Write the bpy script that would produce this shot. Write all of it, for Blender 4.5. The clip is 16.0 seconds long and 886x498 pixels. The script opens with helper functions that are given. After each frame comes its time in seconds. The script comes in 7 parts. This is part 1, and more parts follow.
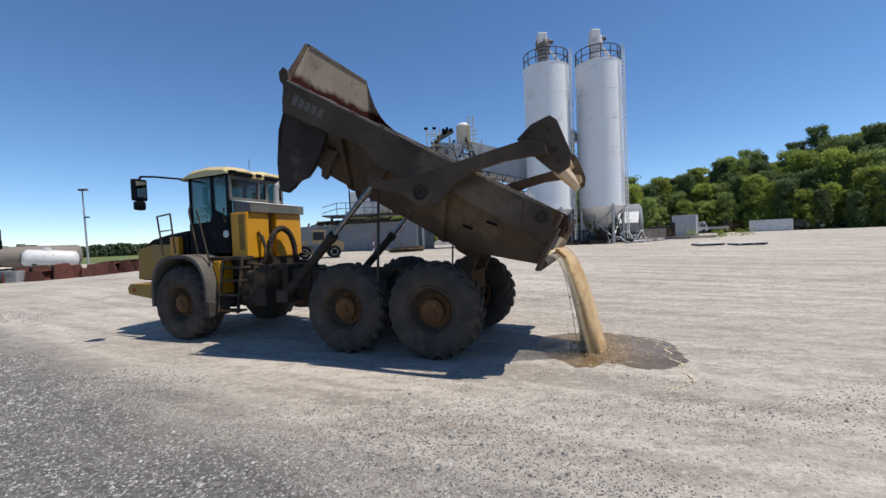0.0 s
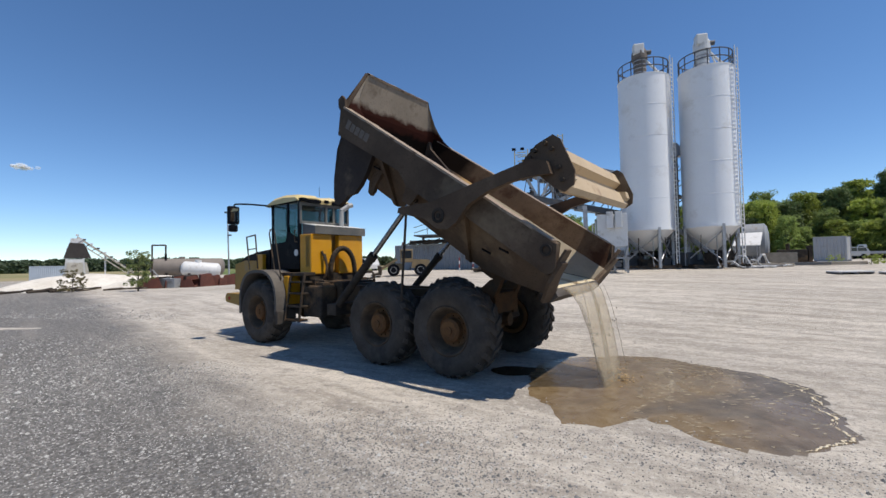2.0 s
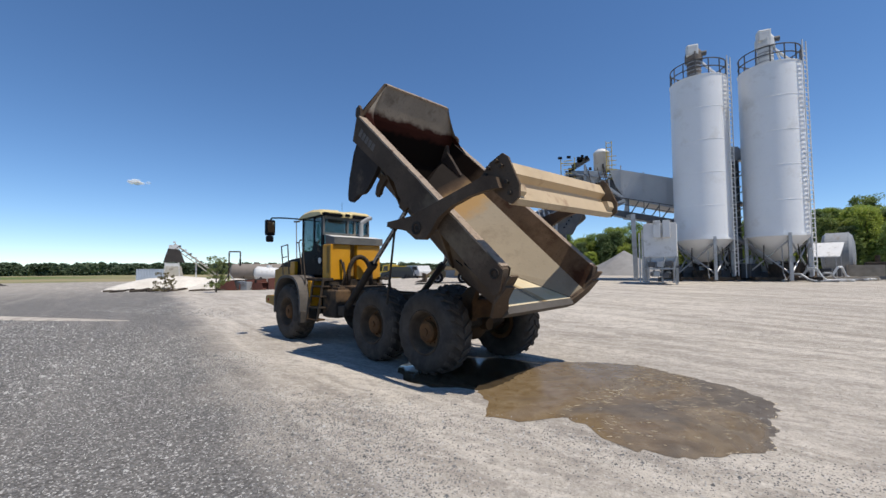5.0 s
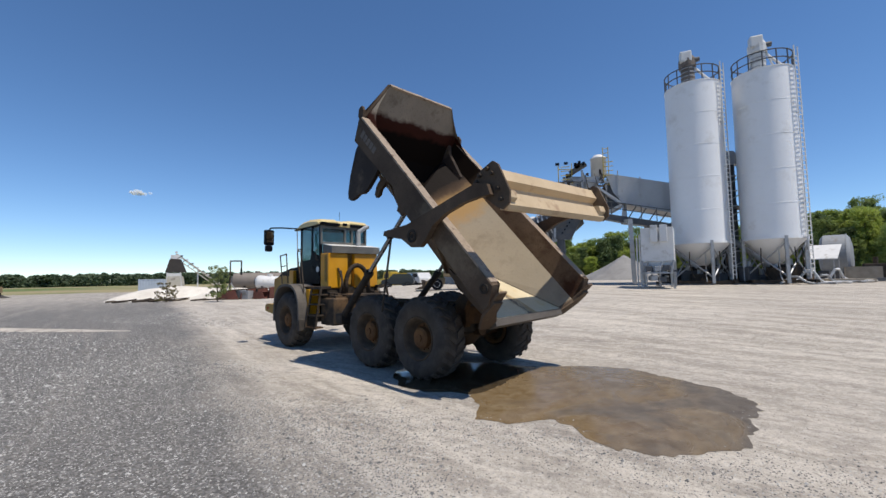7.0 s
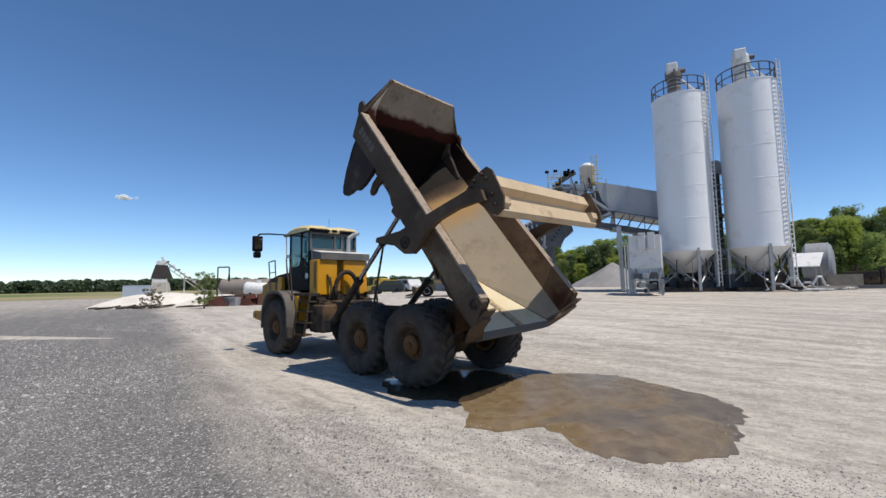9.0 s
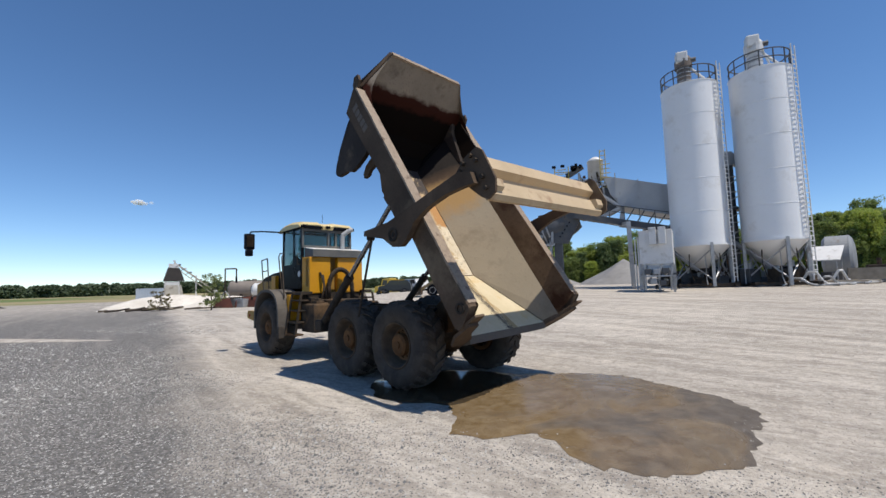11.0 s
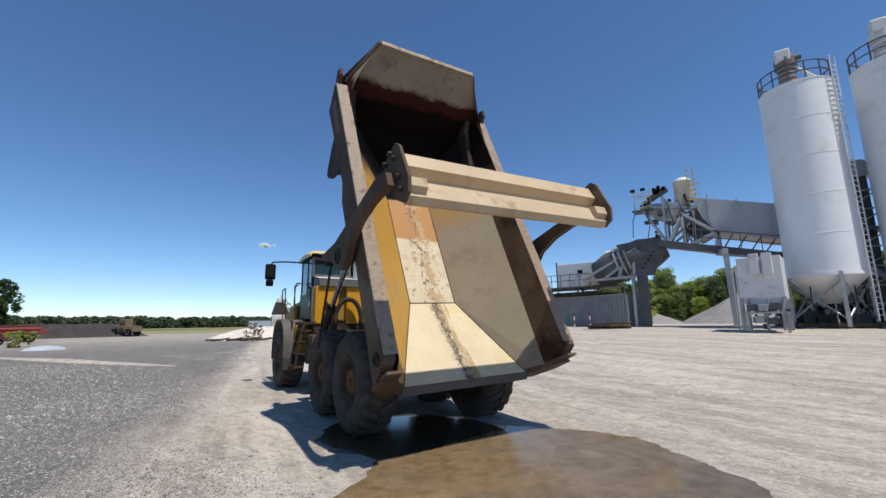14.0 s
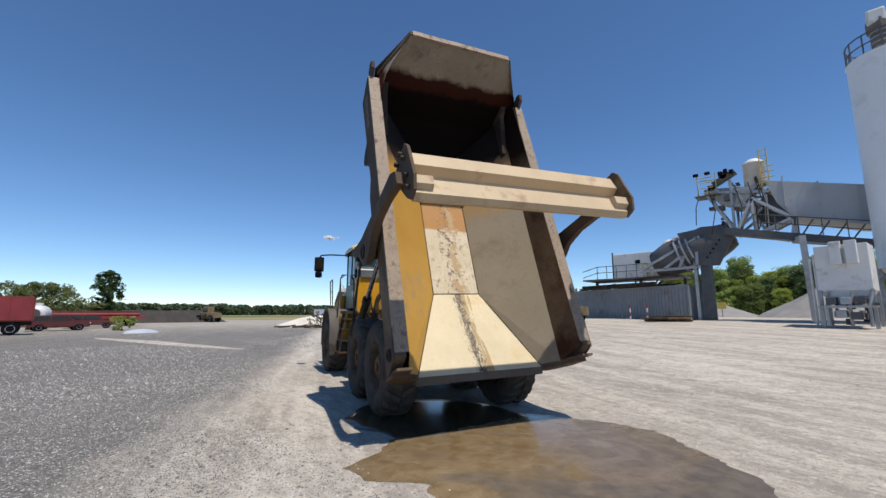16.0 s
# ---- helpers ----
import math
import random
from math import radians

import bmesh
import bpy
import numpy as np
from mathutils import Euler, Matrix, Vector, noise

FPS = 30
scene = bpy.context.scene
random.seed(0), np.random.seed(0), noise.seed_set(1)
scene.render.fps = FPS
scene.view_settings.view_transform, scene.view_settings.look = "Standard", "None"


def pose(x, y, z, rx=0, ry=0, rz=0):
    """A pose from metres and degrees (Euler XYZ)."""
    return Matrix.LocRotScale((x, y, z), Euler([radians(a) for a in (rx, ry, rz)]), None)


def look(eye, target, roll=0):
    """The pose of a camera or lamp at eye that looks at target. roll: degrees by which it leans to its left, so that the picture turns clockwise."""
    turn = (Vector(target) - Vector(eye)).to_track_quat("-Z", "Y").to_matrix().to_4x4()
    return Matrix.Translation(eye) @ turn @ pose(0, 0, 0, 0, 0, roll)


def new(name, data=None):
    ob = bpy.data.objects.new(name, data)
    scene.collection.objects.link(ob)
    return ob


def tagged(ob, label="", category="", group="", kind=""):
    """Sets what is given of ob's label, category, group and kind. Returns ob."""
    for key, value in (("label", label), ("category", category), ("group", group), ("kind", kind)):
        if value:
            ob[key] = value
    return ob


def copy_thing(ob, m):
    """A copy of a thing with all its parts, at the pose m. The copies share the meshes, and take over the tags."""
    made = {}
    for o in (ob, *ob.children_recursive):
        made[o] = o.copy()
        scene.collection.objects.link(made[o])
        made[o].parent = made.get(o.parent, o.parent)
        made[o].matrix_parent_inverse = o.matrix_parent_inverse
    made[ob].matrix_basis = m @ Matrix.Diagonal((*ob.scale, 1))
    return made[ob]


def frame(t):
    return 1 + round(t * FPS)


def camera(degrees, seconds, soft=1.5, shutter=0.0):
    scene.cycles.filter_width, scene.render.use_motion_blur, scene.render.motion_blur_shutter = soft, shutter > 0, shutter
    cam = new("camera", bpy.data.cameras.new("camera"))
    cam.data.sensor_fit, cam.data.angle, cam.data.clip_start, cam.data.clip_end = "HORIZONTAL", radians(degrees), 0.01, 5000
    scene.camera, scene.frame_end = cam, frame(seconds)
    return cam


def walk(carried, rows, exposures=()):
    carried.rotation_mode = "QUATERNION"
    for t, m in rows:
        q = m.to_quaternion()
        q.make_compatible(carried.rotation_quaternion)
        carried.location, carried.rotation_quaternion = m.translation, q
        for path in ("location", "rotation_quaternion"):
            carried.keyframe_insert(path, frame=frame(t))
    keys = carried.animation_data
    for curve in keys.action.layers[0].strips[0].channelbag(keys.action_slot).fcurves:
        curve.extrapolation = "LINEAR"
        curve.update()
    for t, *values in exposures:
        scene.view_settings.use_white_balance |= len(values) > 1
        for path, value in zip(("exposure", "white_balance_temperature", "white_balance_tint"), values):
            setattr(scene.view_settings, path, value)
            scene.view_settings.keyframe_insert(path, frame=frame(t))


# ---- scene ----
cam = camera(94.1, 16.0)
PATH = [
    (0, (0.035, -0.028, 1.955), (0.032, 1.971, 1.911), -2.3),
    (0.5, (0.41, 0.072, 1.947), (0.387, 2.072, 1.919), -1.5),
    (1, (0.838, 0.104, 1.945), (0.685, 2.099, 1.952), -0.9),
    (1.5, (1.16, 0.013, 1.957), (0.836, 1.986, 1.993), -1.0),
    (2, (1.437, -0.174, 1.969), (0.949, 1.764, 2.032), -1.1),
    (2.5, (1.795, -0.267, 1.986), (1.18, 1.635, 2.067), -1.0),
    (3, (2.119, -0.373, 1.983), (1.417, 1.498, 2.076), -0.7),
    (3.5, (2.408, -0.478, 1.963), (1.668, 1.378, 2.059), -0.5),
    (4, (2.745, -0.483, 1.969), (1.984, 1.364, 2.067), -0.2),
    (6.5, (3.421, -0.607, 1.97), (2.626, 1.224, 2.09), -0.6),
    (7, (3.442, -0.641, 1.983), (2.658, 1.194, 2.119), -1.0),
    (7.5, (3.441, -0.636, 1.981), (2.667, 1.202, 2.132), -1.3),
    (8, (3.452, -0.626, 1.975), (2.684, 1.213, 2.136), -1.3),
    (8.5, (3.458, -0.628, 1.976), (2.699, 1.215, 2.143), -1.1),
    (9, (3.45, -0.638, 1.992), (2.71, 1.213, 2.159), -0.9),
    (9.2, (3.458, -0.592, 1.991), (2.726, 1.261, 2.158), -0.9),
    (11.5, (3.762, 0.302, 1.861), (2.928, 2.111, 2.038), -2.0),
    (12, (4.03, 0.74, 1.816), (3.127, 2.51, 2.047), -2.1),
    (12.5, (4.244, 1.173, 1.733), (3.267, 2.896, 2.012), -1.8),
    (13, (4.524, 1.493, 1.735), (3.482, 3.171, 2.047), -1.3),
    (13.5, (4.844, 1.756, 1.717), (3.739, 3.39, 2.051), -0.9),
    (14, (5.086, 2.0, 1.726), (3.923, 3.589, 2.076), -0.7),
    (14.5, (5.266, 2.234, 1.717), (4.055, 3.783, 2.084), -0.9),
    (15, (5.496, 2.394, 1.76), (4.227, 3.896, 2.122), -0.9),
    (15.5, (5.682, 2.259, 1.787), (4.353, 3.714, 2.131), -0.7),
    (16, (5.766, 2.168, 1.728), (4.386, 3.583, 2.034), -0.0),
]
walk(cam, [(t, look(eye, target, roll)) for t, eye, target, roll in PATH])

# ---- light ----
world = bpy.data.worlds.new("sky")
scene.world = world
world.use_nodes = True
SUN_EL, SUN_AZ = radians(67.2), radians(-9.7)
nt = world.node_tree
sky = nt.nodes.new("ShaderNodeTexSky")
sky.sky_type, sky.sun_disc, sky.sun_elevation, sky.sun_rotation = "NISHITA", False, SUN_EL, radians(90) - SUN_AZ
sky.altitude, sky.air_density, sky.dust_density, sky.ozone_density = 2200, 0.95, 0.0, 3.6
hue = nt.nodes.new("ShaderNodeHueSaturation")
hue.inputs["Saturation"].default_value = 1.12
nt.links.new(sky.outputs[0], hue.inputs["Color"])
nt.links.new(hue.outputs[0], nt.nodes["Background"].inputs[0])
nt.nodes["Background"].inputs[1].default_value = 0.148
sun = new("sun", bpy.data.lights.new("sun", "SUN"))
sun.data.energy, sun.data.angle, sun.data.color = 4.9, radians(0.55), (1.0, 0.925, 0.82)
sun_way = Vector((math.cos(SUN_EL) * math.cos(SUN_AZ), math.cos(SUN_EL) * math.sin(SUN_AZ), math.sin(SUN_EL)))
sun.matrix_world = look(sun_way * 60, (0, 0, 0))


# ---- materials ----
def mat(name, low, high, scale=3.0, rough=0.8, metal=0.0, bump=0.0, grain=60.0, stain=None, amount=0.5, stain_scale=1.2, coat=0.0, spread=0.18, where="Object", speck=1.0, tone=0.85):
    """Two-scale noise between two base colours, with fine relief and an optional stain colour in patches."""
    low, high = tuple(v * tone for v in low), tuple(v * tone for v in high)
    stain = tuple(v * tone for v in stain) if stain else None
    m = bpy.data.materials.new(name)
    m.use_nodes = True
    t = m.node_tree
    b = t.nodes["Principled BSDF"]
    tc = t.nodes.new("ShaderNodeTexCoord")
    src = tc.outputs[where]

    def noise_at(s, detail=6.0, r=0.6):
        n = t.nodes.new("ShaderNodeTexNoise")
        n.inputs["Scale"].default_value, n.inputs["Detail"].default_value, n.inputs["Roughness"].default_value = s, detail, r
        t.links.new(src, n.inputs["Vector"])
        return n

    def mix(f, x, y):
        k = t.nodes.new("ShaderNodeMix")
        k.data_type = "RGBA"
        for i, v in ((0, f), (6, x), (7, y)):
            if isinstance(v, (int, float)):
                k.inputs[i].default_value = v
            elif isinstance(v, tuple):
                k.inputs[i].default_value = (*v, 1)
            else:
                t.links.new(v, k.inputs[i])
        return k.outputs[2]

    def ramp(v, a, z):
        r = t.nodes.new("ShaderNodeMapRange")
        r.inputs[1].default_value, r.inputs[2].default_value = a, z
        t.links.new(v, r.inputs[0])
        return r.outputs[0]

    n1, n2 = noise_at(scale), noise_at(grain, 3.0)
    c = mix(ramp(n1.outputs[0], 0.5 - spread, 0.5 + spread), low, high)
    dark = tuple(v * 0.72 for v in low)
    sp = ramp(n2.outputs[0], 0.56, 0.75)
    t.nodes[-1].inputs[4].default_value = speck
    c = mix(sp, c, dark)
    if stain:
        n3 = noise_at(stain_scale, 8.0, 0.65)
        c = mix(ramp(n3.outputs[0], 0.62 - 0.25 * amount, 0.74 - 0.2 * amount), c, stain)
    t.links.new(c, b.inputs["Base Color"])
    b.inputs["Metallic"].default_value = metal
    rr = t.nodes.new("ShaderNodeMapRange")
    rr.inputs[3].default_value, rr.inputs[4].default_value = max(rough - 0.12, 0.03), min(rough + 0.12, 1)
    t.links.new(n1.outputs[0], rr.inputs[0])
    t.links.new(rr.outputs[0], b.inputs["Roughness"])
    b.inputs["Coat Weight"].default_value = coat
    if bump:
        bp = t.nodes.new("ShaderNodeBump")
        bp.inputs["Strength"].default_value, bp.inputs["Distance"].default_value = 0.6, bump
        t.links.new(n2.outputs[0], bp.inputs["Height"])
        t.links.new(bp.outputs[0], b.inputs["Normal"])
    return m


YELLOW = mat("yellow_paint", (0.64, 0.285, 0.008), (0.74, 0.36, 0.012), 1.5, 0.42, 0, 0.001, 50, (0.34, 0.22, 0.09), 0.25)
# cab yellow made paler: sunlight on the dusty roof put into the colour
ROOF_Y = mat("sunlit_roof_yellow", (0.66, 0.50, 0.20), (0.76, 0.64, 0.36), 2.0, 0.5, 0, 0.001, 50)
DUSTY_Y = mat("dusty_yellow_paint", (0.34, 0.20, 0.045), (0.47, 0.27, 0.04), 1.2, 0.7, 0, 0.001, 40, (0.27, 0.21, 0.14), 0.5)
BLACKP = mat("black_paint", (0.006, 0.007, 0.010), (0.011, 0.012, 0.016), 2, 0.3, 0, 0.0, 60, (0.03, 0.027, 0.025), 0.12)
DARKM = mat("grimy_dark_steel", (0.025, 0.022, 0.02), (0.07, 0.055, 0.042), 3, 0.75, 0.0, 0.003, 40, (0.16, 0.10, 0.055), 0.4, tone=1.0)
FRAME = mat("grimy_brown_frame", (0.05, 0.032, 0.02), (0.12, 0.068, 0.034), 2.5, 0.8, 0, 0.003, 40, (0.05, 0.04, 0.03), 0.5, tone=1.0)
RUBBER = mat("dusty_rubber", (0.050, 0.043, 0.037), (0.098, 0.084, 0.072), 2.2, 0.92, 0, 0.004, 45, (0.042, 0.038, 0.035), 0.4, tone=1.0)
RIM = mat("rusty_rim", (0.085, 0.045, 0.022), (0.17, 0.085, 0.036), 4, 0.8, 0, 0.002, 50, (0.10, 0.07, 0.045), 0.4, tone=1.0)
RIMRING = mat("dusty_rim_ring", (0.055, 0.042, 0.032), (0.11, 0.082, 0.058), 4, 0.85, 0, 0.002, 50, tone=1.0)
BODY = mat("muddy_brown_steel", (0.068, 0.047, 0.033), (0.125, 0.089, 0.062), 1.1, 0.75, 0.1, 0.002, 35, (0.18, 0.135, 0.09), 0.3, 0.9, tone=1.0)
BED = mat("dried_mud_bed", (0.27, 0.225, 0.16), (0.325, 0.275, 0.20), 0.9, 0.7, 0, 0.006, 14, (0.24, 0.195, 0.14), 0.2, 1.2, speck=0.35)
ORANGE = mat("worn_orange_wall", (0.47, 0.255, 0.035), (0.55, 0.31, 0.06), 1.3, 0.6, 0, 0.003, 30, (0.36, 0.25, 0.13), 0.15, 1.1, speck=0.4)
WALLD = mat("rusty_wall_shaded_front", (0.10, 0.068, 0.045), (0.17, 0.12, 0.08), 1.6, 0.8, 0, 0.003, 30, (0.055, 0.028, 0.018), 0.4)
GATE = mat("tan_gate_paint", (0.50, 0.375, 0.225), (0.60, 0.46, 0.29), 1.2, 0.6, 0, 0.001, 40, (0.36, 0.23, 0.13), 0.12, 2.2, speck=0.5)
CHROME = mat("chrome_rod", (0.25, 0.25, 0.25), (0.32, 0.32, 0.32), 8, 0.25, 0.9)
SILO = mat("white_silo_paint", (0.78, 0.785, 0.79), (0.83, 0.835, 0.84), 0.35, 0.33, 0, 0.0, 5, (0.66, 0.645, 0.62), 0.14, 0.5, speck=0.15, tone=0.92)
GALV = mat("galvanised_steel", (0.34, 0.35, 0.36), (0.46, 0.47, 0.48), 3, 0.5, 0.3, 0, 30, (0.24, 0.22, 0.20), 0.3)
GREYP = mat("grey_plant_paint", (0.40, 0.41, 0.42), (0.48, 0.49, 0.50), 0.5, 0.55, 0, 0, 12, (0.30, 0.28, 0.255), 0.22, 0.8, speck=0.25)
DGREY = mat("dark_grey_steel", (0.07, 0.072, 0.076), (0.11, 0.112, 0.118), 1.2, 0.6, 0.1, 0, 20, (0.14, 0.12, 0.10), 0.3)
YRAIL = mat("yellow_rail_paint", (0.50, 0.38, 0.06), (0.58, 0.45, 0.10), 3, 0.6)
WHITE = mat("white_paint", (0.66, 0.655, 0.64), (0.76, 0.755, 0.74), 1.0, 0.5, 0, 0, 14, (0.42, 0.39, 0.34), 0.25, speck=0.3)
BROWNV = mat("brown_tank_steel", (0.20, 0.17, 0.14), (0.26, 0.22, 0.19), 1, 0.7)
RED = mat("red_paint", (0.22, 0.025, 0.028), (0.30, 0.04, 0.04), 1, 0.5, 0, 0, 20, (0.20, 0.04, 0.03), 0.2)
RUST = mat("dark_red_rust", (0.10, 0.035, 0.025), (0.18, 0.06, 0.04), 1.5, 0.85)


def leafy(m, amount=0.5):
    """Lets light through the leaves."""
    t = m.node_tree
    b, out = t.nodes["Principled BSDF"], t.nodes["Material Output"]
    tr, mx = t.nodes.new("ShaderNodeBsdfTranslucent"), t.nodes.new("ShaderNodeMixShader")
    info, rng, hsv = t.nodes.new("ShaderNodeObjectInfo"), t.nodes.new("ShaderNodeMapRange"), t.nodes.new("ShaderNodeHueSaturation")
    rng.inputs[3].default_value, rng.inputs[4].default_value = 0.78, 1.32
    t.links.new(info.outputs["Random"], rng.inputs[0])
    t.links.new(rng.outputs[0], hsv.inputs["Value"])
    t.links.new(b.inputs["Base Color"].links[0].from_socket, hsv.inputs["Color"])
    t.links.new(hsv.outputs[0], b.inputs["Base Color"])
    t.links.new(hsv.outputs[0], tr.inputs[0])
    mx.inputs[0].default_value = amount
    t.links.new(b.outputs[0], mx.inputs[1])
    t.links.new(tr.outputs[0], mx.inputs[2])
    t.links.new(mx.outputs[0], out.inputs["Surface"])
    return m


LEAF = leafy(mat("spring_leaf", (0.20, 0.27, 0.075), (0.28, 0.35, 0.10), 0.12, 0.6, 0, 0, 1.2, (0.11, 0.16, 0.045), 0.35, 0.2, tone=1.0))
LEAFD = leafy(mat("dark_leaf", (0.045, 0.085, 0.022), (0.085, 0.14, 0.035), 0.2, 0.6, 0, 0, 1.5, tone=1.0))
BARK = mat("bark", (0.07, 0.055, 0.04), (0.12, 0.095, 0.07), 6, 0.95, 0, 0.01, 30)
WOOD = mat("weathered_wood", (0.30, 0.25, 0.19), (0.42, 0.36, 0.28), 3, 0.85)
PILE = mat("grey_aggregate_pile", (0.22, 0.21, 0.20), (0.30, 0.29, 0.275), 0.8, 0.95, 0, 0.03, 12)
DIRTPILE = mat("dark_soil_pile", (0.035, 0.03, 0.028), (0.06, 0.052, 0.047), 0.6, 0.95, 0, 0.03, 8)
PALE = mat("pale_gravel_mound", (0.62, 0.57, 0.49), (0.80, 0.75, 0.67), 0.9, 0.95, 0, 0.06, 9)
BERM = mat("pale_windrow_gravel", (0.36, 0.32, 0.275), (0.60, 0.545, 0.47), 1.6, 0.95, 0, 0.05, 14, (0.27, 0.245, 0.215), 0.4, 2.2)


def plain(name, colour, rough=0.4, metal=0.0, transmission=0.0, alpha=1.0, ior=1.45):
    m = bpy.data.materials.new(name)
    m.use_nodes = True
    b = m.node_tree.nodes["Principled BSDF"]
    b.inputs["Base Color"].default_value = (*colour, 1)
    b.inputs["Roughness"].default_value, b.inputs["Metallic"].default_value = rough, metal
    b.inputs["Transmission Weight"].default_value, b.inputs["Alpha"].default_value, b.inputs["IOR"].default_value = transmission, alpha, ior
    return m


GLASS = plain("cab_glass", (0.22, 0.32, 0.31), 0.03, 0, 1.0)
MIRROR = plain("mirror_glass", (0.8, 0.8, 0.8), 0.02, 1.0)
LETTER = mat("faded_letter_paint", (0.13, 0.105, 0.085), (0.20, 0.165, 0.135), 12, 0.8)
BADGE = plain("pale_badge", (0.6, 0.6, 0.58), 0.5)
LAMPR = plain("red_lamp_lens", (0.35, 0.02, 0.01), 0.2)


# ---- mesh helpers ----
def part(name, bm, material, parent=None, label="", smooth=False, m=None):
    me = bpy.data.meshes.new(name)
    bmesh.ops.recalc_face_normals(bm, faces=bm.faces)
    if smooth:
        for f in bm.faces:
            f.smooth = True
    bm.to_mesh(me)
    bm.free()
    for one in material if isinstance(material, (list, tuple)) else [material]:
        me.materials.append(one)
    ob = new(name, me)
    if parent:
        ob.parent = parent
    if m is not None:
        ob.matrix_basis = m
    if label:
        tagged(ob, label)
    return ob


def thing(name, label, category, m=None, group="", kind=""):
    ob = new(name)
    ob.empty_display_size = 0.2
    if m is not None:
        ob.matrix_basis = m
    return tagged(ob, label, category, group, kind)


def box(bm, x0, x1, y0, y1, z0, z1, bevel=0.0, m=None):
    vs = [bm.verts.new((x, y, z)) for x in (x0, x1) for y in (y0, y1) for z in (z0, z1)]
    fs = [bm.faces.new([vs[i] for i in q]) for q in ((0, 1, 3, 2), (4, 6, 7, 5), (0, 4, 5, 1), (2, 3, 7, 6), (0, 2, 6, 4), (1, 5, 7, 3))]
    if m is not None:
        bmesh.ops.transform(bm, matrix=m, verts=vs)
    if bevel:
        es = list({e for f in fs for e in f.edges})
        bmesh.ops.bevel(bm, geom=es, offset=bevel, segments=2, affect="EDGES", profile=0.6)
    return bm


def bar(bm, a, b, r, n=8, r2=None):
    """A round bar from a to b."""
    a, b = Vector(a), Vector(b)
    d = b - a
    q = d.to_track_quat("Z", "Y").to_matrix().to_4x4()
    bmesh.ops.create_cone(bm, cap_ends=True, segments=n, radius1=r, radius2=r if r2 is None else r2, depth=d.length, matrix=Matrix.Translation((a + b) / 2) @ q)
    return bm


def beam(bm, a, b, w, h):
    """A square beam from a to b."""
    a, b = Vector(a), Vector(b)
    d = b - a
    q = d.to_track_quat("Y", "Z").to_matrix().to_4x4()
    box(bm, -w / 2, w / 2, -d.length / 2, d.length / 2, -h / 2, h / 2, 0, Matrix.Translation((a + b) / 2) @ q)
    return bm


def pipe(bm, pts, r, n=8):
    for a, b in zip(pts, pts[1:]):
        bar(bm, a, b, r, n)
    return bm


def tube(bm, pts, r, n=12):
    """One bent tube through the points."""
    pts = [Vector(p) for p in pts]
    rings = []
    for i, p in enumerate(pts):
        d = (pts[min(i + 1, len(pts) - 1)] - pts[max(i - 1, 0)]).normalized()
        u = d.cross(Vector((1, 0, 0))).normalized()
        v = d.cross(u)
        rings.append([bm.verts.new(p + r * (math.cos(2 * math.pi * k / n) * u + math.sin(2 * math.pi * k / n) * v)) for k in range(n)])
    for p, q in zip(rings, rings[1:]):
        for k in range(n):
            bm.faces.new((p[k], p[(k + 1) % n], q[(k + 1) % n], q[k]))
    bm.faces.new(rings[0][::-1])
    bm.faces.new(rings[-1])
    return bm


def extrude(bm, outline, y0, y1, axes="xz"):
    """A plate of the outline (pairs), from y0 to y1 along the third axis."""
    def at(p, y):
        return (p[0], y, p[1]) if axes == "xz" else (y, p[0], p[1]) if axes == "yz" else (p[0], p[1], y)
    one = [bm.verts.new(at(p, y0)) for p in outline]
    two = [bm.verts.new(at(p, y1)) for p in outline]
    bm.faces.new(one)
    bm.faces.new(two[::-1])
    n = len(outline)
    for i in range(n):
        bm.faces.new((one[i], two[i], two[(i + 1) % n], one[(i + 1) % n]))
    return bm


def lathe(bm, profile, n=32, axis="Y", m=None, caps=True):
    """Turns (radius, along) pairs round an axis."""
    rings = []
    for r, h in profile:
        ring = []
        for i in range(n):
            a = 2 * math.pi * i / n
            c, s = r * math.cos(a), r * math.sin(a)
            ring.append(bm.verts.new((c, h, s) if axis == "Y" else (c, s, h)))
        rings.append(ring)
    for p, q in zip(rings, rings[1:]):
        for i in range(n):
            bm.faces.new((p[i], p[(i + 1) % n], q[(i + 1) % n], q[i]))
    if caps and profile[0][0] > 1e-4:
        bm.faces.new(rings[0][::-1])
    if caps and profile[-1][0] > 1e-4:
        bm.faces.new(rings[-1])
    bmesh.ops.remove_doubles(bm, verts=bm.verts, dist=1e-5)
    if m is not None:
        bmesh.ops.transform(bm, matrix=m, verts=bm.verts)
    return bm


B = bmesh.new


# ---- ground ----
def ground_z(x, y):
    w = min(1.0, max(0.0, (y - 11) / 23))
    v = min(1.0, max(0.0, (x + 32) / 18))
    return 1.25 * w * v * v * (3 - 2 * v)


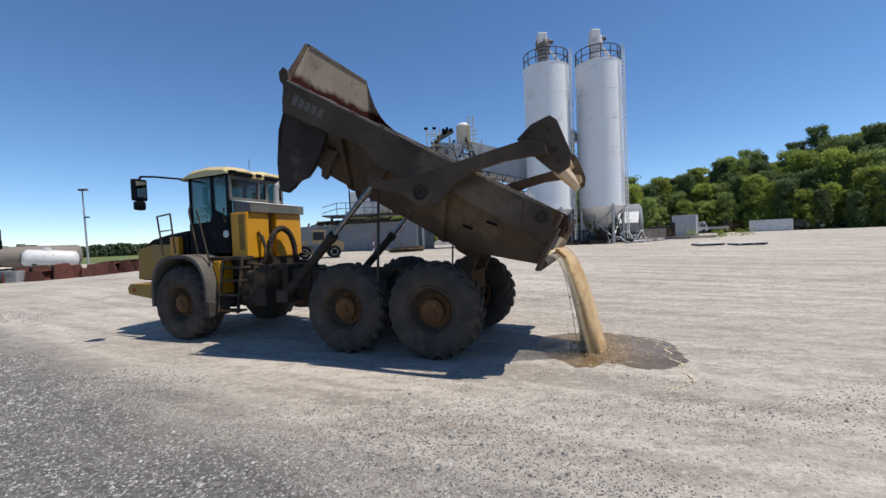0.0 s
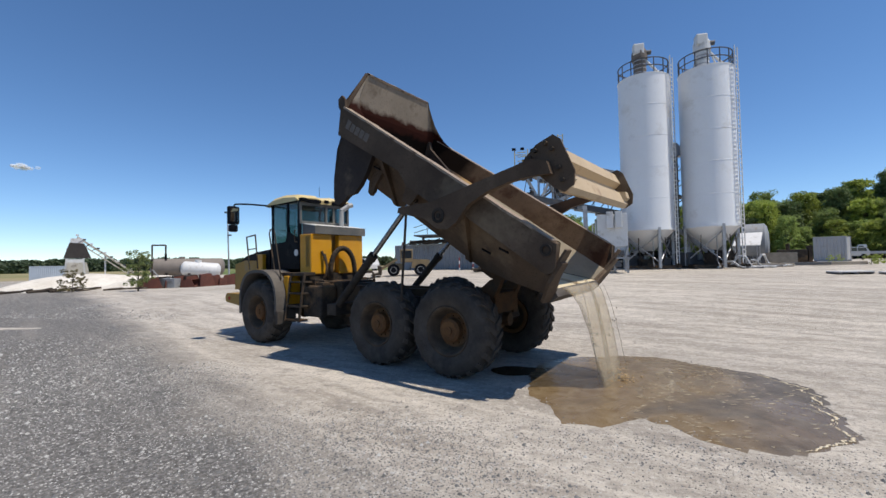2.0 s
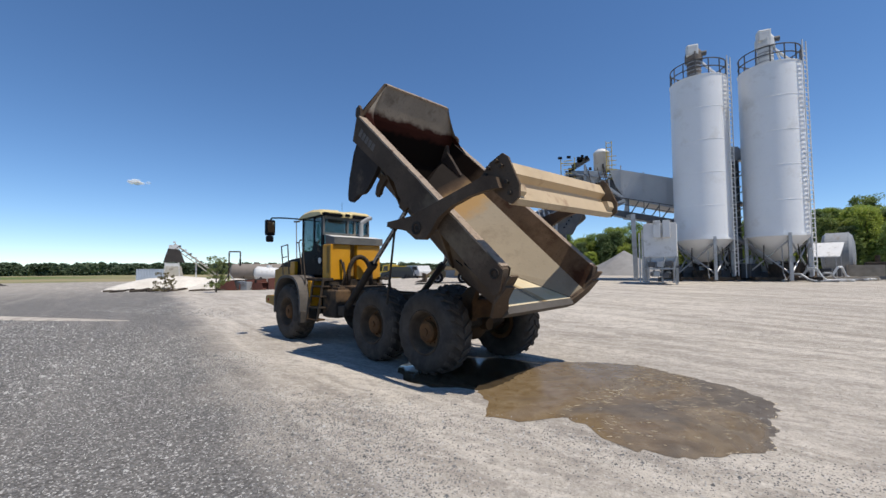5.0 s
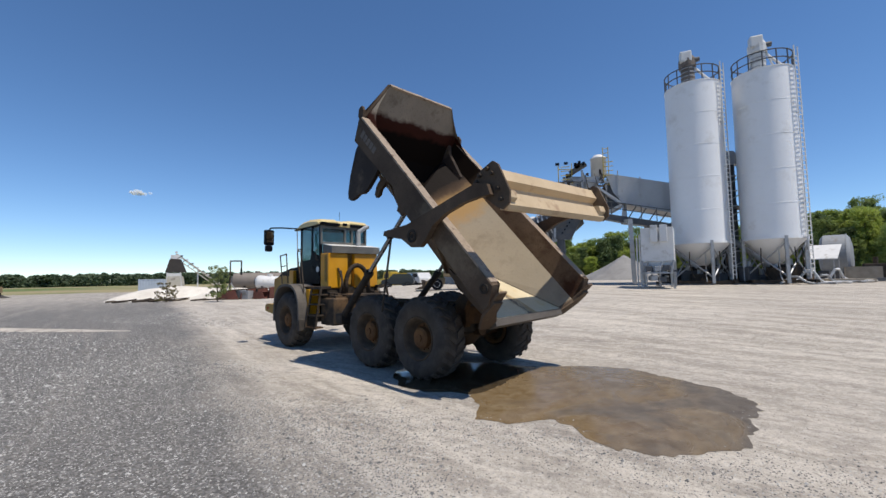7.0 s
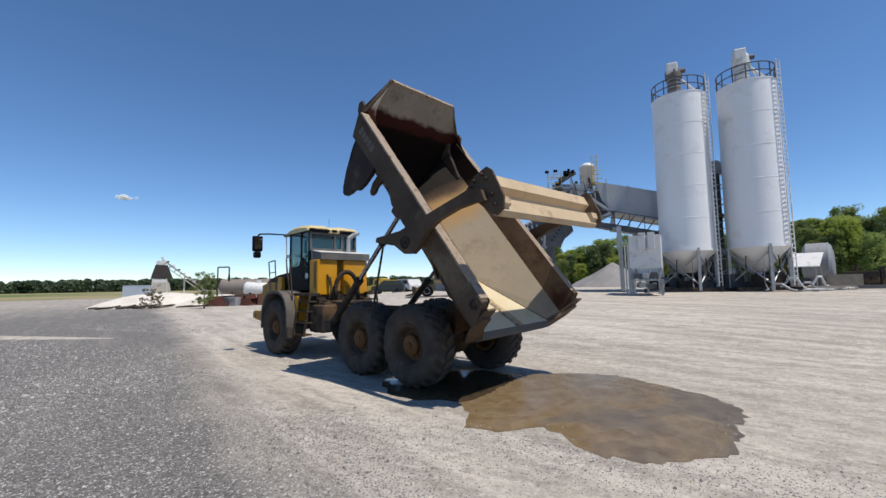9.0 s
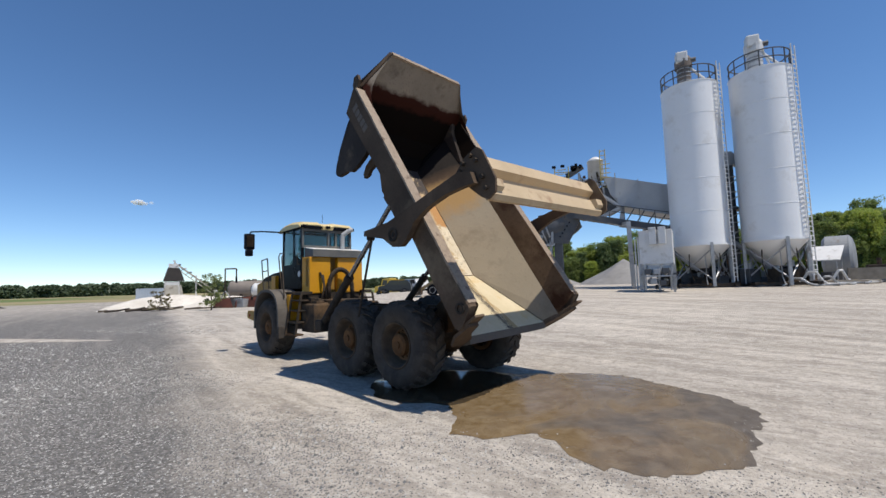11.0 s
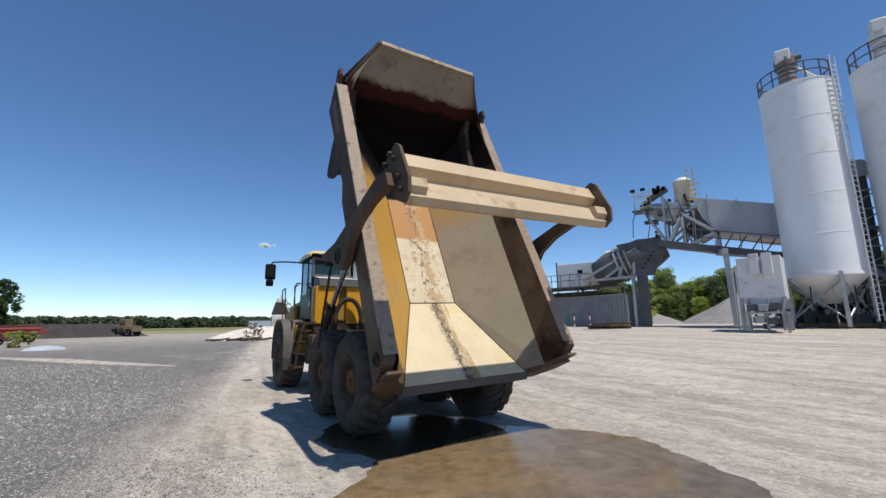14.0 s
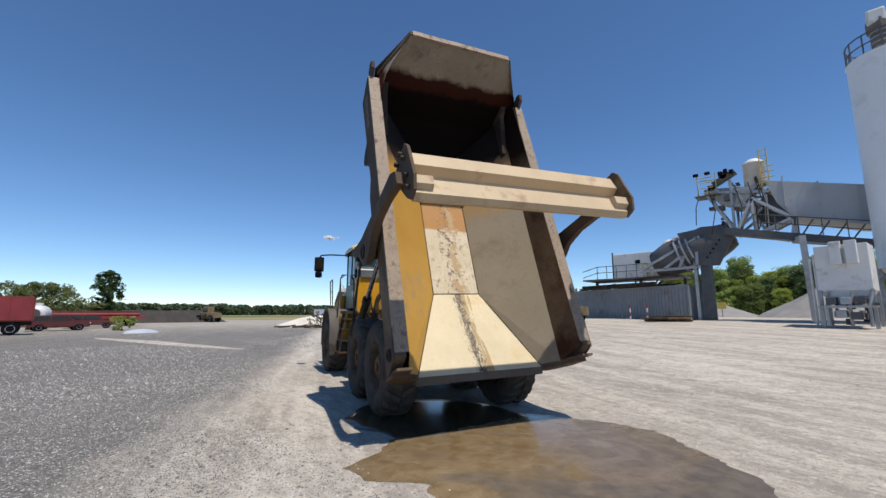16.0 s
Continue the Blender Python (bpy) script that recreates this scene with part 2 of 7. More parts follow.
def ground_material():
    m = bpy.data.materials.new("limestone_yard")
    m.use_nodes = True
    t = m.node_tree
    b = t.nodes["Principled BSDF"]
    L = t.links.new
    geo = t.nodes.new("ShaderNodeNewGeometry")
    sep = t.nodes.new("ShaderNodeSeparateXYZ")
    L(geo.outputs["Position"], sep.inputs[0])

    def mathn(op, x, y=0.0, z=None):
        n = t.nodes.new("ShaderNodeMath")
        n.operation = op
        for i, v in enumerate((x, y) if z is None else (x, y, z)):
            if isinstance(v, (int, float)):
                n.inputs[i].default_value = v
            else:
                L(v, n.inputs[i])
        return n.outputs[0]

    def noise_at(scale, detail=6.0, rough=0.6, stretch=None, turn=0.0):
        n = t.nodes.new("ShaderNodeTexNoise")
        n.inputs["Scale"].default_value, n.inputs["Detail"].default_value, n.inputs["Roughness"].default_value = scale, detail, rough
        v = geo.outputs["Position"]
        if stretch:
            rot = t.nodes.new("ShaderNodeMapping")
            rot.inputs["Rotation"].default_value = (0, 0, turn)
            L(v, rot.inputs[0])
            mp = t.nodes.new("ShaderNodeMapping")
            mp.inputs["Scale"].default_value = stretch
            L(rot.outputs[0], mp.inputs[0])
            v = mp.outputs[0]
        L(v, n.inputs["Vector"])
        return n.outputs[0]

    def rng(v, a, z, lo=0.0, hi=1.0):
        r = t.nodes.new("ShaderNodeMapRange")
        for i, k in enumerate((a, z, lo, hi)):
            r.inputs[i + 1].default_value = k
        L(v, r.inputs[0])
        return r.outputs[0]

    def mix(f, x, y):
        k = t.nodes.new("ShaderNodeMix")
        k.data_type = "RGBA"
        for i, v in ((0, f), (6, x), (7, y)):
            if isinstance(v, (int, float)):
                k.inputs[i].default_value = v
            elif isinstance(v, tuple):
                k.inputs[i].default_value = (*v, 1)
            else:
                L(v, k.inputs[i])
        return k.outputs[2]

    wob = noise_at(0.35, 5, 0.6)
    # grey gravel lies on the near side of an oblique line, pale packed dust beyond it
    line = mathn("ADD", mathn("MULTIPLY", sep.outputs[0], -0.62), 3.25)
    d = mathn("SUBTRACT", line, sep.outputs[1])
    d = mathn("ADD", d, mathn("MULTIPLY", mathn("SUBTRACT", wob, 0.5), 3.0))
    fade = rng(sep.outputs[0], -60, -30, 0.45, 1.0)
    gravel = mathn("MULTIPLY", rng(d, -0.7, 0.9), fade)
    pebble = t.nodes.new("ShaderNodeTexVoronoi")
    pebble.inputs["Scale"].default_value = 30
    L(geo.outputs["Position"], pebble.inputs["Vector"])
    speck = noise_at(26, 3, 0.75)
    speck2 = noise_at(90, 2, 0.7)
    track = noise_at(1.0, 6, 0.65, (0.13, 1.5, 1), radians(29))
    track2 = noise_at(1.0, 5, 0.65, (0.16, 1.0, 1), radians(-3))
    big = noise_at(0.12, 4, 0.55)
    mid = noise_at(2.6, 6, 0.7)
    dust = mix(rng(track, 0.40, 0.60), (0.33, 0.292, 0.245), (0.57, 0.515, 0.44))
    dust = mix(rng(track2, 0.46, 0.66, 0.0, 0.6), dust, (0.65, 0.595, 0.52))
    dust = mix(rng(big, 0.42, 0.66, 0.0, 0.55), dust, (0.385, 0.35, 0.31))
    clod = noise_at(9, 5, 0.75)
    dust = mix(rng(mid, 0.50, 0.66, 0.0, 0.7), dust, (0.29, 0.26, 0.225))
    ripple = noise_at(1.0, 6, 0.72, (1.5, 5.5, 1), radians(8))
    dust = mix(rng(ripple, 0.53, 0.66, 0.0, 0.55), dust, (0.25, 0.225, 0.20))
    dust = mix(rng(ripple, 0.45, 0.34, 0.0, 0.6), dust, (0.66, 0.61, 0.54))
    dust = mix(rng(clod, 0.54, 0.64, 0.0, 0.55), dust, (0.24, 0.212, 0.185))
    dust = mix(rng(clod, 0.46, 0.36, 0.0, 0.6), dust, (0.65, 0.605, 0.54))
    dust = mix(rng(speck, 0.54, 0.66, 0.0, 0.65), dust, (0.17, 0.15, 0.132))
    dust = mix(rng(speck2, 0.60, 0.72, 0.0, 0.6), dust, (0.54, 0.50, 0.44))
    shade = t.nodes.new("ShaderNodeSeparateColor")
    L(pebble.outputs["Color"], shade.inputs[0])
    stone = mix(shade.outputs[0], (0.10, 0.095, 0.089), (0.29, 0.277, 0.26))
    stone = mix(rng(shade.outputs[1], 0.90, 0.97), stone, (0.56, 0.54, 0.51))
    stone = mix(rng(pebble.outputs["Distance"], 0.42, 0.75, 0.0, 0.8), stone, (0.075, 0.07, 0.066))
    stone = mix(rng(mid, 0.42, 0.64, 0.0, 0.35), stone, (0.17, 0.162, 0.152))
    stone = mix(rng(track, 0.50, 0.66, 0.0, 0.45), stone, (0.29, 0.268, 0.24))
    c = mix(gravel, dust, stone)
    # grass and dry fields far out
    far = mathn("SQRT", mathn("ADD", mathn("POWER", sep.outputs[0], 2.0), mathn("POWER", sep.outputs[1], 2.0)))
    field = mix(rng(noise_at(0.012, 3), 0.45, 0.55), (0.11, 0.145, 0.045), (0.27, 0.23, 0.125))
    c = mix(rng(mathn("ADD", far, mathn("MULTIPLY", wob, 30.0)), 118, 126), c, field)
    L(c, b.inputs["Base Color"])
    b.inputs["Roughness"].default_value = 0.93
    b.inputs["Specular IOR Level"].default_value = 0.25
    bp = t.nodes.new("ShaderNodeBump")
    bp.inputs["Strength"].default_value, bp.inputs["Distance"].default_value = 0.8, 0.05
    h = mathn("ADD", mathn("MULTIPLY", speck, 0.7), mathn("MULTIPLY", track, 1.0))
    h = mathn("ADD", h, mathn("MULTIPLY", mid, 0.9))
    h = mathn("ADD", h, mathn("MULTIPLY", clod, 0.9))
    h = mathn("ADD", h, mathn("MULTIPLY", speck2, 0.3))
    h = mathn("ADD", h, mathn("MULTIPLY", ripple, 0.8))
    h = mathn("SUBTRACT", h, mathn("MULTIPLY", mathn("MULTIPLY", pebble.outputs["Distance"], gravel), 0.5))
    L(h, bp.inputs["Height"])
    L(bp.outputs[0], b.inputs["Normal"])
    return m


GROUND = ground_material()


def build_ground():
    bm = B()
    edges = [-3000, -1200, -500, -250, -120] + [-80 + 4 * i for i in range(41)] + [120, 250, 500, 1200, 3000]
    grid = [[bm.verts.new((x, y, ground_z(x, y))) for y in edges] for x in edges]
    for i in range(len(edges) - 1):
        for j in range(len(edges) - 1):
            bm.faces.new((grid[i][j], grid[i + 1][j], grid[i + 1][j + 1], grid[i][j + 1]))
    g = part("ground", bm, GROUND)
    tagged(g, "pale packed limestone yard with grey gravel and tyre tracks", "ground", kind="structure")


build_ground()


# ---- dump truck ----
TRUCK = pose(0.27, 7.953, 0, 0, 0, 157.85)
PIVOT = (-0.49, 1.83)          # body hinge, along the truck and up
GATE_PIN = (0.716, 0.58)        # tailgate pin, in the body's own frame
CYL_LOW, CYL_TOP = (3.2, 0.98), (1.91, 0.33)
LINK_LOW = (0.735, 1.3)
TIMES = [0, 0.5, 1, 1.5, 2, 2.5, 3, 3.5, 4, 5.2, 6.5, 7, 7.5, 8, 8.5, 9, 10.2, 11.5, 12, 12.5, 13, 13.5, 14, 14.5, 15, 15.5, 16]
RAISE = [30, 31.2, 32.4, 33.4, 34.3, 35.4, 36.7, 38.0, 39.3, 42.2, 45.5, 46.8, 48.0, 49.3, 50.7, 52.0, 55.2, 58.5, 59.9, 61.4, 63.0, 64.9, 66.8, 68.5, 69.9, 71.1, 72.0]
SWING = [0, -1.7, -3.4, -4.9, -6.3, -7.8, -9.3, -10.7, -12.2, -15.8, -19.7, -21.3, -22.6, -24.0, -25.4, -26.9, -30.5, -34.2, -35.6, -37.3, -39.3, -41.5, -43.5, -45.3, -47.3, -48.9, -49.8]


def turned(deg, x, z):
    c, s = math.cos(radians(deg)), math.sin(radians(deg))
    return c * x - s * z, s * x + c * z


def body_at(a, s, h):
    x, z = turned(a, s, h)
    return PIVOT[0] + x, PIVOT[1] + z


def tyre_mesh(r=0.81, w=0.30):
    bm = B()
    prof = [(0.40, -w + 0.06), (0.44, -w + 0.02), (0.60, -w - 0.01), (0.70, -w + 0.005), (r - 0.055, -w + 0.05), (r - 0.035, -w + 0.12), (r - 0.035, w - 0.12), (r - 0.055, w - 0.05), (0.70, w - 0.005), (0.60, w + 0.01), (0.44, w - 0.02), (0.40, w - 0.06), (0.40, -w + 0.06)]
    rings = []
    n = 48
    for rr, h in prof:
        rings.append([bm.verts.new((rr * math.cos(2 * math.pi * i / n), h, rr * math.sin(2 * math.pi * i / n))) for i in range(n)])
    for p, q in zip(rings, rings[1:]):
        for i in range(n):
            bm.faces.new((p[i], p[(i + 1) % n], q[(i + 1) % n], q[i]))
    bmesh.ops.remove_doubles(bm, verts=bm.verts, dist=1e-5)
    for f in bm.faces:
        f.smooth = True
    return bm


def lug_mesh(side, r=0.81, w=0.30):
    """One slanting lug, from the shoulder to the middle of the tread."""
    bm = B()
    vs = []
    for y, da, top in ((w - 0.035, 0.0, r - 0.05), (w - 0.10, 0.02, r), (0.02, 0.17, r)):
        for half in (-0.062, 0.062):
            for rr in (r - 0.09 if y > w - 0.05 else r - 0.05, top):
                vs.append(bm.verts.new((rr * math.cos(da + half), side * y, rr * math.sin(da + half))))
    for j in (0, 4):
        q = vs[j:j + 8]
        for ids in ((0, 1, 5, 4), (2, 6, 7, 3), (1, 3, 7, 5), (0, 4, 6, 2)):
            bm.faces.new([q[m] for m in ids])
    bm.faces.new([vs[m] for m in (0, 2, 3, 1)])
    bm.faces.new([vs[m] for m in (8, 9, 11, 10)])
    bmesh.ops.recalc_face_normals(bm, faces=bm.faces)
    me = bpy.data.meshes.new("tread_lug")
    bm.to_mesh(me)
    bm.free()
    me.materials.append(RUBBER)
    return me


LUGS = {side: lug_mesh(side) for side in (-1, 1)}


def build_wheel(truck, x, side):
    m = pose(x, 1.15 * side, 0.80, 0, 13 * x, 0 if side > 0 else 180)
    bm = lathe(B(), [(0.41, 0.26), (0.43, 0.285), (0.405, 0.285), (0.385, 0.25), (0.36, 0.22), (0.35, 0.06), (0.30, 0.04), (0.0, 0.04)], 40, caps=False)
    wheel = part("wheel", bm, RIMRING, truck, "dusty wheel with a rust-brown hub", True, m)
    part("tyre", tyre_mesh(), RUBBER, wheel, "worn dusty black tyre")
    for edge in (-1, 1):
        for i in range(22):
            lug = new("tread_lug", LUGS[edge])
            lug.parent = wheel
            lug.matrix_basis = Matrix.Rotation(-2 * math.pi * (i + (0.5 if edge > 0 else 0)) / 22, 4, "Y")
    bm = lathe(B(), [(0.29, 0.045), (0.29, 0.08), (0.21, 0.10), (0.20, 0.20), (0.16, 0.23), (0.07, 0.23), (0.07, 0.255), (0.0, 0.255)], 28)
    part("hub", bm, RIM, wheel, "rust-brown planetary hub")
    for i in range(12):
        a = 2 * math.pi * i / 12
        part("wheel_nut", bar(B(), (0.235 * math.cos(a), 0.085, 0.235 * math.sin(a)), (0.235 * math.cos(a), 0.125, 0.235 * math.sin(a)), 0.018, 6), RIM, wheel)
    bm = lathe(B(), [(0.44, 0.268), (0.452, 0.275), (0.452, 0.255), (0.44, 0.255)], 40, caps=False)
    part("lock_ring", bm, DARKM, wheel)
    bm = lathe(B(), [(0.38, 0.24), (0.38, -0.24), (0.30, -0.24), (0.30, 0.0)], 28, caps=False)
    part("rim", bm, RIM, wheel)


def build_body(truck):
    body = None
    # outer hull
    bm = B()
    secs = [(-1.20, 0.36, 1.12, 0.88), (-0.5, 0.10, 0.86, 0.88), (0.25, -0.14, 0.54, 0.88), (3.35, -0.14, 0.54, 0.88), (3.75, 0.05, 0.85, 0.88), (4.0, 0.45, 1.2, 0.90)]
    rows = []
    for s, h, b, hr in secs:
        rows.append([bm.verts.new(p) for p in ((s, 1.53, hr), (s, b, h), (s, -b, h), (s, -1.53, hr))])
    for p, q in zip(rows, rows[1:]):
        for i in range(3):
            bm.faces.new((p[i], p[i + 1], q[i + 1], q[i]))
    body = part("dump_body", bm, BODY, truck, "muddy brown steel dump body, raised to tip")
    # hull ribs
    for s in (0.55, 2.7):
        bm = B()
        extrude(bm, [(-1.53, 0.72), (-0.56, -0.18), (0.56, -0.18), (1.53, 0.72), (1.53, 0.82), (0.5, -0.06), (-0.5, -0.06), (-1.53, 0.82)], s - 0.06, s + 0.06, "yz")
        part("hull_rib", bm, BODY, body)
    for sgn in (1, -1):
        # side rail, with a worn bright cap
        bm = B()
        extrude(bm, [(-1.18, 0.74), (-1.238, 0.86), (-1.06, 1.19), (3.98, 1.19), (4.06, 1.1), (3.86, 0.66), (2.05, 0.76), (1.75, 0.62), (1.1, 0.62), (0.8, 0.78)], 1.50 * sgn, 1.65 * sgn)
        part("side_rail", bm, BODY, body, "scuffed brown top rail")
        bm = B()
        n = 44
        pts = []
        for i in range(n + 1):
            s = -1.0 + 5.0 * i / n
            w = 0.018 * noise.noise((s * 3, sgn * 5, 0))
            pts.append([bm.verts.new(p) for p in ((s, sgn * (1.655 + w * 0.6), 1.165 + w), (s, sgn * 1.655, 1.20 + w * 0.5), (s, sgn * 1.455, 1.20 + w * 0.5), (s, sgn * 1.45, 1.15))])
        for p, q in zip(pts, pts[1:]):
            for i in range(3):
                bm.faces.new((p[i], p[i + 1], q[i + 1], q[i]))
        part("rail_cap", bm, RAILCAP, body, "dented rail top worn to pale bare steel")
        # inside of the rail
        bm = B()
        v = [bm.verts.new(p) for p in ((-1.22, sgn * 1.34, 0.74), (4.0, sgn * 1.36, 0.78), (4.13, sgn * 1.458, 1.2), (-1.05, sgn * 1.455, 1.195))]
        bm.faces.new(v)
        part("upper_wall", bm, WALLD, body, "dark rusty inner wall below the rail, shade painted at its front")
        # big sloping side plate
        bm = B()
        P = [(0.25, 0.46, 0.0), (3.3, 0.46, 0.0), (3.65, 0.75, 0.12), (3.9, 1.1, 0.45), (4.0, 1.36, 0.78), (-1.22, 1.34, 0.74), (-1.24, 1.12, 0.50)]
        v = [bm.verts.new((a, sgn * b, c)) for a, b, c in P]
        for ids in ((0, 1, 5), (1, 2, 3), (1, 3, 4), (1, 4, 5), (0, 5, 6)):
            bm.faces.new([v[i] for i in ids])
        part("side_plate", bm, ORANGE if sgn > 0 else BED, body, "worn ochre sloping side plate with painted shade at the front" if sgn > 0 else "sloping side plate under grey dried silt, painted shade at the front")
        # rear cheek with pin boss
        bm = B()
        extrude(bm, [(-1.235, 0.80), (-1.24, 0.90), (-1.08, 1.185), (-0.66, 1.185), (-0.78, 0.90), (-0.86, 0.80)], 1.652 * sgn, 1.68 * sgn)
        part("rear_cheek", bm, BODY, body)
        part("pin_boss", lathe(B(), [(0.085, 1.60), (0.085, 1.71), (0.055, 1.71), (0.05, 1.64), (0.0, 1.64)], 20, m=pose(-1.0, 0, 1.04, 0, 0, 0 if sgn > 0 else 180) if sgn > 0 else Matrix.Translation((-1.0, 0, 1.04)) @ Matrix.Diagonal((1, -1, 1, 1))), DARKM, body, "dark pin hole")
        # rear end frame of the side
        bm = B()
        extrude(bm, [(sgn * 1.10, 0.36), (sgn * 1.12, 0.52), (sgn * 1.34, 0.74), (sgn * 1.44, 1.19), (sgn * 1.648, 1.185), (sgn * 1.648, 0.88), (sgn * 1.53, 0.84), (sgn * 1.15, 0.37)], -1.235, -1.20, "yz")
        part("end_frame", bm, BODY, body)
        bm = extrude(B(), [(sgn * 1.10, 0.29), (sgn * 1.12, 0.49), (sgn * 1.34, 0.735), (sgn * 1.42, 1.0), (sgn * 1.645, 1.0), (sgn * 1.645, 0.66), (sgn * 1.42, 0.31)], -1.285, -1.237, "yz")
        part("tail_cheek", bm, BODY, body, "worn brown tail corner plate")
        # hull stiffener below the rail, hook and front ear
        bm = B()
        extrude(bm, [(3.06, 0.50), (3.06, 0.08), (2.98, -0.10), (2.88, -0.12), (2.84, 0.0), (2.88, 0.12), (2.82, 0.50)], 1.08 * sgn, 1.16 * sgn)
        part("stop_hook", bm, BODY, body)
        bm = B()
        extrude(bm, [(3.98, 1.17), (4.10, 1.33), (4.22, 1.36), (4.27, 1.25), (4.18, 1.12), (4.06, 1.08)], 1.56 * sgn, 1.62 * sgn)
        part("lifting_ear", bm, BODY, body)
        # side wing of the front guard
        bm = B()
        extrude(bm, [(4.06, 1.10), (4.16, 0.70), (4.08, 0.25), (3.86, -0.26), (3.66, -0.58), (3.54, -0.69), (3.42, -0.66), (3.34, -0.52), (3.27, -0.34), (3.14, -0.22), (3.08, -0.02), (3.06, 0.30), (3.10, 0.74), (3.9, 0.95)], 1.24 * sgn, 1.34 * sgn)
        part("guard_wing", bm, GUARD, body, "dark front guard wing")
        # cylinder ear
        bm = B()
        extrude(bm, [(2.12, 0.62), (1.70, 0.62), (1.80, 0.24), (2.0, 0.22)], 1.20 * sgn, 1.26 * sgn)
        part("cylinder_ear", bm, BODY, body)
    # floor and tail ramp
    bm = B()
    for s0, s1, h in ((0.25, 3.3, 0.0),):
        bm.faces.new([bm.verts.new(p) for p in ((s0, 0.46, h), (s1, 0.46, h), (s1, -0.46, h), (s0, -0.46, h))])
    part("floor_plate", bm, FLOORP, body, "scoured cream floor plate with a rusty crescent and painted shade beyond")
    bm = B()
    bm.faces.new([bm.verts.new(p) for p in ((-1.24, 1.12, 0.50), (0.25, 0.46, 0.0), (0.25, -0.46, 0.0), (-1.24, -1.12, 0.50))])
    part("tail_ramp", bm, RAMP, body, "bright cream tail ramp with a dark dirt streak")
    bm = extrude(B(), [(-1.238, 0.502), (-1.35, 0.44), (-1.30, 0.29), (-1.22, 0.29)], -1.14, 1.14)
    part("tail_lip", bm, LIPSTEEL, body, "scuffed grey steel tail lip")
    # seams where the floor plates meet
    for a, b in (((0.25, 0.46, 0.0), (0.25, -0.46, 0.0)), ((0.25, -0.46, 0.0), (-1.24, -1.12, 0.50)), ((0.25, 0.46, 0.0), (-1.24, 1.12, 0.50)), ((0.25, -0.46, 0.0), (3.3, -0.46, 0.0)), ((0.25, 0.46, 0.0), (3.3, 0.46, 0.0))):
        part("weld_seam", bar(B(), a, b, 0.011, 6), DARKM, body, "dark dirty weld seam")
    # headboard
    bm = B()
    rows = [[bm.verts.new((s, y, h)) for y in (b, b * 0.4, -b * 0.4, -b)] for s, h, b in ((3.3, 0.0, 0.46), (3.65, 0.12, 0.75), (3.9, 0.45, 1.1), (4.0, 0.78, 1.36), (4.12, 1.2, 1.455), (4.42, 1.92, 1.02))]
    for p, q in zip(rows, rows[1:]):
        for i in range(3):
            bm.faces.new((p[i], p[i + 1], q[i + 1], q[i]))
    part("headboard", bm, HEADB, body, "grey-tan headboard with a black rust stain and painted shade below")
    bm = B()
    rows = [[bm.verts.new((s, y, h)) for y in (b, b * 0.4, -b * 0.4, -b)] for s, h, b in ((4.02, 0.45, 1.2), (4.12, 0.78, 1.46), (4.22, 1.2, 1.52), (4.49, 1.92, 1.04), (4.42, 1.93, 1.02))]
    for p, q in zip(rows, rows[1:]):
        for i in range(3):
            bm.faces.new((p[i], p[i + 1], q[i + 1], q[i]))
    part("headboard_back", bm, BODY, body)
    for sgn in (1, -1):
        bm = B()
        extrude(bm, [(4.42, 1.93), (4.50, 1.93), (4.24, 1.2), (4.10, 1.18)], 0, 0.02)
        for v in bm.verts:
            w = (v.co.z - 1.19) / 0.74
            v.co.y = sgn * (1.46 + v.co.y + (1.02 - 1.46) * w)
        part("headboard_edge", bm, BODY, body)
        # gusset between headboard and rail
        bm = B()
        hub = bm.verts.new((4.13, sgn * 1.46, 1.19))
        sweep = [bm.verts.new((s, sgn * y, h)) for s, y, h in ((4.42, 1.02, 1.92), (4.26, 1.17, 1.68), (4.12, 1.28, 1.50), (3.95, 1.37, 1.36), (3.74, 1.43, 1.26), (3.45, 1.47, 1.19))]
        for p, q in zip(sweep, sweep[1:]):
            bm.faces.new((hub, p, q))
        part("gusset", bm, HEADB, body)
    bm = B()
    rows = []
    for i in range(25):
        y = -1.0 + 2.0 * i / 24
        z = 1.945 + 0.012 * noise.noise((y * 4, 0, 3))
        rows.append([bm.verts.new(p) for p in ((4.40, y, 1.90), (4.40, y, z), (4.50, y, z), (4.50, y, 1.90))])
    for p, q in zip(rows, rows[1:]):
        for i in range(3):
            bm.faces.new((p[i], p[i + 1], q[i + 1], q[i]))
    part("headboard_cap", bm, RAILCAP, body, "pale worn top edge")
    # front guard plate
    bm = B()
    extrude(bm, [(4.16, 0.78), (4.10, 0.30), (3.96, 0.0), (3.88, 0.02), (4.02, 0.32), (4.06, 0.78)], -1.34, 1.34)
    part("front_guard", bm, GUARD, body, "dark front guard below the headboard")
    # faded lettering as plain bars, on the rail
    for i in range(5):
        bm = B()
        s = 3.74 - i * 0.145
        box(bm, s - 0.115, s, 1.651, 1.656, 0.86, 1.03 - (0.0 if i == 0 else 0.02))
        part("letter_bar", bm, LETTER, body, "faded pale lettering bar")
    # slots in the side
    for s, h in ((2.95, 0.45), (-0.35, 0.62), (0.05, 0.35)):
        y = 0.54 + (h + 0.14) / 0.84 * 0.98
        bm = B()
        box(bm, -0.09, 0.09, -0.012, 0.012, -0.022, 0.022, 0.006, Matrix.Translation((s, y + 0.004, h)) @ pose(0, 0, 0, -49, 8, 0))
        part("drain_slot", bm, BLACKP, body)
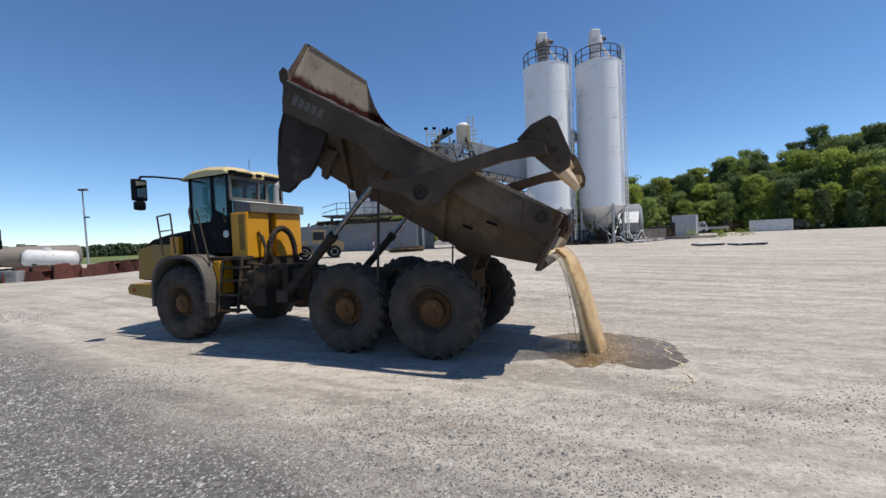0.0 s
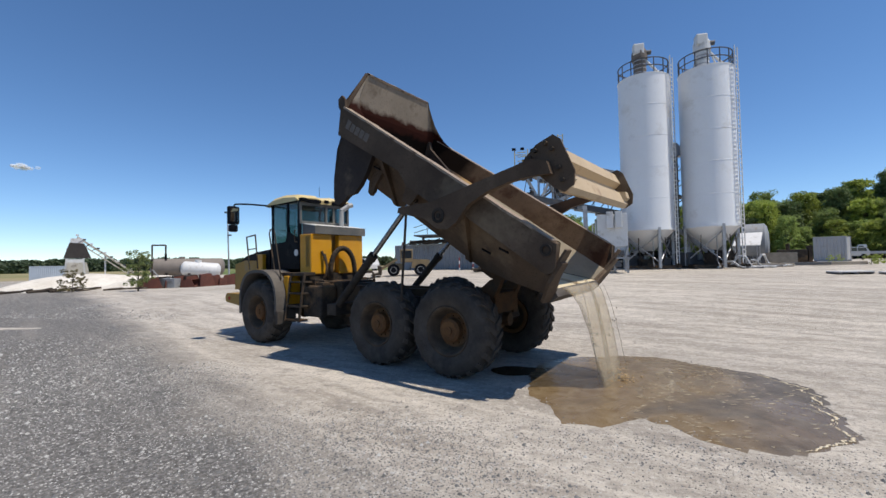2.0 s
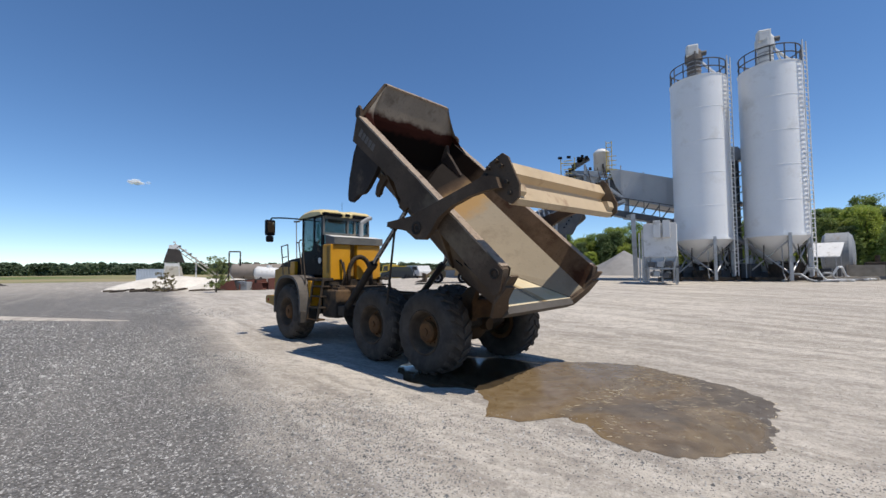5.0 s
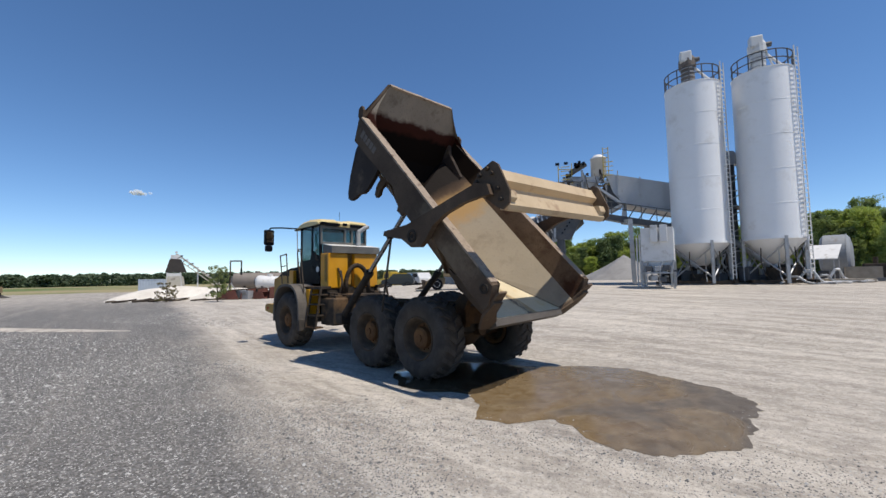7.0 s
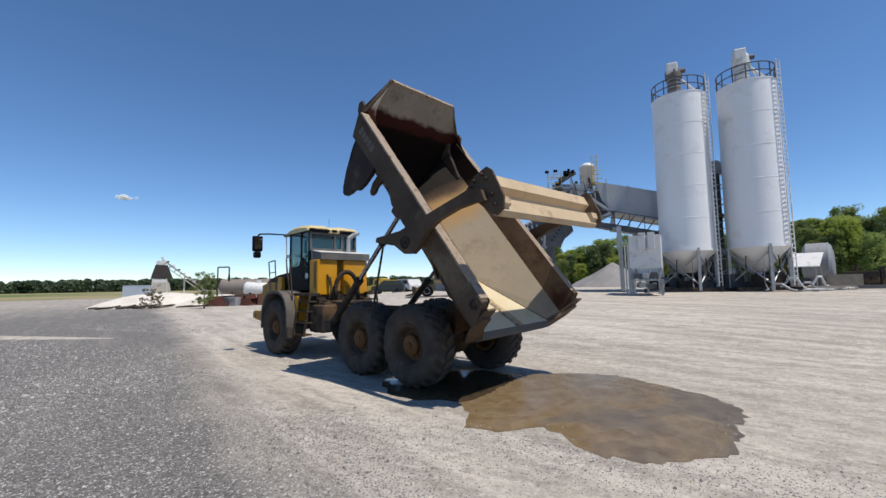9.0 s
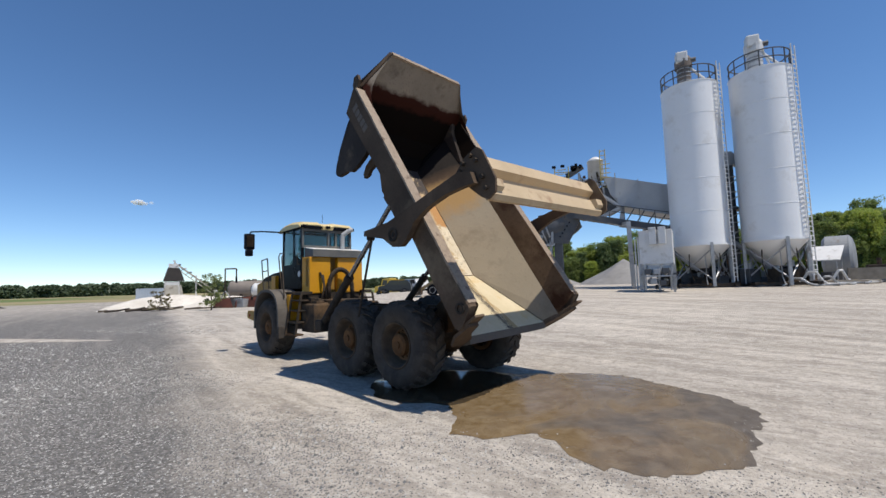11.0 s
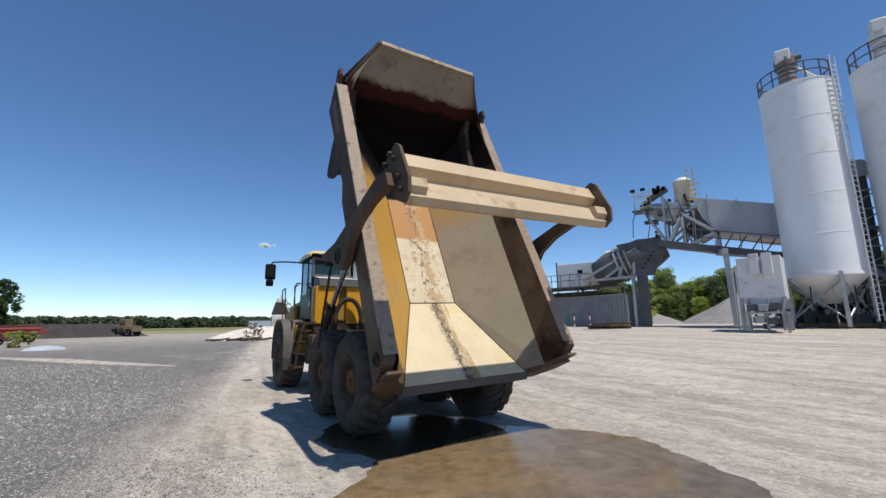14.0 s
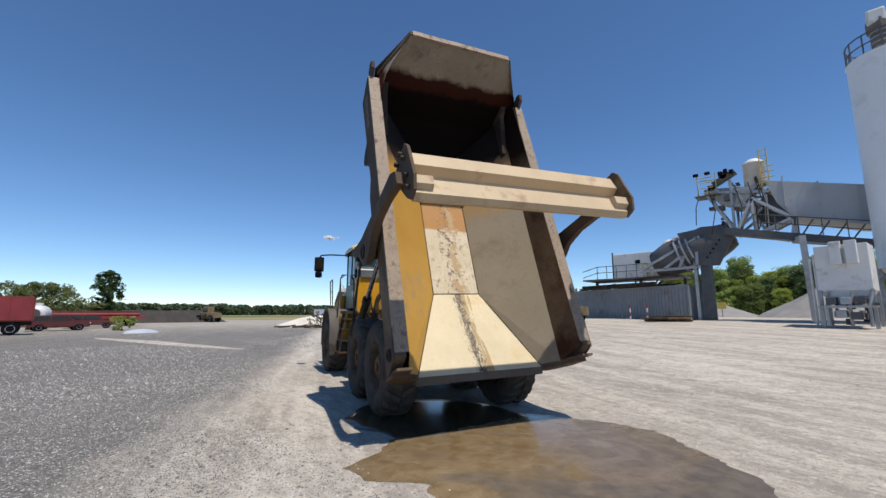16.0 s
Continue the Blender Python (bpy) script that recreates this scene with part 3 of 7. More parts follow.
    # hinge lugs under the tail
    for sgn in (1, -1):
        bm = B()
        extrude(bm, [(0.35, -0.12), (-0.35, 0.02), (-0.16, -0.14), (0.0, -0.2), (0.2, -0.2)], 0.42 * sgn, 0.50 * sgn)
        part("hinge_lug", bm, FRAME, body)
    return body


def build_tailgate(truck):
    gx, gz = GATE_PIN

    def rel(*pts):
        return [(s - gx, h - gz) for s, h in pts]
    # gate panel: two proud bands with a recess between
    A0, D, N = (-0.50, 2.17), (-0.667, -0.745), (-0.745, 0.667)
    prof = [(-0.02, -0.08), (-0.02, 0.02), (0.20, 0.07), (0.27, -0.05), (0.36, -0.06), (0.40, 0.05), (0.64, 0.09), (0.70, 0.02), (0.68, -0.05), (0.36, -0.13)]
    out = [(A0[0] + D[0] * a + N[0] * b - gx, A0[1] + D[1] * a + N[1] * b - gz) for a, b in prof]
    gate = part("tailgate", extrude(B(), out, -1.70, 1.70), GATE, truck, "tan steel tailgate panel held open on two arms")
    for sgn in (1, -1):
        bm = B()
        extrude(bm, rel((1.54, 0.27), (1.56, 0.36), (0.95, 0.72), (0.04, 1.52), (-0.40, 1.90), (-0.62, 1.95), (-0.75, 1.82), (-0.52, 1.70), (-0.25, 1.52), (0.06, 1.24), (0.28, 0.94), (0.36, 0.62), (0.46, 0.46), (0.66, 0.38), (0.97, 0.42)), 1.75 * sgn, 1.86 * sgn)
        part("gate_arm", bm, BODY, gate, "curved brown tailgate arm")
        bm = B()
        extrude(bm, rel((-0.24, 1.84), (-0.33, 2.10), (-0.50, 2.30), (-0.62, 2.28), (-0.99, 1.97), (-1.06, 1.80), (-0.98, 1.66), (-0.84, 1.66), (-0.6, 1.72)), 1.705 * sgn, 1.745 * sgn)
        part("hinge_plate", bm, BODY, gate, "bolted gate end plate")
        for i, (s, h) in enumerate(((-0.36, 2.02), (-0.46, 2.16), (-0.58, 2.12), (-0.78, 1.93), (-0.90, 1.80), (-0.34, 1.90))):
            part("bolt", bar(B(), (s - gx, 1.74 * sgn, h - gz), (s - gx, 1.80 * sgn, h - gz), 0.032, 6), DARKM, gate)
        part("arm_pin", lathe(B(), [(0.12, 1.64), (0.12, 1.88), (0.075, 1.88), (0.07, 1.84), (0.045, 1.84), (0.04, 1.87), (0.0, 1.87)], 24, m=Matrix.Diagonal((1, sgn, 1, 1))), DARKM, gate, "greasy dark pivot pin")
        bm = B()
        a, b = (0.42, 0.12), (0.60, 0.13)
        pts = [(A0[0] + D[0] * q + N[0] * w - gx, A0[1] + D[1] * q + N[1] * w - gz) for q, w in ((0.38, 0.04), (0.42, 0.15), (0.54, 0.15), (0.60, 0.06))]
        extrude(bm, pts, 1.70 * sgn, 1.46 * sgn)
        part("latch_block", bm, GATE, gate)
    return gate


def build_truck():
    truck = thing("dump_truck", "yellow articulated dump truck tipping its raised muddy bed", "truck", TRUCK)
    for x in (-0.04, 1.66, 5.9):
        for side in (1, -1):
            build_wheel(truck, x, side)
    body = build_body(truck)
    gate = build_tailgate(truck)
    moving = {"body": body, "gate": gate, "barrel": [], "rod": [], "link": []}
    for sgn in (1, -1):
        bm = bar(B(), (0, 0, -0.1), (0, 0, 1.62), 0.085, 16)
        bar(bm, (0, 0, 1.55), (0, 0, 1.68), 0.10, 16)
        bar(bm, (0, -0.11, 0), (0, 0.11, 0), 0.11, 12)
        moving["barrel"].append((part("lift_cylinder", bm, DARKM, truck, "dark hydraulic lift cylinder barrel"), sgn))
        bm = bar(B(), (0, 0, -2.86), (0, 0, 0), 0.052, 14)
        bar(bm, (0, -0.07, 0), (0, 0.07, 0), 0.08, 12)
        moving["rod"].append((part("piston_rod", bm, CHROME, truck, "bare hydraulic piston rod"), sgn))
        bm = bar(B(), (0, 0, 0), (0, 0, 1.55), 0.022, 8)
        bar(bm, (0, -0.03, 1.55), (0, 0.09, 1.55), 0.05, 10)
        moving["link"].append((part("gate_link", bm, DARKM, truck, "thin tailgate link rod"), sgn))
    build_chassis(truck)
    build_cab(truck)
    return moving


def aim(x0, z0, x1, z1, y):
    """Pose at (x0, z0) whose z axis points to (x1, z1), in the truck's own frame."""
    return pose(x0, y, z0, 0, math.degrees(math.atan2(x1 - x0, z1 - z0)), 0)


def truck_motions(moving):
    rows = {k: [] for k in moving}
    for t, a, g in zip(TIMES, RAISE, SWING):
        rows["body"].append((t, pose(PIVOT[0], 0, PIVOT[1], 0, -a, 0) @ pose(0, 0.02, 0, 0, 0, 1.3)))
        px, pz = body_at(a, *GATE_PIN)
        rows["gate"].append((t, pose(px, 0, pz + 0.05, -1.7, 0, 0) @ pose(0, 0, 0, 0, -(a + g), 0)))
        cx, cz = body_at(a, *CYL_TOP)
        tx, tz = turned(a + g, 1.50 - GATE_PIN[0], 0.32 - GATE_PIN[1])
        rows["barrel"].append((t, CYL_LOW, (cx, cz)))
        rows["rod"].append((t, (cx, cz), CYL_LOW))
        rows["link"].append((t, LINK_LOW, (px + tx, pz + tz)))
    walk(moving["body"], rows["body"])
    walk(moving["gate"], rows["gate"])
    for key, y in (("barrel", 1.13), ("link", 1.70)):
        for ob, sgn in moving[key]:
            walk(ob, [(t, aim(*p, *q, y * sgn)) for t, p, q in rows[key]])
    for ob, sgn in moving["rod"]:
        walk(ob, [(t, aim(*p, 2 * p[0] - q[0], 2 * p[1] - q[1], 1.13 * sgn)) for t, p, q in rows["rod"]])


def build_chassis(truck):
    bm = B()
    for sgn in (1, -1):
        box(bm, -0.42, 3.3, 0.30 * sgn, 0.46 * sgn, 0.95, 1.42, 0.01)
    box(bm, -0.44, -0.30, -0.46, 0.46, 1.0, 1.38, 0.03)
    box(bm, 3.1, 3.6, -0.5, 0.5, 0.7, 1.45, 0.03)
    part("rear_frame", bm, FRAME, truck, "grimy brown rear frame")
    part("belly_guard", extrude(B(), [(-0.40, 0.86), (-0.30, 1.22), (2.2, 1.30), (3.0, 1.1), (2.6, 0.70), (1.9, 0.60), (0.0, 0.60)], -0.62, 0.62), DARKM, truck, "grimy dark guard under the rear frame")
    for x, y in ((-0.2, 0.52), (0.35, -0.5), (1.0, 0.56), (1.5, -0.58), (2.3, 0.5)):
        part("brake_hose", pipe(B(), [(x, y, 1.42), (x + 0.12, y * 1.3, 1.2), (x + 0.05, y * 1.55, 0.95), (x - 0.1, y * 1.6, 0.82)], 0.02, 6), BLACKP, truck)
    bm = B()
    box(bm, 3.7, 7.1, -0.52, 0.52, 0.75, 1.55, 0.03)
    part("front_frame", bm, DARKM, truck)
    part("articulation_joint", lathe(B(), [(0.0, 0.6), (0.30, 0.6), (0.30, 0.85), (0.22, 0.9), (0.22, 1.25), (0.30, 1.3), (0.30, 1.5), (0.0, 1.5)], 24, "Z", Matrix.Translation((3.62, 0, 0))), DARKM, truck)
    for x in (-0.04, 1.66, 5.9):
        bm = bar(B(), (x, -0.95, 0.8), (x, 0.95, 0.8), 0.15, 14)
        bmesh.ops.create_uvsphere(bm, u_segments=16, v_segments=10, radius=0.30, matrix=Matrix.Translation((x, 0, 0.8)))
        part("axle", bm, FRAME, truck, "rust-brown axle", True)
    for sgn in (1, -1):
        bm = B()
        box(bm, 0.25, 1.4, 0.62 * sgn, 0.82 * sgn, 0.72, 1.0, 0.03)
        part("bogie_beam", bm, FRAME, truck, "brown bogie beam")
        part("hinge_post", extrude(B(), [(-0.58, 1.62), (-0.46, 1.66), (-0.34, 1.62), (-0.05, 1.38), (-0.42, 1.30)], *sorted((0.34 * sgn, 0.48 * sgn))), FRAME, truck)
    bm = B()
    box(bm, 3.05, 3.35, -1.25, 1.25, 0.85, 1.1, 0.02)
    part("cylinder_crossbeam", bm, DARKM, truck)
    part("tow_block", bar(B(), (-0.50, 0, 0.86), (-0.28, 0, 0.86), 0.12, 12), FRAME, truck)


def build_cab(truck):
    # lower body behind and below the cab
    bm = B()
    box(bm, 4.55, 6.6, -0.85, 0.85, 1.35, 1.75, 0.02)
    part("cab_deck", bm, DARKM, truck, "grimy dark cab deck")
    bm = B()
    box(bm, 4.52, 4.98, 0.16, 0.80, 1.72, 2.74, 0.03)
    part("rear_housing", bm, YELLOW, truck, "yellow housing behind the cab")
    bm = B()
    box(bm, 4.52, 4.98, -0.90, -0.06, 1.72, 2.74, 0.03)
    part("rear_housing", bm, YELLOW, truck, "yellow housing behind the cab")
    bm = B()
    box(bm, 4.66, 4.98, -0.06, 0.16, 1.72, 2.74)
    part("housing_gap", bm, DUSTY_Y, truck)
    bm = B()
    extrude(bm, [(4.46, 2.74), (4.46, 2.93), (4.98, 3.02), (4.98, 2.74)], -0.95, 0.72)
    part("engine_cover", bm, DGREYP, truck, "dark grey cover with dusty top")
    bm = B()
    extrude(bm, [(4.46, 2.932), (4.98, 3.022), (4.98, 3.034), (4.45, 2.944)], -0.96, 0.73)
    part("cover_lid", bm, BADGE, truck, "pale dusty cover lid")
    # cab shell: posts, lower door panels, roof
    X0, X1, Y, Z0, Z1 = 4.98, 6.28, 0.80, 1.85, 3.62
    bm = B()
    box(bm, X0, X1, -Y + 0.04, Y - 0.04, Z0, 2.0)
    part("cab_floor", bm, BLACKP, truck)
    posts = [((X0 + 0.05), 0.10), (5.52, 0.07), (X1 - 0.05, 0.07)]
    for sgn in (1, -1):
        for x, w in posts:
            bm = B()
            box(bm, x - w / 2, x + w / 2, sgn * (Y - 0.07), sgn * Y, Z0, Z1, 0.012)
            part("cab_post", bm, BLACKP, truck)
        bm = B()
        extrude(bm, [(5.00, 1.87), (5.00, 2.05), (5.10, 2.66), (5.48, 2.84), (5.60, 2.58), (6.27, 2.55), (6.27, 1.87)], sgn * (Y - 0.05), sgn * (Y + 0.01))
        door = part("cab_door", bm, BLACKP, truck, "glossy black cab door")
        if sgn > 0:
            part("badge", lathe(B(), [(0.085, 0.812), (0.085, 0.817), (0.0, 0.817)], 24, m=Matrix.Translation((5.12, 0, 2.28))), BADGE, door, "small pale round badge")
            part("door_handle", pipe(B(), [(5.06, 0.82, 2.55), (5.06, 0.90, 2.55), (5.06, 0.90, 2.85), (5.06, 0.82, 2.85)], 0.012), DARKM, door)
        bm = B()
        extrude(bm, [(5.58, 2.56), (5.58, 3.56), (6.22, 3.56), (6.24, 2.56)], sgn * (Y - 0.03), sgn * (Y - 0.018))
        part("door_window", bm, GLASS, truck).visible_shadow = False
        bm = B()
        extrude(bm, [(5.10, 2.64), (5.10, 3.54), (5.48, 3.54), (5.48, 2.82)], sgn * (Y - 0.03), sgn * (Y - 0.018))
        part("side_window", bm, GLASS, truck).visible_shadow = False
    bm = B()
    box(bm, 6.23, 6.25, -Y + 0.08, Y - 0.08, 2.45, Z1)
    part("windscreen", bm, GLASS, truck).visible_shadow = False
    # rear window with its frame and guard
    bm = B()
    for z0, z1 in ((3.02, 3.10), (3.50, 3.62)):
        box(bm, 4.96, 5.03, -Y, Y, z0, z1, 0.01)
    for y in (-Y, -0.30, -0.05, Y - 0.06):
        box(bm, 4.962, 5.02, y, y + 0.06, 3.10, 3.50)
    part("rear_window_frame", bm, DGREYP, truck, "dark grey rear window frame")
    bm = B()
    box(bm, 4.985, 4.995, -Y + 0.06, Y - 0.06, 3.1, 3.5)
    part("rear_window", bm, GLASS, truck).visible_shadow = False
    bm = B()
    for i in range(12):
        box(bm, 4.95, 4.958, 0.02, Y - 0.08, 3.12 + i * 0.032, 3.126 + i * 0.032)
    part("window_guard", bm, DARKM, truck, "fine dark window guard")
    # roof
    bm = B()
    prof = [(4.92, 3.60), (4.90, 3.70), (5.05, 3.79), (5.6, 3.83), (6.1, 3.79), (6.42, 3.68), (6.44, 3.58)]
    rows = []
    for s, z in prof:
        rows.append([bm.verts.new((s, y, z - d)) for y, d in ((0.88, 0.10 if z > 3.65 else 0), (0.78, 0.02), (0.28, 0.0), (0.22, 0.035 if s < 5.1 else 0), (-0.12, 0.035 if s < 5.1 else 0), (-0.18, 0), (-0.78, 0.02), (-0.88, 0.10 if z > 3.65 else 0))])
    for p, q in zip(rows, rows[1:]):
        for i in range(7):
            bm.faces.new((p[i], p[i + 1], q[i + 1], q[i]))
    for side in (0, -1):
        bm.faces.new([r[side] for r in rows])
    part("cab_roof", bm, ROOF_Y, truck, "yellow cab roof, its colour paled for sunlight and dust")
    for y0, y1 in ((-0.86, -0.16), (0.20, 0.86)):
        part("roof_lip", box(B(), 4.885, 4.94, y0, y1, 3.585, 3.665, 0.012), BLACKP, truck, "dark rear lip under the roof")
    bm = B()
    box(bm, 4.95, 6.38, -0.83, 0.83, 3.575, 3.635, 0.01)
    part("roof_liner", bm, BLACKP, truck)
    for y in (0.74, 0.03, -0.74):
        bm = B()
        box(bm, 4.86, 4.94, y - 0.07, y + 0.07, 3.60, 3.68, 0.015)
        part("work_lamp", bm, BLACKP, truck)
    part("antenna", bar(B(), (5.1, 0.1, 3.8), (5.1, 0.1, 4.05), 0.006, 6), BLACKP, truck)
    # seat and wheel in the cab
    bm = B()
    box(bm, 5.25, 5.75, -0.25, 0.25, 2.2, 2.45, 0.05)
    box(bm, 5.22, 5.38, -0.25, 0.25, 2.4, 3.1, 0.05)
    part("driver_seat", bm, BLACKP, truck)
    part("steering_column", bar(B(), (6.15, 0, 2.2), (5.95, 0, 2.75), 0.04, 8), BLACKP, truck)
    # exhaust elbow at the rear right of the cab
    part("exhaust_stack", pipe(B(), [(4.78, -0.38, 2.9), (4.78, -0.38, 3.42), (4.70, -0.55, 3.56), (4.66, -0.66, 3.60)], 0.065, 14), GREYP, truck, "grey exhaust stack")
    # hood
    bm = B()
    extrude(bm, [(6.30, 1.30), (6.30, 2.42), (6.9, 2.36), (7.6, 2.24), (8.02, 2.10), (8.14, 1.9), (8.14, 1.25), (7.0, 1.22)], -0.80, 0.80)
    bmesh.ops.bevel(bm, geom=[e for e in bm.edges if abs(e.verts[0].co.y - e.verts[1].co.y) < 0.01], offset=0.06, segments=2, affect="EDGES")
    hood = part("hood", bm, BLACKP, truck, "black hood with dusty tan sides")
    for sgn in (1, -1):
        bm = B()
        extrude(bm, [(6.85, 1.28), (6.85, 2.10), (7.5, 2.12), (8.04, 2.02), (8.08, 1.28)], 0.80 * sgn, 0.88 * sgn)
        part("hood_side", bm, DUSTY_Y, hood, "dusty tan side panel")
        bm = B()
        box(bm, 6.55, 6.85, 0.72 * sgn, 0.90 * sgn, 1.75, 2.28, 0.02)
        part("hood_corner", bm, YELLOW, hood)
    bm = B()
    for i in range(8):
        box(bm, 8.13, 8.16, -0.62, 0.62, 1.34 + i * 0.075, 1.38 + i * 0.075)
    part("grille", bm, DARKM, hood)
    bm = B()
    extrude(bm, [(6.9, 0.84), (6.9, 1.20), (7.86, 1.20), (7.96, 1.10), (7.92, 0.96)], -1.22, 1.22)
    part("front_bumper", bm, DUSTY_Y, truck, "dusty tan front bumper")
    part("bumper_lamp", lathe(B(), [(0.05, 1.215), (0.05, 1.23), (0.0, 1.23)], 14, m=Matrix.Translation((7.72, 0, 1.06))), LAMPR, truck)
    # fenders, running deck, steps
    for sgn in (1, -1):
        bm = B()
        def bow(a, rx, rz):
            c, q = math.cos(a), math.sin(a)
            return 5.86 + math.copysign(abs(c) ** 0.75, c) * rx, 0.92 + math.copysign(abs(q) ** 0.75, q) * rz
        turn = [radians(186 - 8.4 * i) for i in range(24)]
        arc, inner = [bow(a, 0.87, 0.94) for a in turn], [bow(a, 0.80, 0.87) for a in turn]
        extrude(bm, arc + inner[::-1], 0.80 * sgn, 1.46 * sgn)
        part("fender", bm, FENDER, truck, "dusty grey-brown front fender")
        bm = B()
        box(bm, 4.94, 5.06, 0.95 * sgn, 1.46 * sgn, 0.55, 0.86, 0.01)
        part("mud_flap", bm, RUBBER, truck)
        bm = B()
        box(bm, 4.35, 6.7, 0.80 * sgn, 1.12 * sgn, 1.70, 1.78, 0.01)
        part("running_deck", bm, DARKM, truck)
        part("deck_rail", pipe(B(), [(6.62, 1.22 * sgn, 1.86), (6.74, 1.24 * sgn, 2.74), (6.30, 1.24 * sgn, 2.78), (6.22, 1.22 * sgn, 1.88)], 0.018), DARKM, truck, "black tubular handrail")
        part("deck_rail", pipe(B(), [(6.70, 1.235 * sgn, 2.40), (6.26, 1.235 * sgn, 2.42)], 0.014), DARKM, truck, "black tubular handrail")
        part("grab_rail", pipe(B(), [(5.12, 1.24 * sgn, 1.62), (5.62, 1.10 * sgn, 2.78), (5.82, 0.98 * sgn, 2.86)], 0.018), DARKM, truck, "black grab rail")
        part("grab_rail", pipe(B(), [(5.72, 1.05 * sgn, 1.85), (5.95, 1.05 * sgn, 2.80), (6.02, 0.98 * sgn, 2.92), (6.05, 0.86 * sgn, 2.92)], 0.018), DARKM, truck, "black grab rail")
        steps = B()
        for x in (4.32, 4.86):
            beam(steps, (x, 1.30 * sgn, 0.62), (x + 0.02, 1.12 * sgn, 1.72), 0.03, 0.06)
        ladder = part("step_ladder", steps, DARKM, truck, "grimy boarding steps")
        for i, z in enumerate((0.66, 0.98, 1.28, 1.55)):
            bm = B()
            y = 1.30 - 0.18 * (z - 0.62) / 1.1
            box(bm, 4.30, 4.88, (y - 0.22) * sgn, (y + 0.02) * sgn, z - 0.02, z + 0.02, 0.006)
            part("step", bm, DARKM if i else FRAME, ladder)
        bm = B()
        box(bm, 4.92, 5.12, 0.84 * sgn, 1.18 * sgn, 1.0, 1.70, 0.02)
        part("step_side_panel", bm, YELLOW, truck, "yellow step panel")
        # tank behind the steps
        bm = B()
        box(bm, 3.85, 4.55, 0.55 * sgn, 1.02 * sgn, 0.72, 1.46, 0.05)
        part("side_tank", bm, DARKM, truck, "grimy side tank")
        # mirrors
        part("mirror_arm", pipe(B(), [(6.36, 0.84 * sgn, 3.60), (6.60, 1.30 * sgn, 3.62), (6.68, 1.58 * sgn, 3.60), (6.70, 1.63 * sgn, 3.50), (6.70, 1.63 * sgn, 2.90)], 0.022), BLACKP, truck, "black mirror arm")
        bm = B()
        box(bm, 6.62, 6.74, 1.48 * sgn, 1.78 * sgn, 3.06, 3.54, 0.05)
        mirror = part("mirror", bm, BLACKP, truck, "black wing mirror")
        bm = B()
        box(bm, 6.612, 6.618, 1.53 * sgn, 1.73 * sgn, 3.14, 3.48)
        part("mirror_glass", bm, MIRROR, mirror)
        bm = B()
        box(bm, 6.60, 6.74, 1.53 * sgn, 1.75 * sgn, 2.86, 3.06, 0.06)
        part("small_mirror", bm, BLACKP, truck, "round lower mirror")
    # hose arch and clutter behind the cab
    pts = [(4.42 - 0.12 * i / 16, 0.34 * math.cos(math.pi * i / 16) - 0.06, 1.86 + 0.52 * math.sin(math.pi * i / 16)) for i in range(17)]
    arch = part("air_duct", tube(B(), [(4.42, 0.28, 1.50)] + pts + [(4.28, -0.40, 1.55)], 0.062, 12), DARKM, truck, "thick black corrugated air duct", True)
    for i in range(1, 16):
        a, b = Vector(pts[i]), Vector(pts[i + 1])
        part("duct_ring", bar(B(), a, a + (b - a).normalized() * 0.022, 0.072, 12), DARKM, arch)
    pts = [(4.50 - 0.10 * math.sin(i / 9 * math.pi), 0.50 - i * 0.02, 2.30 - 0.8 * (i / 9)) for i in range(10)]
    part("hydraulic_hose", tube(B(), pts, 0.028, 10), DARKM, truck)
    pts = [(4.48 - 0.14 * math.sin(i / 9 * math.pi), 0.42 + i * 0.012, 2.22 - 0.8 * (i / 9)) for i in range(10)]
    part("hydraulic_hose", tube(B(), pts, 0.028, 10), DARKM, truck)
    bm = B()
    rnd = random.Random(4)
    for i in range(16):
        x, y, z = rnd.uniform(3.75, 4.5), rnd.uniform(-0.8, 0.8), rnd.uniform(1.42, 1.62)
        box(bm, x, x + rnd.uniform(0.08, 0.3), y, y + rnd.uniform(0.06, 0.25), 1.4, z, 0.01)
    part("valve_block", bm, DARKM, truck, "grimy hydraulic valve blocks")
    bm = B()
    box(bm, 4.56, 4.76, 0.60, 0.80, 1.9, 2.7, 0.02)
    part("side_panel", bm, DUSTY_Y, truck)


DGREYP = mat("dusty_grey_cover", (0.10, 0.105, 0.105), (0.17, 0.17, 0.165), 2, 0.6, 0, 0, 30, (0.30, 0.27, 0.22), 0.35)
FENDER = mat("dusty_plastic", (0.085, 0.074, 0.064), (0.145, 0.128, 0.112), 2, 0.8, 0, 0.001, 40)
GUARD = mat("dark_guard_steel", (0.035, 0.028, 0.025), (0.06, 0.047, 0.04), 1.5, 0.7, 0, 0.002, 30, (0.12, 0.09, 0.065), 0.25, tone=1.0)
RAILCAP = mat("worn_rail_steel", (0.24, 0.175, 0.12), (0.42, 0.335, 0.25), 5, 0.7, 0, 0.003, 30, (0.13, 0.08, 0.05), 0.4, 5)
HEADB = mat("stained_shaded_headboard", (0.25, 0.21, 0.165), (0.33, 0.28, 0.22), 1.2, 0.8, 0, 0.003, 25, (0.13, 0.10, 0.075), 0.35, 1.4)
FLOORP = mat("scoured_floor", (0.60, 0.50, 0.34), (0.74, 0.65, 0.48), 2.0, 0.7, 0, 0.004, 25, (0.24, 0.18, 0.13), 0.30, 4.5)
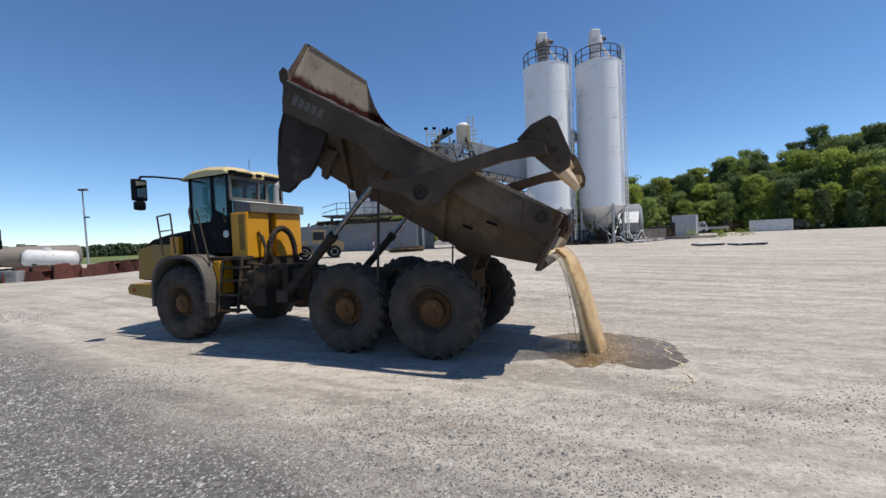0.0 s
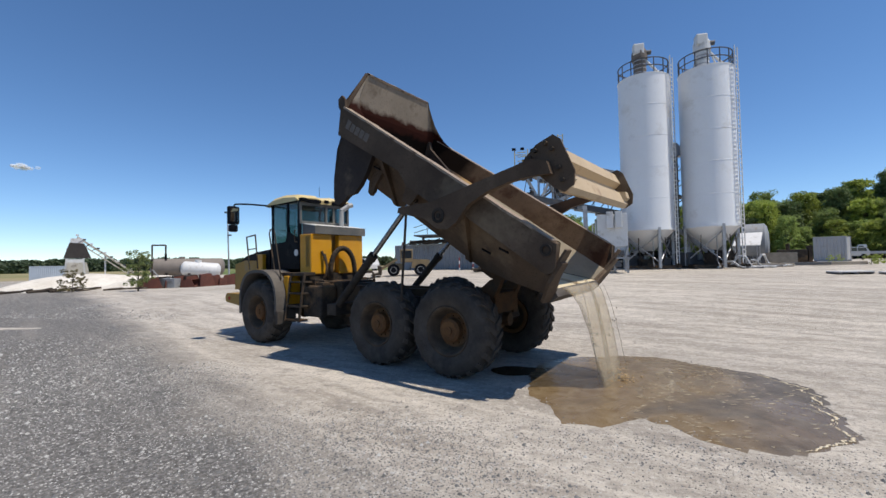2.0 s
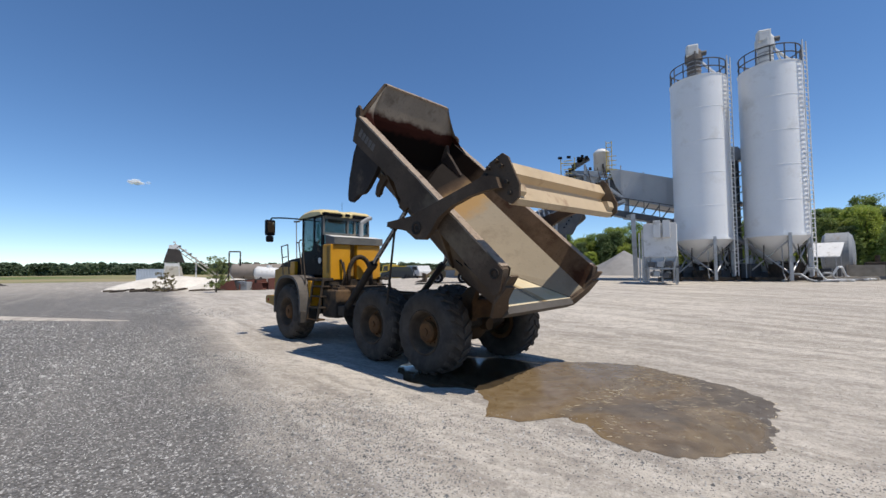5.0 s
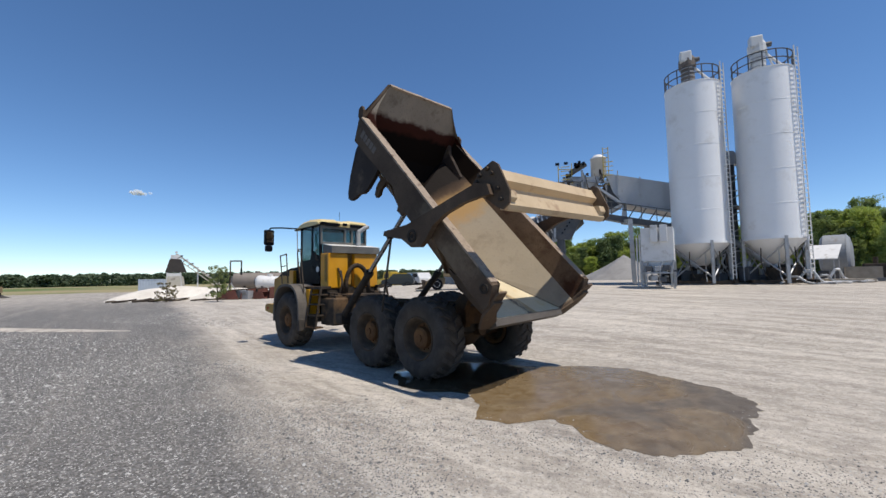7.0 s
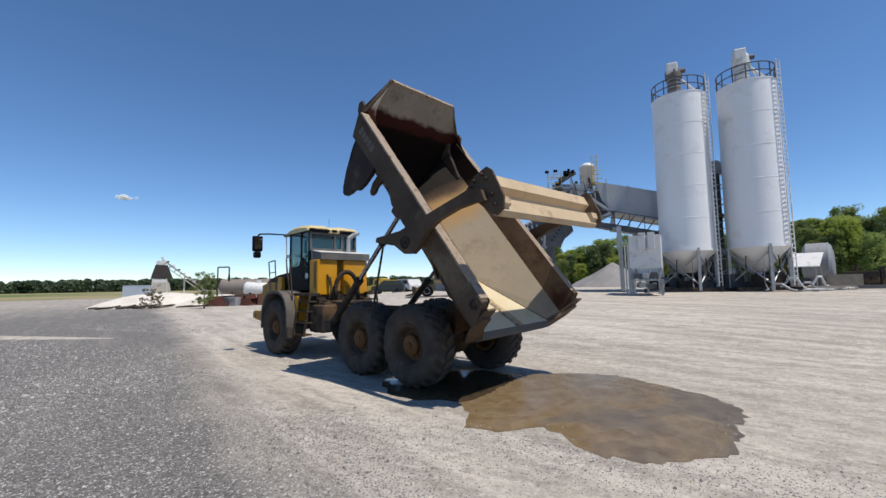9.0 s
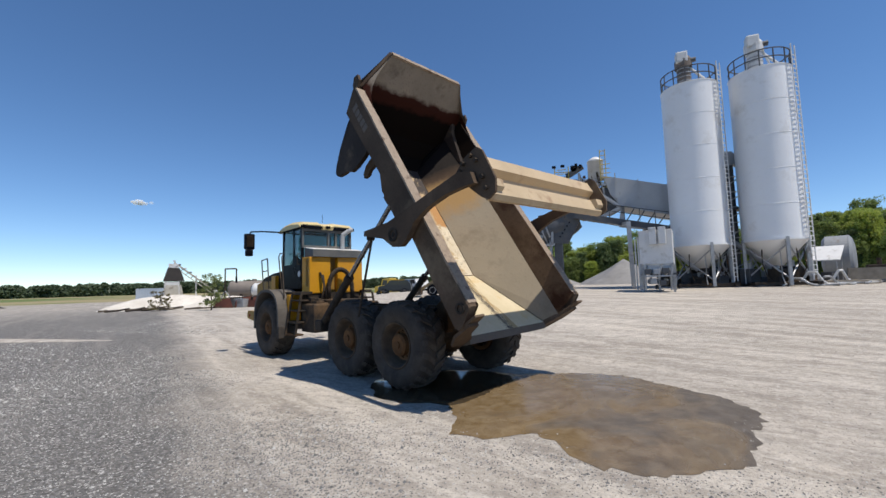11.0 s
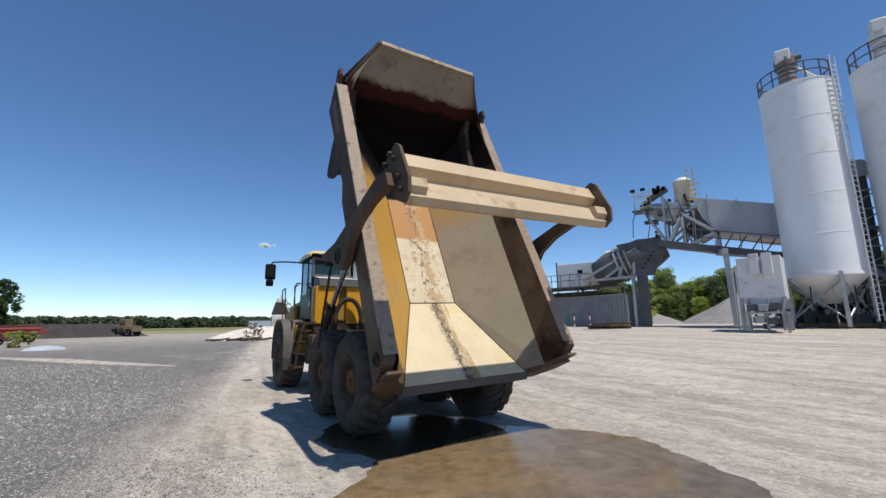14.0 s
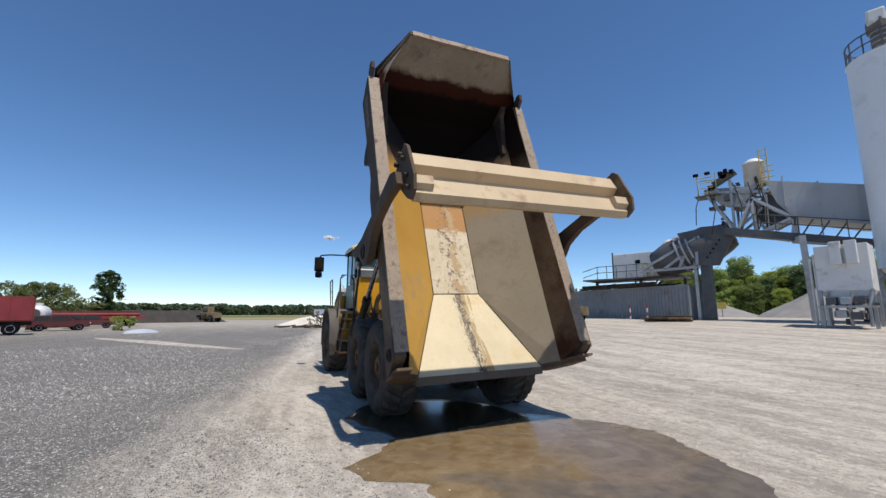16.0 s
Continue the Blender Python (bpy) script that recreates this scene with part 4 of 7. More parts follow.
RAMP = mat("bright_ramp", (0.58, 0.485, 0.30), (0.70, 0.60, 0.41), 1.2, 0.6, 0, 0.003, 25, (0.60, 0.43, 0.19), 0.28, 1.6, speck=0.35)


def marked(m, axis, edge, soft, wob, scale, colours, flip=False, stretch=(1, 1, 1), gap=0.28):
    """Lays stains and painted shade over a material: bands of colour that begin along an axis at an uneven edge."""
    t = m.node_tree
    b = t.nodes["Principled BSDF"]
    tc, sp = t.nodes.new("ShaderNodeTexCoord"), t.nodes.new("ShaderNodeSeparateXYZ")
    t.links.new(tc.outputs["Object"], sp.inputs[0])
    n = t.nodes.new("ShaderNodeTexNoise")
    n.inputs["Scale"].default_value, n.inputs["Detail"].default_value, n.inputs["Roughness"].default_value = scale, 7, 0.62
    mp = t.nodes.new("ShaderNodeMapping")
    mp.inputs["Scale"].default_value = stretch
    t.links.new(tc.outputs["Object"], mp.inputs[0])
    t.links.new(mp.outputs[0], n.inputs["Vector"])
    v = sp.outputs[axis]
    if axis == 1:
        ab = t.nodes.new("ShaderNodeMath")
        ab.operation = "ABSOLUTE"
        t.links.new(v, ab.inputs[0])
        v = ab.outputs[0]
    add = t.nodes.new("ShaderNodeMath")
    add.operation = "MULTIPLY_ADD"
    add.inputs[1].default_value = wob
    t.links.new(n.outputs[0], add.inputs[0])
    t.links.new(v, add.inputs[2])
    c = b.inputs["Base Color"].links[0].from_socket
    for k, colour in enumerate(colours):
        e = edge + 0.5 * wob + (k * gap if not flip else -k * gap)
        r = t.nodes.new("ShaderNodeMapRange")
        r.inputs[1].default_value, r.inputs[2].default_value = (e + soft, e) if flip else (e, e + soft)
        t.links.new(add.outputs[0], r.inputs[0])
        x = t.nodes.new("ShaderNodeMix")
        x.data_type = "RGBA"
        x.inputs[7].default_value = (*colour, 1)
        t.links.new(r.outputs[0], x.inputs[0])
        t.links.new(c, x.inputs[6])
        c = x.outputs[2]
    t.links.new(c, b.inputs["Base Color"])
    return m


LIPSTEEL = mat("scuffed_lip_steel", (0.085, 0.072, 0.06), (0.13, 0.115, 0.10), 2.0, 0.75, 0.0, 0.002, 30, (0.13, 0.10, 0.075), 0.3)
BLACK_RUST_SHADE, RUST_RED, RUST_TAN = (0.008, 0.006, 0.005), (0.04, 0.014, 0.01), (0.40, 0.23, 0.09)
# headboard foot: rust stain, blackened further to paint in the shade there
marked(HEADB, 2, 1.28, 0.10, 0.35, 2.6, [RUST_RED, BLACK_RUST_SHADE], True)
# rusty crescent on the floor, then headboard shade painted as a dark band
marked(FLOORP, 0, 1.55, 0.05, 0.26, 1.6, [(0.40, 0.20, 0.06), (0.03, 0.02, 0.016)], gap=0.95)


def flecked(m, centre, half, colour, scale=26.0, stretch=0.28, low=0.50):
    """Lays a band of fine dirt flecks along the x axis, thick in its middle."""
    t = m.node_tree
    b = t.nodes["Principled BSDF"]
    tc, sp, mp, n = (t.nodes.new("ShaderNode" + k) for k in ("TexCoord", "SeparateXYZ", "Mapping", "TexNoise"))
    t.links.new(tc.outputs["Object"], sp.inputs[0])
    mp.inputs["Scale"].default_value = (stretch, 1, stretch)
    t.links.new(tc.outputs["Object"], mp.inputs[0])
    n.inputs["Scale"].default_value, n.inputs["Detail"].default_value, n.inputs["Roughness"].default_value = scale, 6, 0.75
    t.links.new(mp.outputs[0], n.inputs["Vector"])
    off, ab, band, add, cut, mix = (t.nodes.new("ShaderNode" + k) for k in ("Math", "Math", "MapRange", "Math", "MapRange", "Mix"))
    off.operation, ab.operation, add.operation = "SUBTRACT", "ABSOLUTE", "ADD"
    off.inputs[1].default_value = centre
    t.links.new(sp.outputs[1], off.inputs[0])
    t.links.new(off.outputs[0], ab.inputs[0])
    for i, v in enumerate((0.0, half, 0.12, -0.35)):
        band.inputs[i + 1].default_value = v
    t.links.new(ab.outputs[0], band.inputs[0])
    t.links.new(n.outputs[0], add.inputs[0])
    t.links.new(band.outputs[0], add.inputs[1])
    cut.inputs[1].default_value, cut.inputs[2].default_value = low, low + 0.06
    t.links.new(add.outputs[0], cut.inputs[0])
    mix.data_type = "RGBA"
    mix.inputs[7].default_value = (*colour, 1)
    t.links.new(cut.outputs[0], mix.inputs[0])
    t.links.new(b.inputs["Base Color"].links[0].from_socket, mix.inputs[6])
    t.links.new(mix.outputs[2], b.inputs["Base Color"])


flecked(RAMP, -0.10, 0.42, (0.34, 0.24, 0.11), 9.0, 0.15, 0.52)
flecked(RAMP, 0.0, 0.52, (0.07, 0.048, 0.03), 34.0, 0.35, 0.57)
flecked(RAMP, 0.02, 0.30, (0.05, 0.036, 0.024), 60.0, 0.8, 0.56)
flecked(FLOORP, 0.0, 0.9, (0.15, 0.10, 0.065), 9.0, 0.9, 0.60)
flecked(FLOORP, -0.1, 0.9, (0.42, 0.30, 0.16), 5.0, 0.7, 0.58)
# rusty wall blackened to the front: shade under the headboard put into colour
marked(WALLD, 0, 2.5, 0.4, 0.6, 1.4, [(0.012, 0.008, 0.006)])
marked(BED, 0, 1.75, 0.35, 0.9, 1.6, [(0.33, 0.205, 0.085)])
# front ends of both side plates: dark wet grime with painted headboard shade
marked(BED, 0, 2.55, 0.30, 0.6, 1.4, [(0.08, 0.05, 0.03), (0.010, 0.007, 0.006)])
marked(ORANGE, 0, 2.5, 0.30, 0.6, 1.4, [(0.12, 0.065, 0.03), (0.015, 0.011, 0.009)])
for dull in (HEADB, WALLD, BED, BODY, GUARD, RUBBER, DARKM, FRAME, RIM, RIMRING):
    dull.node_tree.nodes["Principled BSDF"].inputs["Specular IOR Level"].default_value = 0.03 if dull in (HEADB, WALLD) else 0.12
BLACKP.node_tree.nodes["Principled BSDF"].inputs["Specular IOR Level"].default_value = 0.05
moving = build_truck()


# ---- silos ----
def build_silo(x, y, r, z0, z1, z2, label, lad, white):
    """Skirtless silo: legs to z0.., cone from z0 to z1, shell to z2."""
    g = ground_z(x, y)
    silo = thing("silo", label, "silo", pose(x, y, g), "cement silos")
    n = 56
    bm = lathe(B(), [(0.35, z0), (r, z1), (r + 0.02, z1 + 0.02)], n, "Z")
    for f in bm.faces:
        f.smooth = True
    part("hopper_cone", bm, SILO, silo, "white discharge cone")
    bm = B()
    low = [bm.verts.new((r * math.cos(2 * math.pi * i / n), r * math.sin(2 * math.pi * i / n), z1)) for i in range(n)]
    top = [bm.verts.new((v.co.x, v.co.y, z2)) for v in low]
    for i in range(n):
        bm.faces.new((low[i], low[(i + 1) % n], top[(i + 1) % n], top[i]))
    part("shell", bm, SILO, silo, "white painted steel shell", True)
    part("roof", lathe(B(), [(r + 0.03, z2 - 0.03), (r + 0.03, z2 + 0.01), (0.0, z2 + 0.35)], n, "Z"), SILO, silo)
    for i in range(1, 6):
        z = z1 + (z2 - z1) * i / 5 - (0.02 if i == 5 else 0)
        bm = lathe(B(), [(r, z - 0.02), (r + 0.012, z - 0.012), (r + 0.012, z + 0.012), (r, z + 0.02)], n, "Z")
        part("weld_seam", bm, SILO, silo)
    for i in range(4):
        a = radians(45 + 90 * i + lad)
        c, s = r * math.cos(a), r * math.sin(a)
        bm = B()
        box(bm, c - 0.09, c + 0.09, s - 0.09, s + 0.09, 0, z1 + 0.12)
        part("leg", bm, GALV, silo)
        a2 = radians(135 + 90 * i + lad)
        c2, s2 = r * math.cos(a2), r * math.sin(a2)
        bm = bar(B(), (c, s, 0.4), (c2, s2, z1 - 0.3), 0.05, 6)
        bar(bm, (c2, s2, 0.4), (c, s, z1 - 0.3), 0.05, 6)
        part("cross_brace", bm, GALV, silo)
    # top rail
    for z in (z2 + 0.55, z2 + 1.1):
        pts = [((r - 0.05) * math.cos(2 * math.pi * i / 28), (r - 0.05) * math.sin(2 * math.pi * i / 28), z) for i in range(29)]
        part("guard_rail", pipe(B(), pts, 0.042, 6), DGREY, silo)
    for i in range(14):
        a = 2 * math.pi * i / 14
        part("rail_post", bar(B(), ((r - 0.05) * math.cos(a), (r - 0.05) * math.sin(a), z2 - 0.02), ((r - 0.05) * math.cos(a), (r - 0.05) * math.sin(a), z2 + 1.1), 0.04, 6), DGREY, silo)
    # filter on top
    bm = lathe(B(), [(0.44, z2 + 0.2), (0.44, z2 + 1.55), (0.56, z2 + 1.55), (0.56, z2 + 2.1), (0.4, z2 + 2.4), (0.0, z2 + 2.45)], 20, "Z", Matrix.Translation((-0.25, -0.3, 0)))
    part("vent_filter", bm, WHITE if white else FILTER, silo, "white dust filter" if white else "grimy dust filter")
    bm = B()
    box(bm, -0.75, 0.0, -0.85, -0.2, z2 + 1.85, z2 + 2.65, 0.10)
    part("filter_head", bm, WHITE, silo)
    part("filter_motor", bar(B(), (0.1, -0.5, z2 + 2.0), (0.5, -0.5, z2 + 2.0), 0.17, 12), DGREY, silo)
    for k in range(4):
        part("filter_band", lathe(B(), [(0.45, z2 + 0.5 + 0.3 * k), (0.47, z2 + 0.5 + 0.3 * k), (0.47, z2 + 0.56 + 0.3 * k), (0.45, z2 + 0.56 + 0.3 * k)], 20, "Z", Matrix.Translation((-0.25, -0.3, 0))), GALV, silo)
    if white:
        for dx in (-0.9, 0.6):
            part("filter_strut", bar(B(), (dx, -0.5, z2 + 0.2), (dx * 0.5 - 0.1, -0.35, z2 + 1.7), 0.06, 8), WHITE, silo)
    part("fill_pipe", pipe(B(), [(0.1, -0.3, z2 + 1.6), (0.9, -0.5, z2 + 0.5), (1.2, -0.6, z2 + 0.1)], 0.09, 8), WHITE, silo)
    # ladder with side rails
    a = radians(lad)
    c, s = (r + 0.22) * math.cos(a), (r + 0.22) * math.sin(a)
    tx, ty = -math.sin(a), math.cos(a)
    bm = B()
    for k in (-0.24, 0.24):
        bar(bm, (c + tx * k, s + ty * k, 0.3), (c + tx * k, s + ty * k, z2 + 1.2), 0.036, 6)
    ladder = part("ladder", bm, WHITE, silo, "white fixed ladder")
    rung = bpy.data.meshes.new("rung")
    bm = bar(B(), (-0.24, 0, 0), (0.24, 0, 0), 0.026, 6)
    bm.to_mesh(rung)
    bm.free()
    rung.materials.append(WHITE)
    for k in range(int((z2 + 0.3) / 0.3)):
        ob = new("rung", rung)
        ob.parent = ladder
        ob.matrix_basis = Matrix.Translation((c, s, 0.6 + 0.3 * k)) @ Matrix.Rotation(a + math.pi / 2, 4, "Z")
    for z in range(2, int(z2), 3):
        part("ladder_bracket", bar(B(), (c, s, z), (r * math.cos(a), r * math.sin(a), z), 0.025, 6), WHITE, ladder)
    # discharge gear under the cone
    part("discharge_valve", lathe(B(), [(0.36, z0 - 0.28), (0.42, z0 - 0.28), (0.42, z0 - 0.2), (0.3, z0 - 0.18), (0.3, z0 + 0.02), (0.0, z0 + 0.02)], 18, "Z"), DARKM, silo, "dark discharge valve")
    part("screw_conveyor", bar(B(), (0, 0, z0 - 0.35), (-3.4, 1.9, z0 + 3.2), 0.17, 12), GALV, silo, "grey slanting screw conveyor")
    part("screw_motor", bar(B(), (0.1, -0.1, z0 - 0.45), (0.75, -0.45, z0 - 0.95), 0.16, 10), DARKM, silo)
    part("ring_beam", lathe(B(), [(r + 0.01, z1 - 0.06), (r + 0.07, z1 - 0.06), (r + 0.07, z1 + 0.1), (r + 0.01, z1 + 0.1)], n, "Z", caps=False), SILO, silo)
    part("base_frame", beam(beam(beam(beam(B(), (-r, -r * 0.75, 0.1), (r, -r * 0.75, 0.1), 0.2, 0.2), (-r, r * 0.75, 0.1), (r, r * 0.75, 0.1), 0.2, 0.2), (-r * 0.9, -r, 0.12), (-r * 0.9, r, 0.12), 0.2, 0.2), (r * 0.9, -r, 0.12), (r * 0.9, r, 0.12), 0.2, 0.2), DARKM, silo, "dark steel base frame")
    for k in range(5):
        a = radians(lad - 95 + 38 * k)
        c, s = (r * 0.8) * math.cos(a), (r * 0.8) * math.sin(a)
        part("air_line", pipe(B(), [(c, s, z1 - 0.6), (c * 1.05, s * 1.05, 1.4 - 0.1 * k), (c * 0.8, s * 0.95, 0.5), (c * 0.5, s * 1.1, 0.12)], 0.032, 6), (DARKM, GALV, DARKM)[k % 3], silo)
    # down pipe
    a = radians(lad + 118)
    part("air_pipe", pipe(B(), [((r + 0.12) * math.cos(a), (r + 0.12) * math.sin(a), 0.3), ((r + 0.12) * math.cos(a), (r + 0.12) * math.sin(a), z2 + 0.6)], 0.05, 8), GALV, silo)
    return silo


FILTER = mat("rusty_filter_steel", (0.10, 0.08, 0.065), (0.24, 0.20, 0.17), 2, 0.8)
build_silo(8.85, 33.6, 1.78, 1.25, 2.8, 14.1, "tall white cement silo on steel legs with a rusty filter", -34, False)
build_silo(13.05, 33.6, 1.76, 1.25, 2.9, 14.2, "tall white cement silo on steel legs with a long ladder", -40, True)


# ---- batching plant behind the truck ----
def build_elevator():
    """Dark bucket elevator that stands between the silos."""
    x, y = 11.0, 35.4
    el = thing("bucket_elevator", "grey bucket elevator casing between the silos", "elevator", pose(x, y, ground_z(x, y)))
    part("casing", box(B(), -0.45, 0.45, -0.35, 0.35, 0.0, 8.6, 0.03), DGREY, el)
    part("head", extrude(B(), [(-0.7, 8.6), (-0.7, 9.2), (-0.3, 9.6), (0.4, 9.6), (0.8, 9.1), (0.8, 8.6)], -0.4, 0.4), GREYP, el)
    for k in range(7):
        part("flange", box(B(), -0.52, 0.52, -0.42, 0.42, 1.1 + 1.1 * k, 1.18 + 1.1 * k), GALV, el)
    for dx in (-0.95, 0.95):
        part("post", beam(B(), (dx, -0.6, 0), (dx, -0.6, 7.8), 0.12, 0.12), GALV, el)
    for k in range(6):
        part("brace", beam(B(), (-0.95, -0.6, 0.6 + 1.2 * k), (0.95, -0.6, 1.7 + 1.2 * k), 0.08, 0.08), GALV, el)
    part("service_deck", box(B(), -1.05, 1.05, -1.2, 0.5, 5.3, 5.4), DGREY, el)
    part("boot", box(B(), -0.8, 0.8, -0.7, 0.6, 0.0, 1.0, 0.05), DARKM, el)
    part("cable_tray", box(B(), -0.62, -0.50, -0.48, -0.36, 0.2, 8.2), BLACKP, el)


build_elevator()


def on(x, y, dz=0.0, rz=0.0):
    return pose(x, y, ground_z(x, y) + dz, 0, 0, rz)


def build_plant():
    G = 1.25
    plant = thing("batching_plant", "grey concrete batching plant with tower, bin and walkway", "plant", pose(0, 0, G))
    z = lambda v: v - G
    Y = 35.5
    # storage bin, a long sloping box
    bm = B()
    extrude(bm, [(2.7, z(10.2)), (9.5, z(8.3)), (9.5, z(6.2)), (6.9, z(6.7)), (3.9, z(7.6)), (3.2, z(8.6))], Y - 0.4, Y + 2.6)
    part("aggregate_bin", bm, GREYP, plant, "grey steel aggregate bin")
    for x, zz in ((3.6, 8.3), (5.2, 7.6), (6.8, 7.0), (8.4, 6.7)):
        bm = B()
        box(bm, x - 0.04, x + 0.04, Y - 0.46, Y - 0.405, z(zz), z(zz + 2.0))
        part("bin_rib", bm, GREYP, plant)
    # conveyor belt beam and walkway
    bm = beam(B(), (0.4, Y - 0.7, z(7.1)), (9.5, Y - 0.7, z(4.9)), 0.9, 0.45)
    part("walkway", bm, DGREY, plant, "dark steel walkway beam")
    for dz in (0.55, 1.05):
        part("walkway_rail", pipe(B(), [(2.0, Y - 1.15, z(6.9 + dz)), (9.5, Y - 1.15, z(5.1 + dz))], 0.03, 6), DGREY, plant)
    for i in range(8):
        x = 2.0 + i * 1.05
        zz = 6.9 - (x - 2.0) * 0.24
        part("rail_post", bar(B(), (x, Y - 1.15, z(zz - 0.1)), (x, Y - 1.15, z(zz + 1.05)), 0.03, 6), DGREY, plant)
    # tower frame
    for a, b in (((1.0, 6.9), (-0.6, 10.0)), ((0.9, 6.9), (0.9, 10.6)), ((2.6, 6.7), (1.1, 9.9)), ((2.6, 6.7), (2.7, 9.2)), ((0.9, 8.8), (2.6, 8.6)), ((1.0, 7.2), (2.5, 8.4)), ((-0.6, 10.0), (2.9, 9.4))):
        for dy in (-0.6, 1.2):
            bm = beam(B(), (a[0], Y + dy, z(a[1])), (b[0], Y + dy, z(b[1])), 0.16, 0.16)
            part("tower_beam", bm, GALV, plant)
    bm = B()
    extrude(bm, [(0.0, z(9.3)), (-0.4, z(10.3)), (2.3, z(10.0)), (1.4, z(8.6))], Y - 0.3, Y + 1.0)
    part("feed_hopper", bm, GREYP, plant, "grey feed hopper")
    bm = B()
    extrude(bm, [(1.8, z(8.0)), (2.8, z(9.7)), (4.0, z(7.5)), (3.0, z(7.0))], Y - 0.25, Y + 0.8)
    part("drop_chute", bm, DGREY, plant)
    bm = beam(B(), (-0.1, Y - 0.3, z(10.5)), (1.2, Y - 0.3, z(11.2)), 0.5, 0.35)
    part("drive_motor", bm, DGREY, plant, "dark conveyor drive motor")
    bm = bar(B(), (0.5, Y - 0.55, z(11.05)), (0.5, Y + 0.2, z(11.05)), 0.25, 14)
    part("head_pulley", bm, DARKM, plant)
    for x, zz in ((-1.0, 10.2), (0.1, 10.2)):
        part("platform_post", bar(B(), (x, Y - 0.6, z(zz - 0.6)), (x, Y - 0.6, z(11.3)), 0.04, 6), YRAIL, plant)
    part("platform_rail", pipe(B(), [(-1.0, Y - 0.6, z(10.9)), (0.1, Y - 0.6, z(10.8))], 0.035, 6), YRAIL, plant)
    bm = B()
    box(bm, -1.2, 0.2, Y - 0.8, Y + 0.4, z(9.72), z(9.8))
    part("platform", bm, DGREY, plant)
    for x in (-1.05, -0.35):
        bm = B()
        box(bm, x - 0.16, x + 0.16, Y - 0.75, Y - 0.55, z(11.25), z(11.45), 0.03)
        part("flood_lamp", bm, BLACKP, plant)
    # water tank on top
    part("weigh_tank", lathe(B(), [(0.62, z(10.1)), (0.62, z(11.6)), (0.66, z(11.6)), (0.62, z(11.75)), (0.3, z(12.0)), (0.0, z(12.03))], 28, "Z", Matrix.Translation((2.15, Y + 0.5, 0))), WHITE, plant, "white round tank", True)
    for dx in (2.55, 2.95):
        part("cage_post", bar(B(), (dx, Y - 0.3, z(9.2)), (dx, Y - 0.3, z(12.4)), 0.035, 6), YRAIL, plant, "yellow ladder cage")
    for i in range(9):
        part("cage_rung", bar(B(), (2.55, Y - 0.3, z(9.3 + i * 0.37)), (2.95, Y - 0.3, z(9.3 + i * 0.37)), 0.025, 6), YRAIL, plant)
    # mixer drum on its slant, and its stand
    m = Matrix.Translation((-1.7, 36.2, z(6.3))) @ pose(0, 0, 0, 0, 72, 0)
    bm = lathe(B(), [(0.9, -3.0), (1.25, -1.9), (1.35, -0.4), (1.35, 0.9), (0.95, 2.0), (0.75, 2.4)], 32, "Z", m)
    part("mixer_drum", bm, DGREY, plant, "dark grey slanted mixer drum", True)
    for h in (-1.0, -0.6, -0.2):
        part("drum_band", lathe(B(), [(1.36, h - 0.06), (1.42, h - 0.06), (1.42, h + 0.06), (1.36, h + 0.06)], 32, "Z", m), GALV, plant)
    bm = B()
    extrude(bm, [(-1.6, z(5.0)), (-2.6, z(7.4)), (0.3, z(7.7)), (0.9, z(7.0)), (-0.2, z(4.9))], 35.0, 35.2)
    part("drum_shroud", bm, DGREY, plant, "dark drum shroud plate")
    for i in range(5):
        part("shroud_hole", bar(B(), (-0.85 + i * 0.2, 34.98, z(5.5 + i * 0.28)), (-0.85 + i * 0.2, 34.995, z(5.5 + i * 0.28)), 0.07, 10), BLACKP, plant)
    bm = B()
    box(bm, -1.35, -0.75, 35.1, 35.9, 0, z(5.0))
    part("drum_column", bm, DGREY, plant, "dark support column")
    bm = B()
    box(bm, -1.75, -1.55, 35.1, 35.5, 0, z(5.6))
    part("support_leg", bm, GALV, plant)
    for a, b in (((-5.3, 4.9), (-1.2, 7.0)), ((-3.6, 4.9), (-1.6, 6.3)), ((-2.6, 4.9), (-2.2, 5.9)), ((-1.5, 4.9), (-1.4, 7.0)), ((-5.3, 4.8), (-1.3, 4.9))):
        part("drum_stand", beam(B(), (a[0], 35.0, z(a[1])), (b[0], 35.0, z(b[1])), 0.16, 0.18), GALV, plant)
    # legs under the conveyor
    for x, y, zt in ((4.4, 32.6, 6.0), (9.0, 35.2, 5.4)):
        part("support_leg", beam(B(), (x, y, 0), (x - 0.1, y, z(zt)), 0.34, 0.3), GALV, plant, "grey steel support leg")
    part("leg_tie", beam(B(), (4.3, 32.5, z(5.9)), (3.8, 35.4, z(6.2)), 0.2, 0.25), GALV, plant)
    # control cabin on its platform
    bm = B()
    box(bm, -8.2, -4.6, 37.2, 39.6, z(4.55), z(6.6), 0.05)
    part("control_cabin", bm, WHITE, plant, "white control cabin")
    bm = B()
    box(bm, -6.4, -6.0, 37.17, 37.198, z(5.7), z(6.0))
    part("cabin_window", bm, BLACKP, plant)
    part("hose_roll", lathe(B(), [(0.0, -0.3), (0.3, -0.3), (0.45, 0), (0.3, 0.3), (0.0, 0.3)], 16, m=Matrix.Translation((-3.6, 36.6, z(6.85)))), WHITE, plant, "", True)
    part("cabin_mast", bar(B(), (-8.3, 37.4, z(4.5)), (-8.3, 37.4, z(6.8)), 0.06, 6), BLACKP, plant)
    bm = B()
    box(bm, -10.5, -3.0, 36.2, 39.6, z(4.4), z(4.52))
    deck = part("cabin_deck", bm, DGREY, plant)
